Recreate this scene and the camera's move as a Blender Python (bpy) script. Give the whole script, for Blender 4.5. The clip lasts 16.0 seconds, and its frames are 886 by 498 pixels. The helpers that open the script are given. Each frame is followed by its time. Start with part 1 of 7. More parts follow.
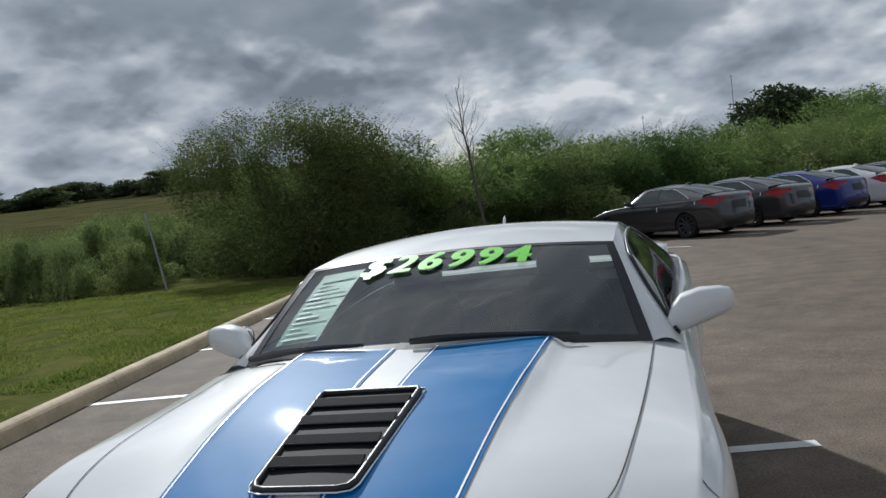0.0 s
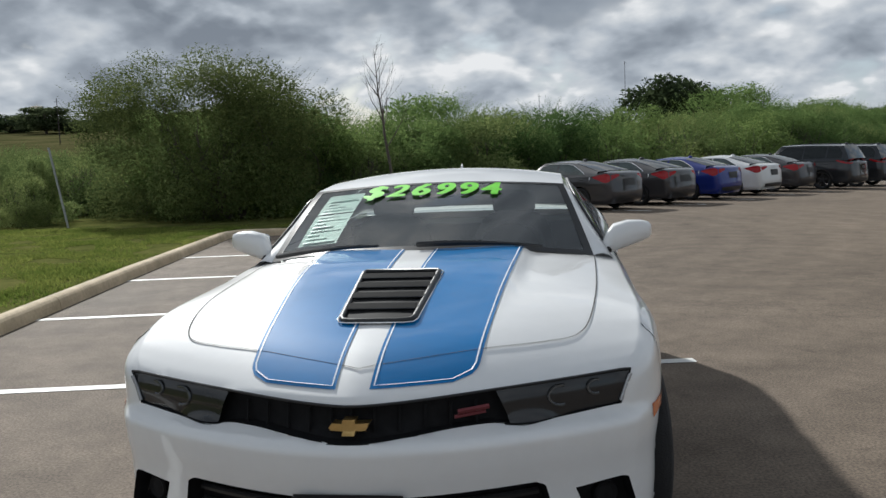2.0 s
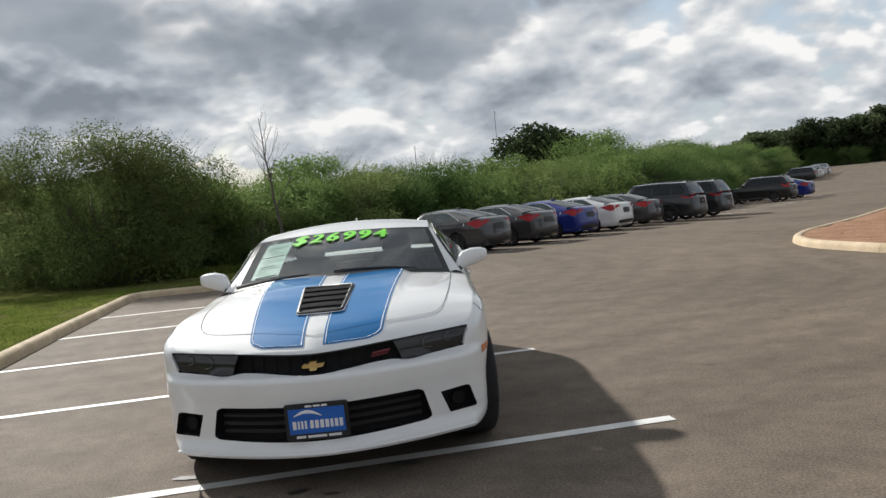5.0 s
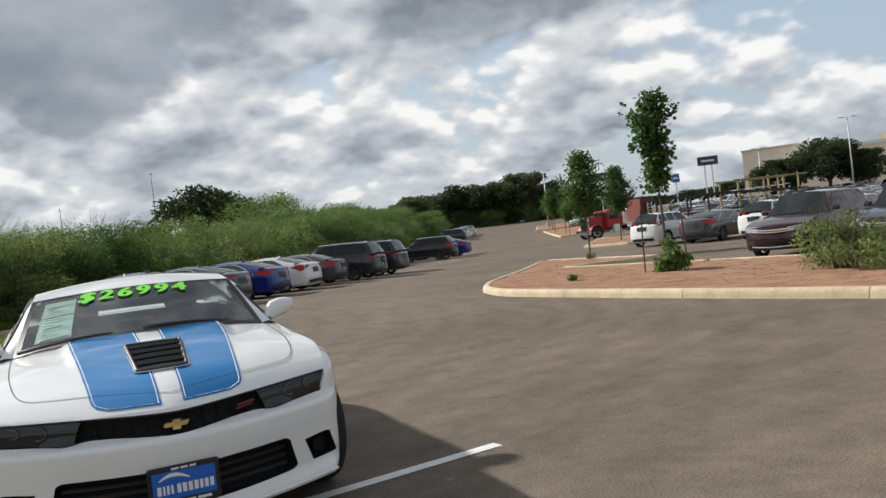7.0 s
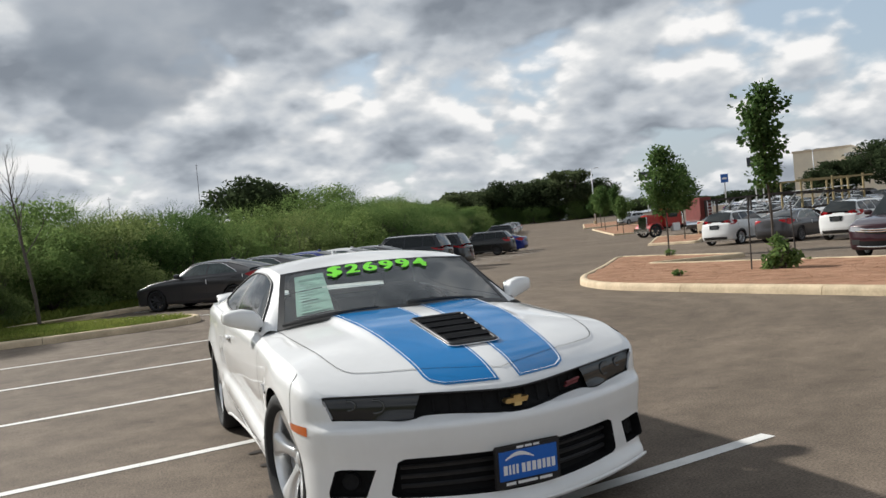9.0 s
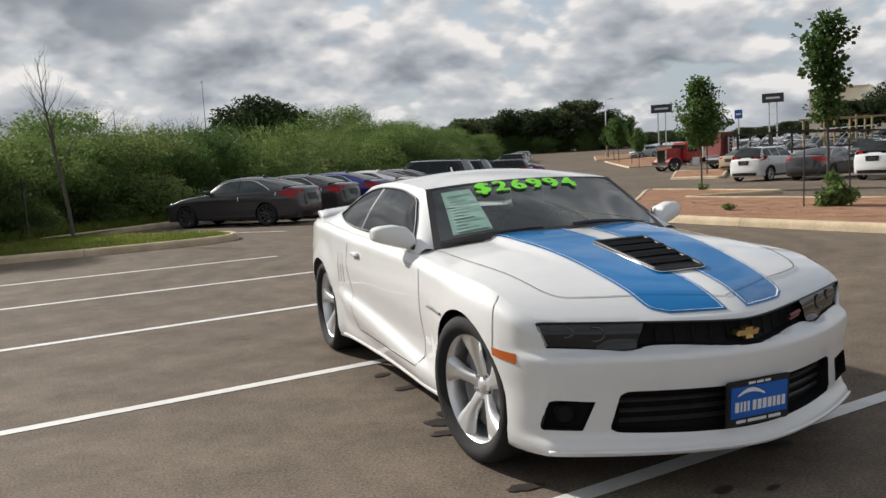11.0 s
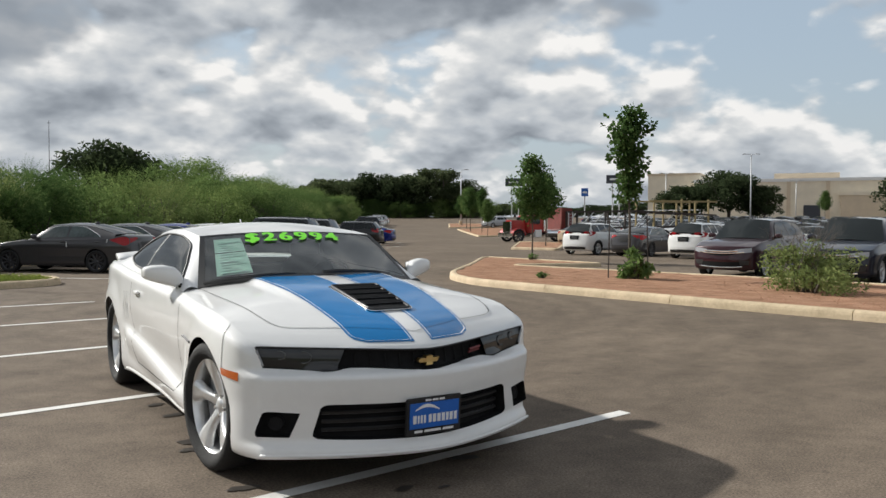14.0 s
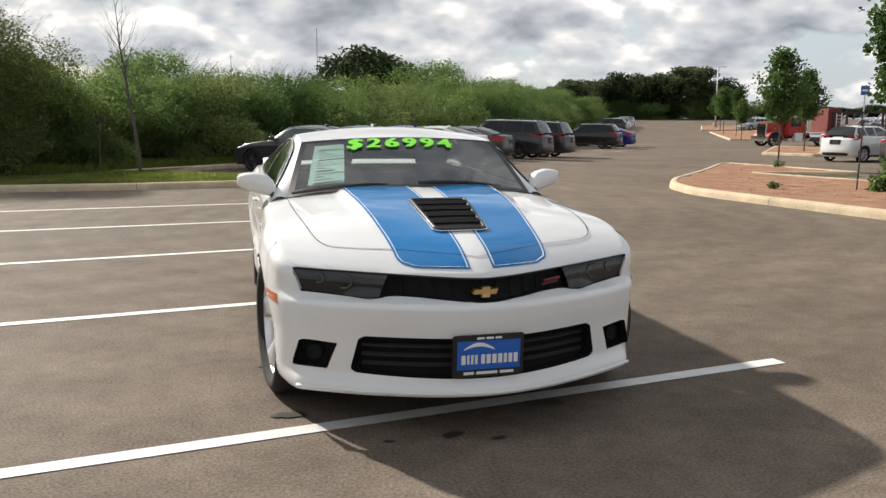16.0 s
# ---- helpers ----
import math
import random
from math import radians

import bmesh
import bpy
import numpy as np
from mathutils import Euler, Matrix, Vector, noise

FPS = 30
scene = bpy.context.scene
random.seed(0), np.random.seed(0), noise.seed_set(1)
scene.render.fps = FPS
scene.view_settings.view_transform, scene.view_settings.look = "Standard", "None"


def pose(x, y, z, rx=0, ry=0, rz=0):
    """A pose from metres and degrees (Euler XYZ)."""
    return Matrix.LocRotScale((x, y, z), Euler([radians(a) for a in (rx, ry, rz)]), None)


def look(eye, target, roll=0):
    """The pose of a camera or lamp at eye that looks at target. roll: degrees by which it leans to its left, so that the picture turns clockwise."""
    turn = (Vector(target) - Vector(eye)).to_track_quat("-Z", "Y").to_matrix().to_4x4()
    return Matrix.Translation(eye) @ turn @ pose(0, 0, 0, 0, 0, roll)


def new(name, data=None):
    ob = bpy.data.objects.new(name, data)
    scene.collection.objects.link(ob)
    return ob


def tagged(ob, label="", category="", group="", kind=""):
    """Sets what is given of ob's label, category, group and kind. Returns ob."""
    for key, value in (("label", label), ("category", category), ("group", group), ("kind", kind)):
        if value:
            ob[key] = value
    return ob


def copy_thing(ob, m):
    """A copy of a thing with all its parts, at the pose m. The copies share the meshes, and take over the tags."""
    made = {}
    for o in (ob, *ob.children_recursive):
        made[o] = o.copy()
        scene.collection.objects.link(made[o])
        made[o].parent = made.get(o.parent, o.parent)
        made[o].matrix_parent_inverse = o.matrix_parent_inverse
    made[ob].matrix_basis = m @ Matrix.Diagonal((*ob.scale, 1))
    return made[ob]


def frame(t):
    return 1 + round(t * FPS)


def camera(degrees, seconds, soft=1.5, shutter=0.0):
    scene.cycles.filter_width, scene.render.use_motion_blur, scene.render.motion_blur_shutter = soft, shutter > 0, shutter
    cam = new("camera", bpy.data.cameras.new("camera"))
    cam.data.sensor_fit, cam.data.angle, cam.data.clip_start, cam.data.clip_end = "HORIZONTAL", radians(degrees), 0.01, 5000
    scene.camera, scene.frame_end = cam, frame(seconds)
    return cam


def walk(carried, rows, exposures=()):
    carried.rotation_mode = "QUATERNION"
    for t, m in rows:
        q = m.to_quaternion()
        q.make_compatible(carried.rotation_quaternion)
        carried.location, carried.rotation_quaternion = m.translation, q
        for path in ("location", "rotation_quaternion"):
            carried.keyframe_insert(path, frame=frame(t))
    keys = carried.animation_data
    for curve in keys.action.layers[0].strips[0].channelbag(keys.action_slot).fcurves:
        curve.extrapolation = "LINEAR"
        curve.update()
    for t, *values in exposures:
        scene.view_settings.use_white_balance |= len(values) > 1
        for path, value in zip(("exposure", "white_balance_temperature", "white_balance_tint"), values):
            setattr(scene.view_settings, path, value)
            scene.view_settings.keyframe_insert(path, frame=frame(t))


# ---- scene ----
from mathutils.bvhtree import BVHTree

cam = camera(56.8, 16.0)

PATH = [
    (0, (0.876, -1.138, 1.513), (0.344, 0.787, 1.405), -6.6),
    (0.5, (0.644, -1.105, 1.508), (0.381, 0.869, 1.328), -7.3),
    (1, (0.41, -1.313, 1.48), (0.356, 0.677, 1.285), -3.7),
    (1.5, (0.549, -1.737, 1.439), (0.367, 0.246, 1.254), -1.7),
    (2, (0.612, -2.143, 1.426), (0.34, -0.173, 1.215), -2.3),
    (2.5, (0.664, -2.563, 1.434), (0.404, -0.591, 1.226), -1.2),
    (3, (0.812, -2.915, 1.428), (0.48, -0.958, 1.188), -2.1),
    (3.5, (0.844, -3.277, 1.429), (0.525, -1.321, 1.164), -3.2),
    (3.7, (0.834, -3.427, 1.442), (0.545, -1.461, 1.216), -3.2),
    (5.8, (0.41, -4.328, 1.437), (0.606, -2.34, 1.329), -7.1),
    (6, (0.288, -4.274, 1.44), (0.525, -2.291, 1.329), -7.1),
    (6.5, (-0.012, -4.218, 1.433), (0.461, -2.275, 1.389), -6.3),
    (7, (-0.353, -4.073, 1.439), (0.461, -2.246, 1.402), -6.5),
    (7.5, (-0.674, -3.897, 1.464), (-0.004, -2.013, 1.451), -7.4),
    (8, (-1.073, -3.792, 1.473), (-0.505, -1.875, 1.455), -6.5),
    (8.2, (-1.192, -3.663, 1.46), (-0.58, -1.759, 1.436), -5.9),
    (10.3, (-2.212, -2.822, 1.468), (-1.434, -0.98, 1.432), -5.4),
    (10.5, (-2.267, -2.715, 1.469), (-1.564, -0.843, 1.418), -4.9),
    (11, (-2.407, -2.603, 1.46), (-1.695, -0.746, 1.247), -3.3),
    (11.5, (-2.523, -2.589, 1.451), (-1.597, -0.846, 1.13), -1.0),
    (12, (-2.487, -2.762, 1.446), (-1.581, -0.991, 1.244), -0.1),
    (12.5, (-2.368, -3.031, 1.443), (-1.555, -1.216, 1.229), 0.9),
    (13, (-2.363, -3.315, 1.434), (-1.548, -1.51, 1.159), 1.7),
    (13.5, (-2.364, -3.525, 1.437), (-1.558, -1.715, 1.171), 2.6),
    (14, (-2.16, -3.611, 1.404), (-1.13, -1.898, 1.334), 0.1),
    (14.5, (-1.893, -3.666, 1.388), (-0.879, -1.943, 1.323), 1.6),
    (15, (-1.663, -3.534, 1.388), (-0.823, -1.73, 1.196), 1.7),
    (15.5, (-1.389, -3.406, 1.414), (-0.656, -1.566, 1.138), 0.4),
    (16, (-1.051, -3.355, 1.425), (-0.581, -1.436, 1.118), 0.1),
]
walk(cam, [(t, look(eye, target, roll)) for t, eye, target, roll in PATH],
     [(0, -0.20, 5730, 8), (1.5, 0.0, 5830, 8), (3.5, 0.22, 6180, 10), (7, 0.25, 6130, 9), (10.5, 0.2, 6230, 10), (11, 0.08, 6280, 11), (11.5, 0.25, 6300, 11), (12, 0.36, 6330, 11), (12.5, 0.32, 6330, 11), (13.5, 0.45, 6330, 11), (14, 0.18, 6220, 9), (14.5, 0.14, 6180, 9), (16, 0.48, 6430, 11)])

# ---- world, sun and exposure ----
SUN_TO = Vector((-0.88, 1.41, 1.0)).normalized()


def build_world():
    w = bpy.data.worlds.new("sky")
    scene.world = w
    w.use_nodes = True
    nt = w.node_tree
    nt.nodes.clear()
    N, L = nt.nodes.new, nt.links.new
    out = N("ShaderNodeOutputWorld")
    bg = N("ShaderNodeBackground")
    bg.inputs["Strength"].default_value = 1.0
    L(bg.outputs[0], out.inputs[0])
    sky = N("ShaderNodeTexSky")
    sky.sky_type = "NISHITA"
    sky.sun_disc = False
    sky.sun_elevation = math.asin(SUN_TO.z)
    sky.sun_rotation = math.atan2(SUN_TO.x, SUN_TO.y)
    sky.air_density, sky.dust_density = 1.2, 2.0

    def val(v):
        n = N("ShaderNodeValue")
        n.outputs[0].default_value = v
        return n.outputs[0]

    def m(op, a, b=None, c=None):
        n = N("ShaderNodeMath")
        n.operation = op
        for i, s in enumerate((a, b, c)):
            if s is None:
                continue
            if isinstance(s, (int, float)):
                n.inputs[i].default_value = s
            else:
                L(s, n.inputs[i])
        return n.outputs[0]

    def ramp(fac, stops):
        n = N("ShaderNodeValToRGB")
        e = n.color_ramp.elements
        while len(e) < len(stops):
            e.new(0.5)
        for el, (p, c) in zip(e, stops):
            el.position, el.color = p, (*c, 1)
        L(fac, n.inputs[0])
        return n.outputs[0]

    def mix(f, a, b):
        n = N("ShaderNodeMix")
        n.data_type = "RGBA"
        if isinstance(f, (int, float)):
            n.inputs[0].default_value = f
        else:
            L(f, n.inputs[0])
        for i, s in ((6, a), (7, b)):
            if isinstance(s, tuple):
                n.inputs[i].default_value = (*s, 1)
            else:
                L(s, n.inputs[i])
        return n.outputs[2]

    co = N("ShaderNodeTexCoord")
    sep = N("ShaderNodeSeparateXYZ")
    L(co.outputs["Generated"], sep.inputs[0])

    def step(v, lo, hi):
        n = N("ShaderNodeMapRange")
        n.interpolation_type = "SMOOTHSTEP"
        n.inputs[1].default_value, n.inputs[2].default_value = lo, hi
        L(v, n.inputs[0])
        return n.outputs[0]

    # the cloud deck seen in perspective: flatter and closer together towards the horizon
    low = m("ADD", m("MAXIMUM", sep.outputs[2], 0.0), 0.42)
    deck_co = N("ShaderNodeCombineXYZ")
    L(m("DIVIDE", sep.outputs[0], low), deck_co.inputs[0])
    L(m("DIVIDE", sep.outputs[1], low), deck_co.inputs[1])

    def lifted(up):
        """The same place in the deck a little higher in the sky."""
        n = N("ShaderNodeVectorMath")
        n.operation = "SCALE"
        L(deck_co.outputs[0], n.inputs[0])
        n.inputs["Scale"].default_value = 1.0 - up
        return n.outputs[0]

    def fbm(shift, scale, detail, rough, up=0.0):
        mp = N("ShaderNodeMapping")
        L(lifted(up), mp.inputs[0])
        mp.inputs["Location"].default_value = shift
        n = N("ShaderNodeTexNoise")
        n.inputs["Scale"].default_value, n.inputs["Detail"].default_value = scale, detail
        n.inputs["Roughness"].default_value = rough
        L(mp.outputs[0], n.inputs["Vector"])
        return n.outputs[0], mp.outputs[0]

    def billow(shift, scale, up=0.0):
        """Rounded heaps of cumulus: inverted cells, finer heaps upon them, edges stirred by noise."""
        stir, co2 = fbm(shift, scale * 1.6, 3, 0.5, up)
        add = N("ShaderNodeVectorMath")
        add.operation = "MULTIPLY_ADD"
        cmb = N("ShaderNodeCombineXYZ")
        L(stir, cmb.inputs[0])
        L(stir, cmb.inputs[2])
        L(cmb.outputs[0], add.inputs[0])
        add.inputs[1].default_value = (0.55 / scale, 0.4 / scale, 0.55 / scale)
        L(co2, add.inputs[2])
        v = N("ShaderNodeTexVoronoi")
        v.feature = "SMOOTH_F1"
        v.inputs["Scale"].default_value, v.inputs["Detail"].default_value = scale, 3.0
        v.inputs["Roughness"].default_value, v.inputs["Smoothness"].default_value = 0.55, 0.6
        L(add.outputs[0], v.inputs["Vector"])
        return m("SUBTRACT", 1.0, v.outputs["Distance"])

    def mass(az, el, width, height):
        """A large bank of cloud in that part of the sky, soft at its edge."""
        a, e = radians(az), radians(el)
        n = N("ShaderNodeMapping")
        L(co.outputs["Generated"], n.inputs[0])
        c = Vector((math.sin(a) * math.cos(e), math.cos(a) * math.cos(e), math.sin(e)))
        n.vector_type = "TEXTURE"
        n.inputs["Location"].default_value = c
        n.inputs["Rotation"].default_value = (0, 0, -a)
        n.inputs["Scale"].default_value = (math.radians(width), math.radians(width), math.radians(height))
        g = N("ShaderNodeVectorMath")
        g.operation = "LENGTH"
        L(n.outputs[0], g.inputs[0])
        return m("POWER", 2.718, m("MULTIPLY", m("MULTIPLY", g.outputs["Value"], g.outputs["Value"]), -1.0))

    banks = None
    # the banks at azimuth 180 and overhead are unseen, added to dim the fill
    for az, el, wd, ht, k in ((-26, 13, 15, 5, .06), (-2, 15, 10, 6, .04), (24, 15, 7, 2.5, .04), (43, 17, 8, 3, .05), (33, 10, 10, 3, -.04), (180, 55, 60, 42, .11), (0, 82, 45, 26, .09), (-55, 18, 22, 8, .10), (-28, 27, 12, 6, .06), 
                              (-12, 5, 16, 2.5, -.02), (17, 8, 12, 4, .025), (54, 12, 6, 4, -.06), (16, 17, 3, 2.5, -.06), (30, 14, 14, 5, .07)):
        t = m("MULTIPLY", mass(az, el, wd, ht), k)
        banks = t if banks is None else m("ADD", banks, t)
    def body(up):
        wide = fbm((4.3, 1.1, 2.6), 1.8, 5, 0.5, up)[0]
        heap = billow((7.4, 8.8, 0.0), 3.4, up)
        fine = fbm((1.4, 2.8, 5.0), 11.0, 6, 0.55, up)[0]
        d = m("ADD", m("MULTIPLY", wide, 0.55), m("MULTIPLY", heap, 0.28))
        return m("ADD", m("ADD", d, m("MULTIPLY", fine, 0.17)), banks)

    dens = body(0.0)
    above = body(0.035)
    cover = step(dens, 0.27, 0.36)
    thick = step(dens, 0.35, 0.55)
    lit = m("SUBTRACT", m("MULTIPLY_ADD", m("SUBTRACT", dens, above), 4.6, 0.75), m("MULTIPLY", thick, 0.62))
    cloud = ramp(m("MINIMUM", m("MAXIMUM", lit, 0.0), 1.0), [
        (0.0, (0.20, 0.217, 0.24)), (0.30, (0.30, 0.318, 0.34)), (0.55, (0.44, 0.455, 0.47)), (0.80, (0.60, 0.595, 0.58)), (1.0, (0.84, 0.80, 0.75))])
    # smooth dark undersides of the larger clouds
    edge_noise = billow((1.7, 5.2, 0.4), 3.6)
    soft = fbm((6.2, 0.3, 2.1), 1.6, 4, 0.5)[0]
    deck = None
    for az, el, wd, ht, k in ((2, 13.8, 11, 6.3, 1.1), (-10, 12.5, 8, 5, .9), (-26, 15.5, 17, 5.5, 1.0), (26, 14.5, 9, 3.2, .62), (44, 15, 7, 2.4, .7), (-14, 9.5, 7, 2.0, .75), (9, 7.5, 6, 1.3, .6)):
        t = m("MULTIPLY", mass(az, el, wd, ht), k)
        deck = t if deck is None else m("MAXIMUM", deck, t)
    deck = step(m("ADD", deck, m("MULTIPLY", m("SUBTRACT", edge_noise, 0.28), 0.8)), 0.30, 0.72)
    under = ramp(soft, [(0.30, (0.162, 0.182, 0.208)), (0.50, (0.225, 0.247, 0.275)), (0.70, (0.325, 0.345, 0.37))])
    skyc = N("ShaderNodeMix")
    skyc.data_type, skyc.blend_type = "RGBA", "MULTIPLY"
    skyc.inputs[0].default_value = 1.0
    L(sky.outputs[0], skyc.inputs[6])
    skyc.inputs[7].default_value = (0.09, 0.09, 0.09, 1)
    pale = mix(0.6, skyc.outputs[2], (0.46, 0.53, 0.60))
    col = mix(cover, pale, cloud)
    col = mix(m("MULTIPLY", deck, 0.78), col, under)
    # haze towards the horizon
    haze = m("POWER", m("SUBTRACT", 1.0, m("MINIMUM", m("MAXIMUM", sep.outputs[2], 0.0), 1.0)), 14.0)
    col = mix(m("MULTIPLY", haze, 0.45), col, (0.47, 0.49, 0.51))
    # brighter veil of cloud round the sun
    dp = N("ShaderNodeVectorMath")
    dp.operation = "DOT_PRODUCT"
    L(co.outputs["Generated"], dp.inputs[0])
    dp.inputs[1].default_value = SUN_TO
    glow = m("POWER", m("MAXIMUM", dp.outputs["Value"], 0.0), 2600.0)
    col = mix(m("MULTIPLY", glow, 0.85), col, (3.2, 3.0, 2.7))
    L(col, bg.inputs[0])


build_world()

sun_data = bpy.data.lights.new("sun", "SUN")
sun_data.energy, sun_data.angle, sun_data.color = 4.8, radians(1.4), (1.0, 0.94, 0.84)
sun = new("sun", sun_data)
sun.matrix_world = look(SUN_TO * 100, (0, 0, 0))

# ---- materials ----
def mat(name, col, rough=0.5, metal=0.0, var=0.12, scale=6.0, bump=0.0, bscale=60.0, coat=0.0, spec=0.5, col2=None, rand=0.0,
        emit=0.0, rvar=0.0, vec="Object", island=0.0):
    """A procedural surface: two scales of noise in colour, fine relief, and a random tint per object."""
    m = bpy.data.materials.new(name)
    m.use_nodes = True
    nt = m.node_tree
    N, L = nt.nodes.new, nt.links.new
    p = nt.nodes["Principled BSDF"]
    p.inputs["Roughness"].default_value, p.inputs["Metallic"].default_value = rough, metal
    p.inputs["Specular IOR Level"].default_value = spec
    if coat:
        p.inputs["Coat Weight"].default_value, p.inputs["Coat Roughness"].default_value = coat, 0.03
    co = N("ShaderNodeTexCoord")
    n1, n2 = N("ShaderNodeTexNoise"), N("ShaderNodeTexNoise")
    for n, s, d in ((n1, scale, 5), (n2, scale * 9, 4)):
        n.inputs["Scale"].default_value, n.inputs["Detail"].default_value = s, d
        L(co.outputs[vec], n.inputs["Vector"])
    add = N("ShaderNodeMath")
    add.operation = "MULTIPLY_ADD"
    L(n2.outputs[0], add.inputs[0])
    add.inputs[1].default_value = 0.5
    L(n1.outputs[0], add.inputs[2])
    rmp = N("ShaderNodeMapRange")
    rmp.inputs[1].default_value, rmp.inputs[2].default_value = 0.45, 1.05
    rmp.inputs[3].default_value, rmp.inputs[4].default_value = 0.0, 1.0
    L(add.outputs[0], rmp.inputs[0])
    mx = N("ShaderNodeMix")
    mx.data_type = "RGBA"
    lo = [max(0, c * (1 - var)) for c in col]
    hi = [min(1, c * (1 + var)) for c in col] if col2 is None else list(col2)
    mx.inputs[6].default_value, mx.inputs[7].default_value = (*lo, 1), (*hi, 1)
    L(rmp.outputs[0], mx.inputs[0])
    last = mx.outputs[2]
    for amount, which in ((rand, 0), (island, 1)):
        if not amount:
            continue
        if which == 0:
            info = N("ShaderNodeObjectInfo").outputs["Random"]
        else:
            info = N("ShaderNodeNewGeometry").outputs["Random Per Island"]
        hv = N("ShaderNodeHueSaturation")
        r2 = N("ShaderNodeMapRange")
        r2.inputs[3].default_value, r2.inputs[4].default_value = 1 - amount, 1 + amount
        L(info, r2.inputs[0])
        L(r2.outputs[0], hv.inputs["Value"])
        r3 = N("ShaderNodeMapRange")
        r3.inputs[3].default_value, r3.inputs[4].default_value = 0.5 + amount * 0.05, 0.5 - amount * 0.05
        L(info, r3.inputs[0])
        L(r3.outputs[0], hv.inputs["Hue"])
        L(last, hv.inputs["Color"])
        last = hv.outputs[0]
    L(last, p.inputs["Base Color"])
    if rvar:
        r4 = N("ShaderNodeMapRange")
        r4.inputs[3].default_value, r4.inputs[4].default_value = rough - rvar, rough + rvar
        L(n1.outputs[0], r4.inputs[0])
        L(r4.outputs[0], p.inputs["Roughness"])
    if bump:
        nb = N("ShaderNodeTexNoise")
        nb.inputs["Scale"].default_value, nb.inputs["Detail"].default_value = bscale, 4
        L(co.outputs[vec], nb.inputs["Vector"])
        b = N("ShaderNodeBump")
        b.inputs["Strength"].default_value, b.inputs["Distance"].default_value = bump, 0.02
        L(nb.outputs[0], b.inputs["Height"])
        L(b.outputs[0], p.inputs["Normal"])
    if emit:
        p.inputs["Emission Color"].default_value = (*col, 1)
        p.inputs["Emission Strength"].default_value = emit
    return m


def glass(name, tint, alpha_mix, sheen=0.0):
    """Car glass: a clear coat that mirrors the sky over a tinted see-through pane."""
    m = bpy.data.materials.new(name)
    m.use_nodes = True
    nt = m.node_tree
    N, L = nt.nodes.new, nt.links.new
    nt.nodes.clear()
    out = N("ShaderNodeOutputMaterial")
    tr, gl, fr, mx = N("ShaderNodeBsdfTransparent"), N("ShaderNodeBsdfGlossy"), N("ShaderNodeFresnel"), N("ShaderNodeMixShader")
    tr.inputs[0].default_value = (*tint, 1)
    gl.inputs[0].default_value, gl.inputs[1].default_value = (1, 1, 1, 1), 0.02
    fr.inputs[0].default_value = alpha_mix
    L(fr.outputs[0], mx.inputs[0])
    L(tr.outputs[0], mx.inputs[1])
    L(gl.outputs[0], mx.inputs[2])
    last = mx.outputs[0]
    if sheen:
        # a pale uneven diffuse film, painted in for the pane's hazy sky reflection
        df, m2, nz, co = N("ShaderNodeBsdfDiffuse"), N("ShaderNodeMixShader"), N("ShaderNodeTexNoise"), N("ShaderNodeTexCoord")
        df.inputs[0].default_value = (0.52, 0.58, 0.55, 1)
        nz.inputs["Scale"].default_value, nz.inputs["Detail"].default_value = 2.5, 5
        L(co.outputs["Object"], nz.inputs["Vector"])
        r = N("ShaderNodeMapRange")
        r.inputs[3].default_value, r.inputs[4].default_value = sheen * 0.4, sheen * 1.6
        L(nz.outputs[0], r.inputs[0])
        L(r.outputs[0], m2.inputs[0])
        L(last, m2.inputs[1])
        L(df.outputs[0], m2.inputs[2])
        last = m2.outputs[0]
    L(last, out.inputs[0])
    return m


def leafmat(name, col, col2, scale=0.8):
    m = mat(name, col, 0.85, 0, 0.3, scale, 0, col2=col2, island=0.24, spec=0.0, rand=0.32)
    nt = m.node_tree
    N, L = nt.nodes.new, nt.links.new
    p = nt.nodes["Principled BSDF"]
    tl, mx = N("ShaderNodeBsdfTranslucent"), N("ShaderNodeMixShader")
    L(p.inputs["Base Color"].links[0].from_socket, tl.inputs[0])
    mx.inputs[0].default_value = 0.52
    L(p.outputs[0], mx.inputs[1])
    L(tl.outputs[0], mx.inputs[2])
    L(mx.outputs[0], nt.nodes["Material Output"].inputs[0])
    return m


M_PAINT = mat("white_paint", (0.79, 0.79, 0.785), 0.5, 0, 0.03, 3, coat=1.0, spec=0.15)
M_BLUE = mat("blue_stripe_vinyl", (0.008, 0.175, 0.46), 0.5, 0, 0.08, 2, coat=0.9, spec=0.04)
M_PIN = mat("pinstripe", (0.75, 0.80, 0.88), 0.4)
M_GAP = mat("panel_gap", (0.02, 0.02, 0.02), 0.8)
M_BLACK = mat("black_plastic", (0.020, 0.020, 0.021), 0.42, 0, 0.3, 20)
M_GRILLE = mat("grille_black", (0.013, 0.013, 0.014), 0.7, 0, 0.3, 30, spec=0.12)
M_RUBBER = mat("tyre_rubber", (0.012, 0.012, 0.013), 0.82, 0, 0.3, 14, 0.3, 150)
M_ALLOY = mat("polished_alloy", (0.78, 0.785, 0.79), 0.33, 0.7, 0.08, 9)
M_ALLOYD = mat("dark_alloy", (0.06, 0.06, 0.065), 0.4, 0.6, 0.2, 9)
M_CHROME = mat("chrome", (0.8, 0.8, 0.8), 0.12, 1.0, 0.04)
M_GOLD = mat("gold_badge", (0.56, 0.39, 0.16), 0.28, 0.9, 0.1, 20)
M_DISC = mat("brake_steel", (0.25, 0.25, 0.26), 0.45, 0.8, 0.2, 30)
M_DARK = mat("cabin_dark", (0.025, 0.025, 0.027), 0.7, 0, 0.2, 12)
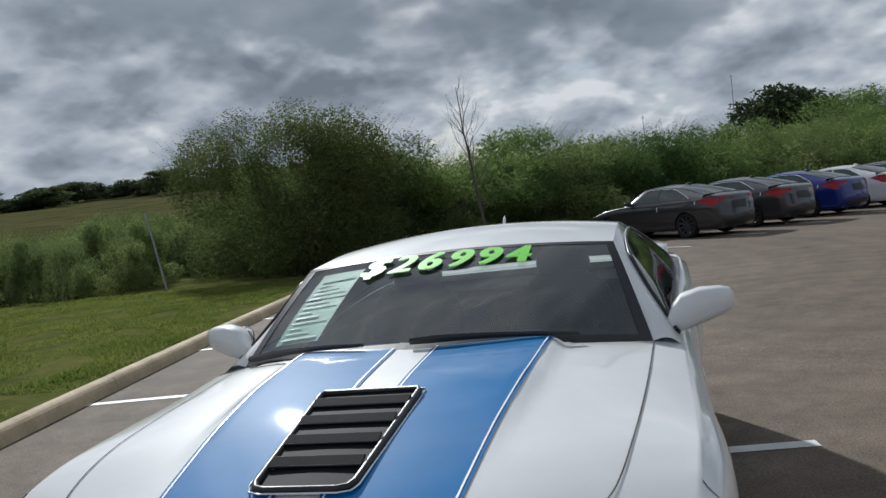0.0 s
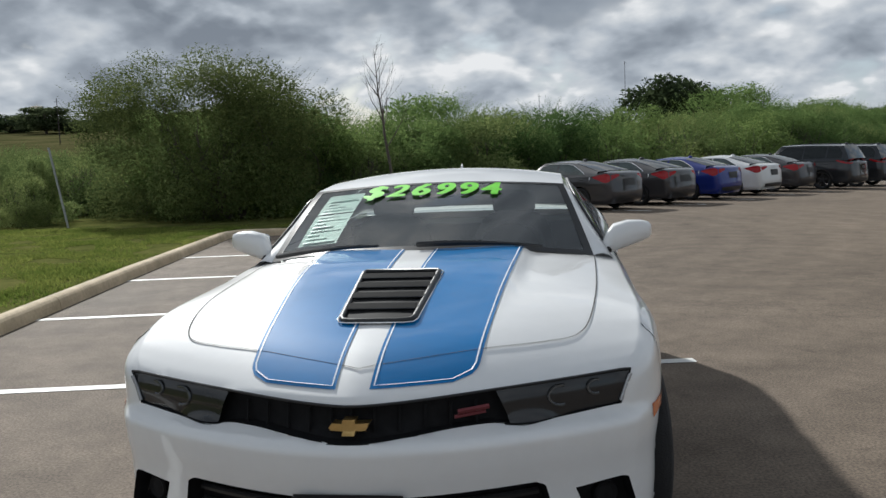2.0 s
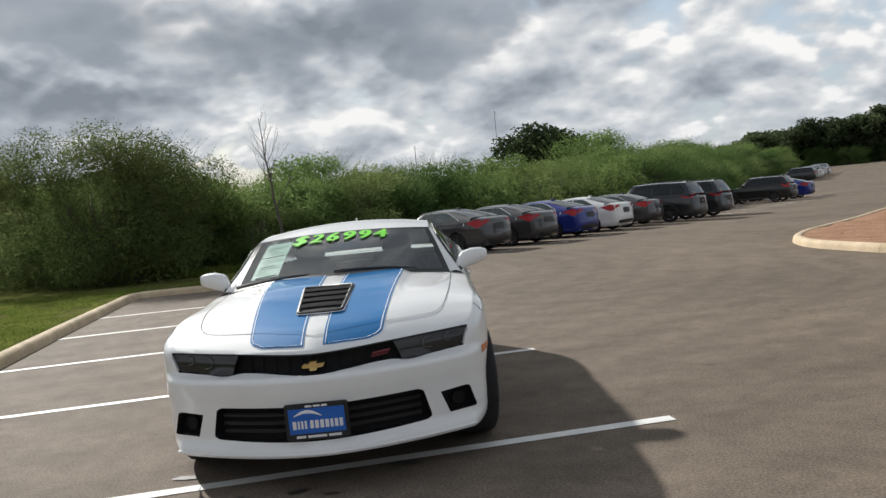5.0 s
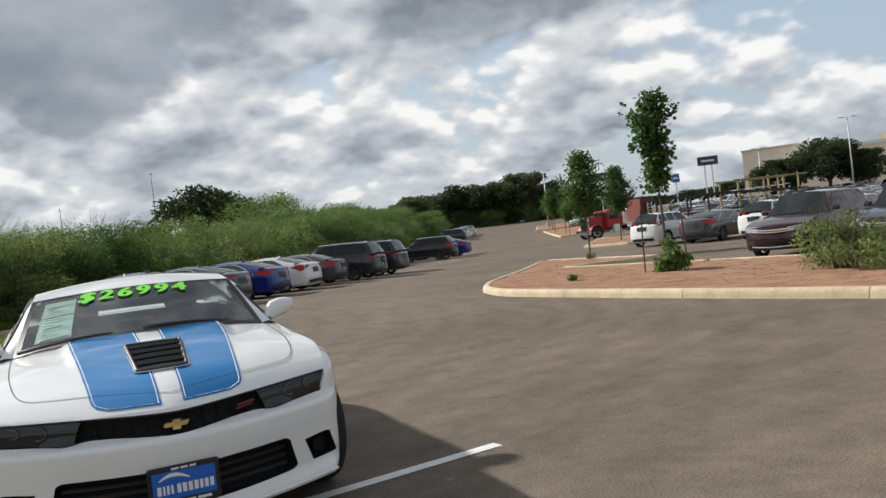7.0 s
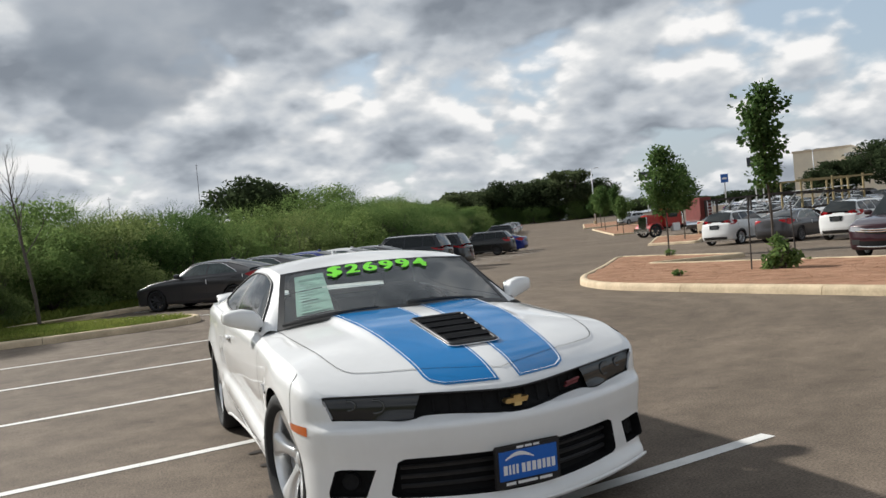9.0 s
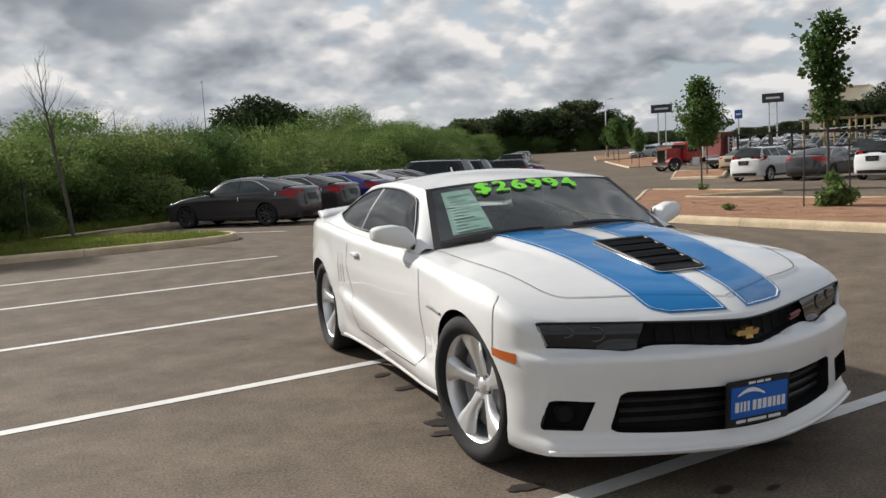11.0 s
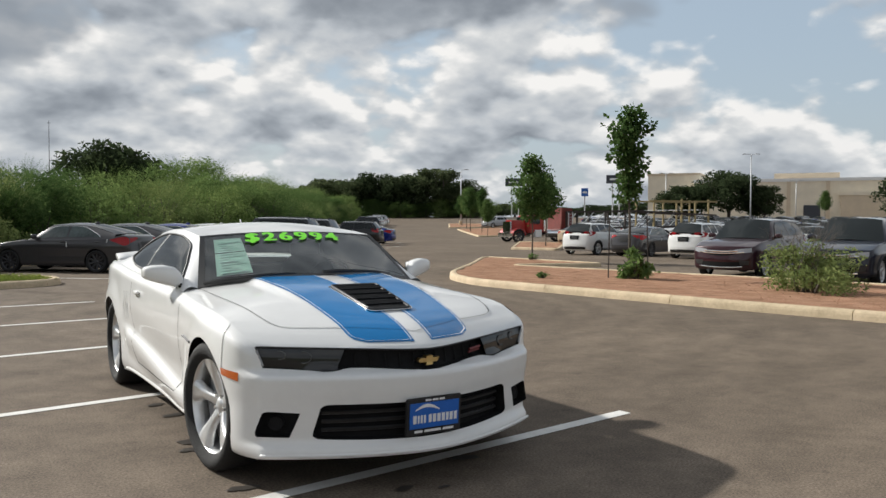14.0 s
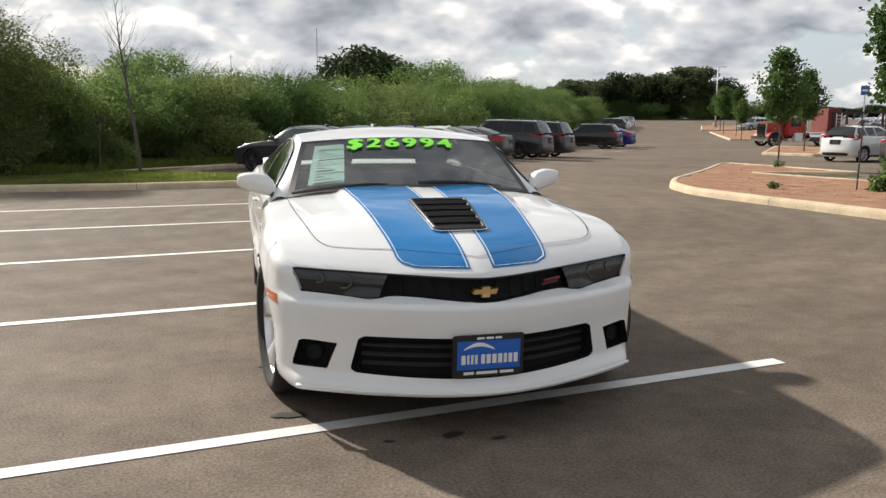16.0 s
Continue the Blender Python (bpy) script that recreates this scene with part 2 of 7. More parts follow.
M_LENS = mat("smoked_lens", (0.018, 0.019, 0.021), 0.14, 0, 0.1, 10, coat=0.35, spec=0.35)
M_LAMPIN = mat("lamp_inside", (0.12, 0.125, 0.13), 0.25, 0.7, 0.2, 30)
M_AMBER = mat("amber_marker", (0.55, 0.12, 0.015), 0.25, 0, 0.1, 30, coat=0.5)
M_REDLENS = mat("red_lens", (0.34, 0.008, 0.012), 0.25, 0, 0.1, 20, coat=0.4, spec=0.2)
M_WHITELENS = mat("clear_lens", (0.34, 0.35, 0.37), 0.15, 0.2, 0.1, 20, coat=1.0)
M_PAPER = mat("window_sheet", (0.55, 0.74, 0.68), 0.6, 0, 0.05, 10)
M_INK = mat("sheet_print", (0.42, 0.60, 0.55), 0.6)
M_GREEN = mat("green_price_vinyl", (0.22, 0.85, 0.03), 0.5, 0, 0.06, 20)
M_PLATEBLUE = mat("plate_blue", (0.02, 0.13, 0.52), 0.35, 0, 0.08, 12)
M_WHITE = mat("white_print", (0.8, 0.8, 0.8), 0.45, 0, 0.04)
M_GLASS = glass("windscreen_glass", (0.62, 0.70, 0.67), 2.0, 0.03)
M_GLASSD = glass("tinted_glass", (0.05, 0.06, 0.06), 1.5)
M_ASPHALT = mat("asphalt", (0.150, 0.120, 0.094), 0.82, 0, 0.20, 0.22, 0.28, 130, col2=(0.215, 0.174, 0.137), spec=0.12, rvar=0.08)


def asphalt_detail(m):
    """Speckled stones, sweeping tyre tracks, dusty blotches and a lane tint over the plain asphalt."""
    nt = m.node_tree
    N, L = nt.nodes.new, nt.links.new
    p = nt.nodes["Principled BSDF"]
    co = N("ShaderNodeTexCoord")
    src = p.inputs["Base Color"].links[0].from_socket

    def times(a, fac_socket, lo, hi, f0=0.35, f1=0.65):
        r = N("ShaderNodeMapRange")
        r.inputs[1].default_value, r.inputs[2].default_value, r.inputs[3].default_value, r.inputs[4].default_value = f0, f1, lo, hi
        L(fac_socket, r.inputs[0])
        x = N("ShaderNodeVectorMath")
        x.operation = "SCALE"
        L(a, x.inputs[0])
        L(r.outputs[0], x.inputs["Scale"])
        return x.outputs[0]
    grit = N("ShaderNodeTexNoise")
    grit.inputs["Scale"].default_value, grit.inputs["Detail"].default_value = 70, 3
    L(co.outputs["Object"], grit.inputs["Vector"])
    src = times(src, grit.outputs[0], 0.72, 1.28)
    # blotches of old drips and patches of dust
    for sc, lo, hi, f0, f1 in ((1.7, 0.94, 1.05, 0.35, 0.65), (7.0, 0.91, 1.08, 0.35, 0.65), (3.1, 0.72, 1.0, 0.26, 0.36)):
        bl = N("ShaderNodeTexNoise")
        bl.inputs["Scale"].default_value, bl.inputs["Detail"].default_value = sc, 6
        L(co.outputs["Object"], bl.inputs["Vector"])
        src = times(src, bl.outputs[0], lo, hi, f0, f1)
    stone = N("ShaderNodeTexVoronoi")
    stone.inputs["Scale"].default_value = 38
    L(co.outputs["Object"], stone.inputs["Vector"])
    src = times(src, stone.outputs["Distance"], 1.22, 0.97, 0.0, 0.35)
    for loc, scale in (((-3.0, -9.0, 0), 0.55), ((6.0, -14.0, 0), 0.40)):
        mp = N("ShaderNodeMapping")
        mp.inputs["Location"].default_value = loc
        L(co.outputs["Object"], mp.inputs[0])
        w = N("ShaderNodeTexWave")
        w.wave_type, w.rings_direction = "RINGS", "Z"
        w.inputs["Scale"].default_value, w.inputs["Distortion"].default_value = scale, 1.2
        w.inputs["Detail"].default_value, w.inputs["Detail Scale"].default_value = 3.0, 0.25
        L(mp.outputs[0], w.inputs["Vector"])
        src = times(src, w.outputs[0], 0.95, 1.04, 0.0, 1.0)
    # the driven lane is tinted slightly darker and warmer than the stalls
    sp = N("ShaderNodeSeparateXYZ")
    L(co.outputs["Object"], sp.inputs[0])
    wn = N("ShaderNodeTexNoise")
    wn.inputs["Scale"].default_value, wn.inputs["Detail"].default_value = 0.5, 6
    L(co.outputs["Object"], wn.inputs["Vector"])
    ma = N("ShaderNodeMath")
    ma.operation = "MULTIPLY_ADD"
    L(wn.outputs[0], ma.inputs[0])
    ma.inputs[1].default_value = 4.0
    L(sp.outputs[0], ma.inputs[2])
    lane = N("ShaderNodeMapRange")
    lane.interpolation_type = "SMOOTHSTEP"
    lane.inputs[1].default_value, lane.inputs[2].default_value = 1.0, 8.0
    L(ma.outputs[0], lane.inputs[0])
    mx = N("ShaderNodeMix")
    mx.data_type, mx.blend_type = "RGBA", "MULTIPLY"
    L(lane.outputs[0], mx.inputs[0])
    L(src, mx.inputs[6])
    mx.inputs[7].default_value = (0.97, 0.96, 0.93, 1)
    src = mx.outputs[2]
    L(src, p.inputs["Base Color"])


asphalt_detail(M_ASPHALT)
M_LINE = mat("line_paint", (0.72, 0.71, 0.68), 0.6, 0, 0.12, 7, 0.3, 120)
M_CONC = mat("kerb_concrete", (0.53, 0.425, 0.285), 0.85, 0, 0.22, 2.5, 0.4, 70, rand=0.06, col2=(0.70, 0.57, 0.395), spec=0.2)
M_GRASS = mat("lawn_soil", (0.060, 0.088, 0.020), 0.95, 0, 0.3, 0.9, 0.9, 30, col2=(0.165, 0.160, 0.055), spec=0.0)
M_FIELD = mat("dry_field", (0.060, 0.072, 0.026), 0.95, 0, 0.3, 0.12, 0.6, 8, col2=(0.13, 0.115, 0.055), spec=0.0)
M_MULCH = mat("red_mulch", (0.30, 0.165, 0.098), 0.95, 0, 0.30, 1.9, 0.6, 55, col2=(0.46, 0.27, 0.175), spec=0.1)
M_BARK = mat("bark", (0.09, 0.075, 0.06), 0.9, 0, 0.35, 14, 0.9, 40)
M_DEAD = mat("dead_bark", (0.105, 0.088, 0.072), 0.9, 0, 0.3, 14, 0.9, 40)
M_LEAF = leafmat("shrub_leaves", (0.105, 0.180, 0.056), (0.205, 0.29, 0.10))
M_LEAF2 = leafmat("mesquite_leaves", (0.125, 0.19, 0.066), (0.25, 0.305, 0.115))
M_LEAFOAK = leafmat("oak_leaves", (0.056, 0.078, 0.040), (0.095, 0.122, 0.060))
# darker leaf colour: the shade on the mesquite's near side is painted in
M_LEAFMESQ = leafmat("mesquite_shaded_leaves", (0.070, 0.100, 0.036), (0.155, 0.185, 0.066))
M_LEAFMAPLE = leafmat("sapling_leaves", (0.060, 0.120, 0.038), (0.125, 0.195, 0.065), 3)
M_BLADE = leafmat("grass_blades", (0.105, 0.175, 0.030), (0.215, 0.24, 0.065), 0.7)
M_POST = mat("galvanised_post", (0.35, 0.36, 0.36), 0.55, 0.5, 0.15, 10)
M_STAKE = mat("rusted_stake", (0.06, 0.05, 0.045), 0.8, 0.2, 0.2, 20)
M_LAMPPOLE = mat("lamp_pole_grey", (0.55, 0.56, 0.57), 0.5, 0.2, 0.08, 4)
M_STUCCO = mat("stucco_beige", (0.80, 0.72, 0.58), 0.9, 0, 0.08, 0.6, 0.3, 20)
M_STUCCO2 = mat("stucco_tan", (0.66, 0.55, 0.41), 0.9, 0, 0.08, 0.6, 0.3, 20)
M_TRUCKRED = mat("truck_red", (0.36, 0.02, 0.015), 0.35, 0, 0.12, 3, coat=0.6)
M_RUST = mat("faded_rust_red", (0.16, 0.025, 0.018), 0.6, 0, 0.3, 3)
M_YELLOW = mat("worn_yellow_paint", (0.31, 0.24, 0.11), 0.7, 0, 0.25, 5)
M_SIGNBLUE = mat("sign_blue", (0.02, 0.12, 0.45), 0.4)
M_SIGNDARK = mat("sign_dark", (0.04, 0.045, 0.06), 0.4)
M_OIL = mat("oil_stain", (0.045, 0.038, 0.032), 0.5, 0, 0.3, 14)
PAINTS = {}


def paint(name, col, metal=0.3):
    if name not in PAINTS:
        PAINTS[name] = mat("paint_" + name, col, 0.35, metal * 0.35, 0.05, 3, coat=0.9, spec=0.2)
    return PAINTS[name]


# ---- mesh helpers ----
def link(name, bm, material, parent=None, label="", smooth=False):
    """One bmesh becomes one mesh object, under a thing or a part if one is given."""
    me = bpy.data.meshes.new(name)
    bm.to_mesh(me)
    bm.free()
    for mm in (material if isinstance(material, (list, tuple)) else [material]):
        me.materials.append(mm)
    if smooth:
        me.shade_smooth()
    ob = new(name, me)
    if parent is not None:
        ob.parent = parent
    if label:
        ob["label"] = label
    return ob


part = link


def raw(name, verts, faces, material, parent=None, label="", smooth=False):
    me = bpy.data.meshes.new(name)
    me.from_pydata([tuple(map(float, v)) for v in verts], [], faces)
    for mm in (material if isinstance(material, (list, tuple)) else [material]):
        me.materials.append(mm)
    if smooth:
        me.shade_smooth()
    ob = new(name, me)
    if parent is not None:
        ob.parent = parent
    if label:
        ob["label"] = label
    return ob


def thing(name, label, category, group="", kind="", at=None):
    e = new(name)
    e.empty_display_size = 0.2
    if at is not None:
        e.matrix_world = at
    return tagged(e, label, category, group, kind)


def box(bm, x0, y0, z0, x1, y1, z1, bevel=0.0, m=None):
    r = bmesh.ops.create_cube(bm, size=1)
    t = Matrix.Translation(((x0 + x1) / 2, (y0 + y1) / 2, (z0 + z1) / 2)) @ Matrix.Diagonal((abs(x1 - x0), abs(y1 - y0), abs(z1 - z0), 1))
    bmesh.ops.transform(bm, matrix=(m @ t) if m is not None else t, verts=r["verts"])
    if bevel:
        ed = list({e for v in r["verts"] for e in v.link_edges})
        bmesh.ops.bevel(bm, geom=ed, offset=bevel, segments=2, affect="EDGES")
    return bm


def tube(bm, pts, radii, n=8, caps=True):
    """A round, tapering tube through points."""
    pts = [Vector(p) for p in pts]
    if isinstance(radii, (int, float)):
        radii = [radii] * len(pts)
    rings = []
    side = None
    for i, p in enumerate(pts):
        d = (pts[min(i + 1, len(pts) - 1)] - pts[max(i - 1, 0)]).normalized()
        if side is None:
            side = d.orthogonal().normalized()
        side = (side - d * side.dot(d)).normalized()
        up = d.cross(side)
        rings.append([bm.verts.new(p + (side * math.cos(2 * math.pi * k / n) + up * math.sin(2 * math.pi * k / n)) * radii[i]) for k in range(n)])
    for a, b in zip(rings, rings[1:]):
        for k in range(n):
            bm.faces.new((a[k], a[(k + 1) % n], b[(k + 1) % n], b[k]))
    if caps:
        bm.faces.new(rings[0][::-1])
        bm.faces.new(rings[-1])
    return bm


def lathe(bm, prof, n=40, m=Matrix.Identity(4), a0=0.0, a1=2 * math.pi):
    """Turn a profile of (along, radius) round the x axis."""
    full = abs(a1 - a0 - 2 * math.pi) < 1e-6
    k = n if full else n + 1
    rings = []
    for i in range(k):
        a = a0 + (a1 - a0) * i / n
        rings.append([bm.verts.new(m @ Vector((s, r * math.cos(a), r * math.sin(a)))) for s, r in prof])
    for i in range(n):
        a, b = rings[i], rings[(i + 1) % k]
        for j in range(len(prof) - 1):
            bm.faces.new((a[j], b[j], b[j + 1], a[j + 1]))
    return bm


def cur(keys):
    """A smooth curve through (t, value) keys, as a function of arrays or numbers."""
    ts = np.array([k[0] for k in keys], float)
    vs = np.array([k[1] for k in keys], float)
    d = np.diff(vs) / np.diff(ts)
    s = np.zeros(len(ts))
    s[0], s[-1] = d[0], d[-1]
    for i in range(1, len(ts) - 1):
        s[i] = 0 if d[i - 1] * d[i] <= 0 else 2 * d[i - 1] * d[i] / (d[i - 1] + d[i])

    def f(t):
        t = np.clip(np.asarray(t, float), ts[0], ts[-1])
        i = np.clip(np.searchsorted(ts, t) - 1, 0, len(ts) - 2)
        h = ts[i + 1] - ts[i]
        u = (t - ts[i]) / h
        return ((1 + 2 * u) * (1 - u) ** 2 * vs[i] + u * (1 - u) ** 2 * h * s[i] + u * u * (3 - 2 * u) * vs[i + 1] + u * u * (u - 1) * h * s[i + 1])
    return f


def grid_faces(n, m, flip=False):
    f = []
    for i in range(n - 1):
        for j in range(m - 1):
            q = (i * m + j, i * m + j + 1, (i + 1) * m + j + 1, (i + 1) * m + j)
            f.append(q[::-1] if flip else q)
    return f


def sstep(v, a, b):
    k = min(1.0, max(0.0, (v - a) / (b - a)))
    return k * k * (3 - 2 * k)


# ---- the ground ----
def gz(x, y):
    """Height of the paved ground: level round the white car, falling a little, then rising with the road."""
    s = 0.5 * x + 0.866 * y
    z = -0.0065 * min(max(s - 5, 0), 40) - 0.08 * sstep(x, 8, 14)
    if s > 45:
        z += 0.000123 * min(s - 45, 95) ** 2
    if s > 140:
        z += 0.0234 * min(s - 140, 62)
    return z


def hill(x, y):
    """The field behind the bushes rises gently."""
    s = -0.62 * x + 0.78 * y
    return 0.060 * max(0.0, s - 45) * sstep(s, 45, 75) * sstep(-0.3 * y - x, -30, 35)


ROW = Vector((0.643, 0.766, 0))          # along the row of parked cars
NOSE = Vector((-0.766, 0.643, 0))        # the way they face
LINE_DIR = Vector((0.987, 0.160, 0)).normalized()
EDGE_DIR = Vector((-0.185, 0.983, 0)).normalized()


def edge_x(y):
    """The foot of the lawn kerb."""
    return -4.16 - 0.187 * (y - 3.05)


BEND = Vector((0.417, 0.909, 0))         # the lane swings towards the far woods


def back_kerb(s):
    """The kerb in front of the parked row's noses."""
    p = Vector((-4.6, 20.7, 0)) + ROW * min(s, 38)
    if s > 38:
        p += BEND * min(s - 38, 77)
    if s > 115:
        p += Vector((0.56, 0.83, 0)) * (s - 115)
    return p


def kerb_nose(s):
    """The way out of the lot across that kerb."""
    return NOSE if s < 36 else Vector((-0.909, 0.417, 0))


def build_ground():
    # one sheet to the horizon
    xs = sorted(set([-900, -600, -400, -280, -200, -150] + list(range(-120, 260, 10)) + [300, 400, 550, 800, 1200]))
    ys = sorted(set([-500, -250, -120] + list(range(-80, 300, 10)) + [340, 400, 500, 700, 1000, 1500]))
    v = [(x, y, gz(x, y) - 0.10 + hill(x, y)) for x in xs for y in ys]
    ob = raw("ground", v, grid_faces(len(xs), len(ys), True), M_FIELD, smooth=True)
    tagged(ob, "dry grassy field that rises gently behind the bushes", "ground", kind="structure")
    # asphalt: rows across from the left edge to the far right
    ys = list(np.arange(-30, 40, 1.0)) + list(np.arange(40, 100, 3.0)) + list(np.arange(100, 260, 8.0))
    cols = 120
    v = []
    for y in ys:
        if y < 14.6:
            x0 = edge_x(y) - 0.12
        else:
            q = (y - 20.7) / ROW.y
            x0 = max(-4.6 + ROW.x * q - 0.1, edge_x(14.6) - 0.12) if y < 49.8 else 19.75 + (y - 49.8) * 0.4587 if y < 120 else 51.9 + (y - 120) * 0.675
        for k in range(cols):
            x = x0 + (k / (cols - 1)) ** 1.8 * (230 - x0)
            v.append((x, y, gz(x, y)))
    ob = raw("pavement", v, grid_faces(len(ys), cols), M_ASPHALT, smooth=True)
    tagged(ob, "worn grey-brown asphalt of a car lot with faint tyre tracks", "asphalt", kind="structure")


build_ground()


def ribbon(name, pts, width, h, material, label, category, lift=0.004, closed=False):
    """A flat band on the ground along points."""
    pts = [Vector((p[0], p[1], 0)) for p in pts]
    v, f = [], []
    for i, p in enumerate(pts):
        d = (pts[min(i + 1, len(pts) - 1)] - pts[max(i - 1, 0)]).normalized()
        n = Vector((-d.y, d.x, 0)) * width / 2
        for s in (1, -1):
            q = p + n * s
            v.append((q.x, q.y, gz(q.x, q.y) + lift))
    for i in range(len(pts) - 1):
        f.append((2 * i, 2 * i + 1, 2 * i + 3, 2 * i + 2))
    ob = raw(name, v, f, material)
    return tagged(ob, label, category, kind="structure")


def polyline(pts, step):
    """Points at even steps along a polyline, rounded by a few passes of averaging."""
    P = [Vector((*p, 0)) if len(p) == 2 else Vector(p) for p in pts]
    out = []
    for a, b in zip(P, P[1:]):
        n = max(1, int((b - a).length / step))
        out += [a.lerp(b, k / n) for k in range(n)]
    out.append(P[-1])
    for _ in range(4):
        out = [out[0]] + [(out[i - 1] + out[i] * 2 + out[i + 1]) / 4 for i in range(1, len(out) - 1)] + [out[-1]]
    return out


def kerb(name, pts, label, piece=3.0, width=0.20, height=0.15, side=1):
    """A concrete kerb of separate lengths with a rounded top edge and open joints. pts run along the foot; the lawn lies on side."""
    e = thing(name, label, "kerb", kind="structure")
    P = polyline(pts, 0.25)
    per = max(2, int(piece / 0.25))
    prof = [(0.0, -0.03), (0.012, height - 0.075), (0.024, height - 0.040), (0.045, height - 0.016), (0.075, height - 0.003), (0.11, height), (width - 0.04, height - 0.002), (width - 0.012, height - 0.012), (width, height - 0.035), (width, -0.03)]
    for a in range(0, len(P) - 1, per):
        seg = P[a:a + per + 1]
        if len(seg) < 2:
            break
        v, f = [], []
        for i, p in enumerate(seg):
            j = a + i
            d = (P[min(j + 1, len(P) - 1)] - P[max(j - 1, 0)]).normalized()
            n = Vector((-d.y, d.x, 0)) * side
            q = p
            if i == 0:
                q = p + d * 0.006
            elif i == len(seg) - 1:
                q = p - d * 0.006
            for o, h in prof:
                w = q + n * o
                v.append((w.x, w.y, gz(q.x, q.y) + h))
        m = len(prof)
        f = grid_faces(len(seg), m, side > 0)
        f.append(tuple(range(m)) if side < 0 else tuple(range(m))[::-1])
        f.append(tuple(range((len(seg) - 1) * m, len(seg) * m))[::-1] if side < 0 else tuple(range((len(seg) - 1) * m, len(seg) * m)))
        raw("kerb_stone", v, f, M_CONC, e)
    return e


# lawn kerb, its corner, the end kerb and the round tip of the grass strip
LAWN = [(edge_x(-12), -12), (edge_x(0), 0), (edge_x(7), 7), (edge_x(15.1), 15.1), (-3.0, 15.35), (-0.75, 15.9), (-0.1, 16.4),
        (0.1, 17.2), (-0.1, 18.0), (-0.9, 18.6), (-2.2, 19.3), (-3.2, 19.6), (-4.1, 20.6)]
kerb("kerb_lawn", LAWN, "weathered beige concrete kerb along the lawn")
BACK = [tuple((back_kerb(s)).to_2d()) for s in (0.2, 20, 37, 42, 80, 114, 130)]
kerb("kerb_row", BACK, "beige concrete kerb in front of the parked row")

# lawn sheet behind the kerbs
def build_lawn():
    v, f = [], []
    ys = np.arange(-14, 15.6, 0.5)
    cols = np.concatenate([np.linspace(0.16, 4, 10), np.linspace(5, 30, 9)])
    for y in ys:
        for c in cols:
            x = edge_x(y) - c
            v.append((x, y, gz(x, y) + 0.135 + 0.015 * c ** 0.5 + 0.02 * noise.noise((x, y, 0)) + hill(x, y)))
    f = grid_faces(len(ys), len(cols), False)
    ob = raw("lawn", v, f, M_GRASS, smooth=True)
    tagged(ob, "mown lawn with dry patches beside the kerb", "lawn", kind="structure")
    # strip of grass between the lawn corner, the bushes and the parked row
    v, f = [], []
    rows = 24
    for i in range(rows + 1):
        t = i / rows
        a = Vector((-6.35, 15.32, 0)).lerp(Vector((-4.75, 20.6, 0)), t)
        # right-hand edge follows the kerb's tip
        y = 15.32 + t * 5.03
        if y < 16.4:
            b = Vector((-5.3 + (y - 14.55) / (16.4 - 14.55) * 5.05, y + 0.12, 0)) if y > 14.6 else Vector((-5.4, 14.75, 0))
        elif y < 18.2:
            b = Vector((-0.12, y, 0))
        else:
            b = Vector((-0.35 - (y - 18.2) * 1.1, y, 0))
        for k in range(13):
            p = a.lerp(b, k / 12)
            v.append((p.x, p.y, gz(p.x, p.y) + 0.14 + 0.02 * noise.noise((p.x * 2, p.y * 2, 3))))
    f = grid_faces(rows + 1, 13, False)
    ob = raw("grass_strip", v, f, M_GRASS, smooth=True)
    tagged(ob, "narrow strip of rough grass inside a rounded kerb", "lawn", kind="structure")
    v = []
    n = 30
    for i in range(n + 1):
        s = -14 + i * 6.0
        for k in range(8):
            p = back_kerb(s) + NOSE * (0.1 + k * 3.0)
            if s < 0:
                p = Vector((-6.3, 14.9, 0)).lerp(Vector((-4.6, 20.7, 0)), (s + 14) / 14) + Vector((-0.0 - k * 3.0, k * 1.2, 0))
            v.append((p.x, p.y, gz(p.x, p.y) + 0.12 + hill(p.x, p.y)))
    ob = raw("verge", v, grid_faces(n + 1, 8, False), M_GRASS, smooth=True)
    tagged(ob, "rough grass verge under the bushes", "verge", kind="structure")


build_lawn()

# painted stall lines beside the white car
for k in range(-2, 5):
    end = Vector((2.06, 0.81, 0)) + Vector((-0.518, 2.75, 0)) * k
    length = 5.75 if k < 4 else 5.9
    a = end - LINE_DIR * length
    pts = [a.lerp(end, t / 8) for t in range(9)]
    ribbon("stall_line", pts, 0.105, 0, M_LINE, "worn white painted stall line", "line")
# stall lines of the parked row
for k in range(0, 16):
    a = back_kerb(1.7 + 2.84 * k) - NOSE * 0.4
    b = a - NOSE * 5.9
    ribbon("stall_line", [a.lerp(b, t / 12) for t in range(13)], 0.11, 0, M_LINE, "worn white painted stall line", "line", 0.012)


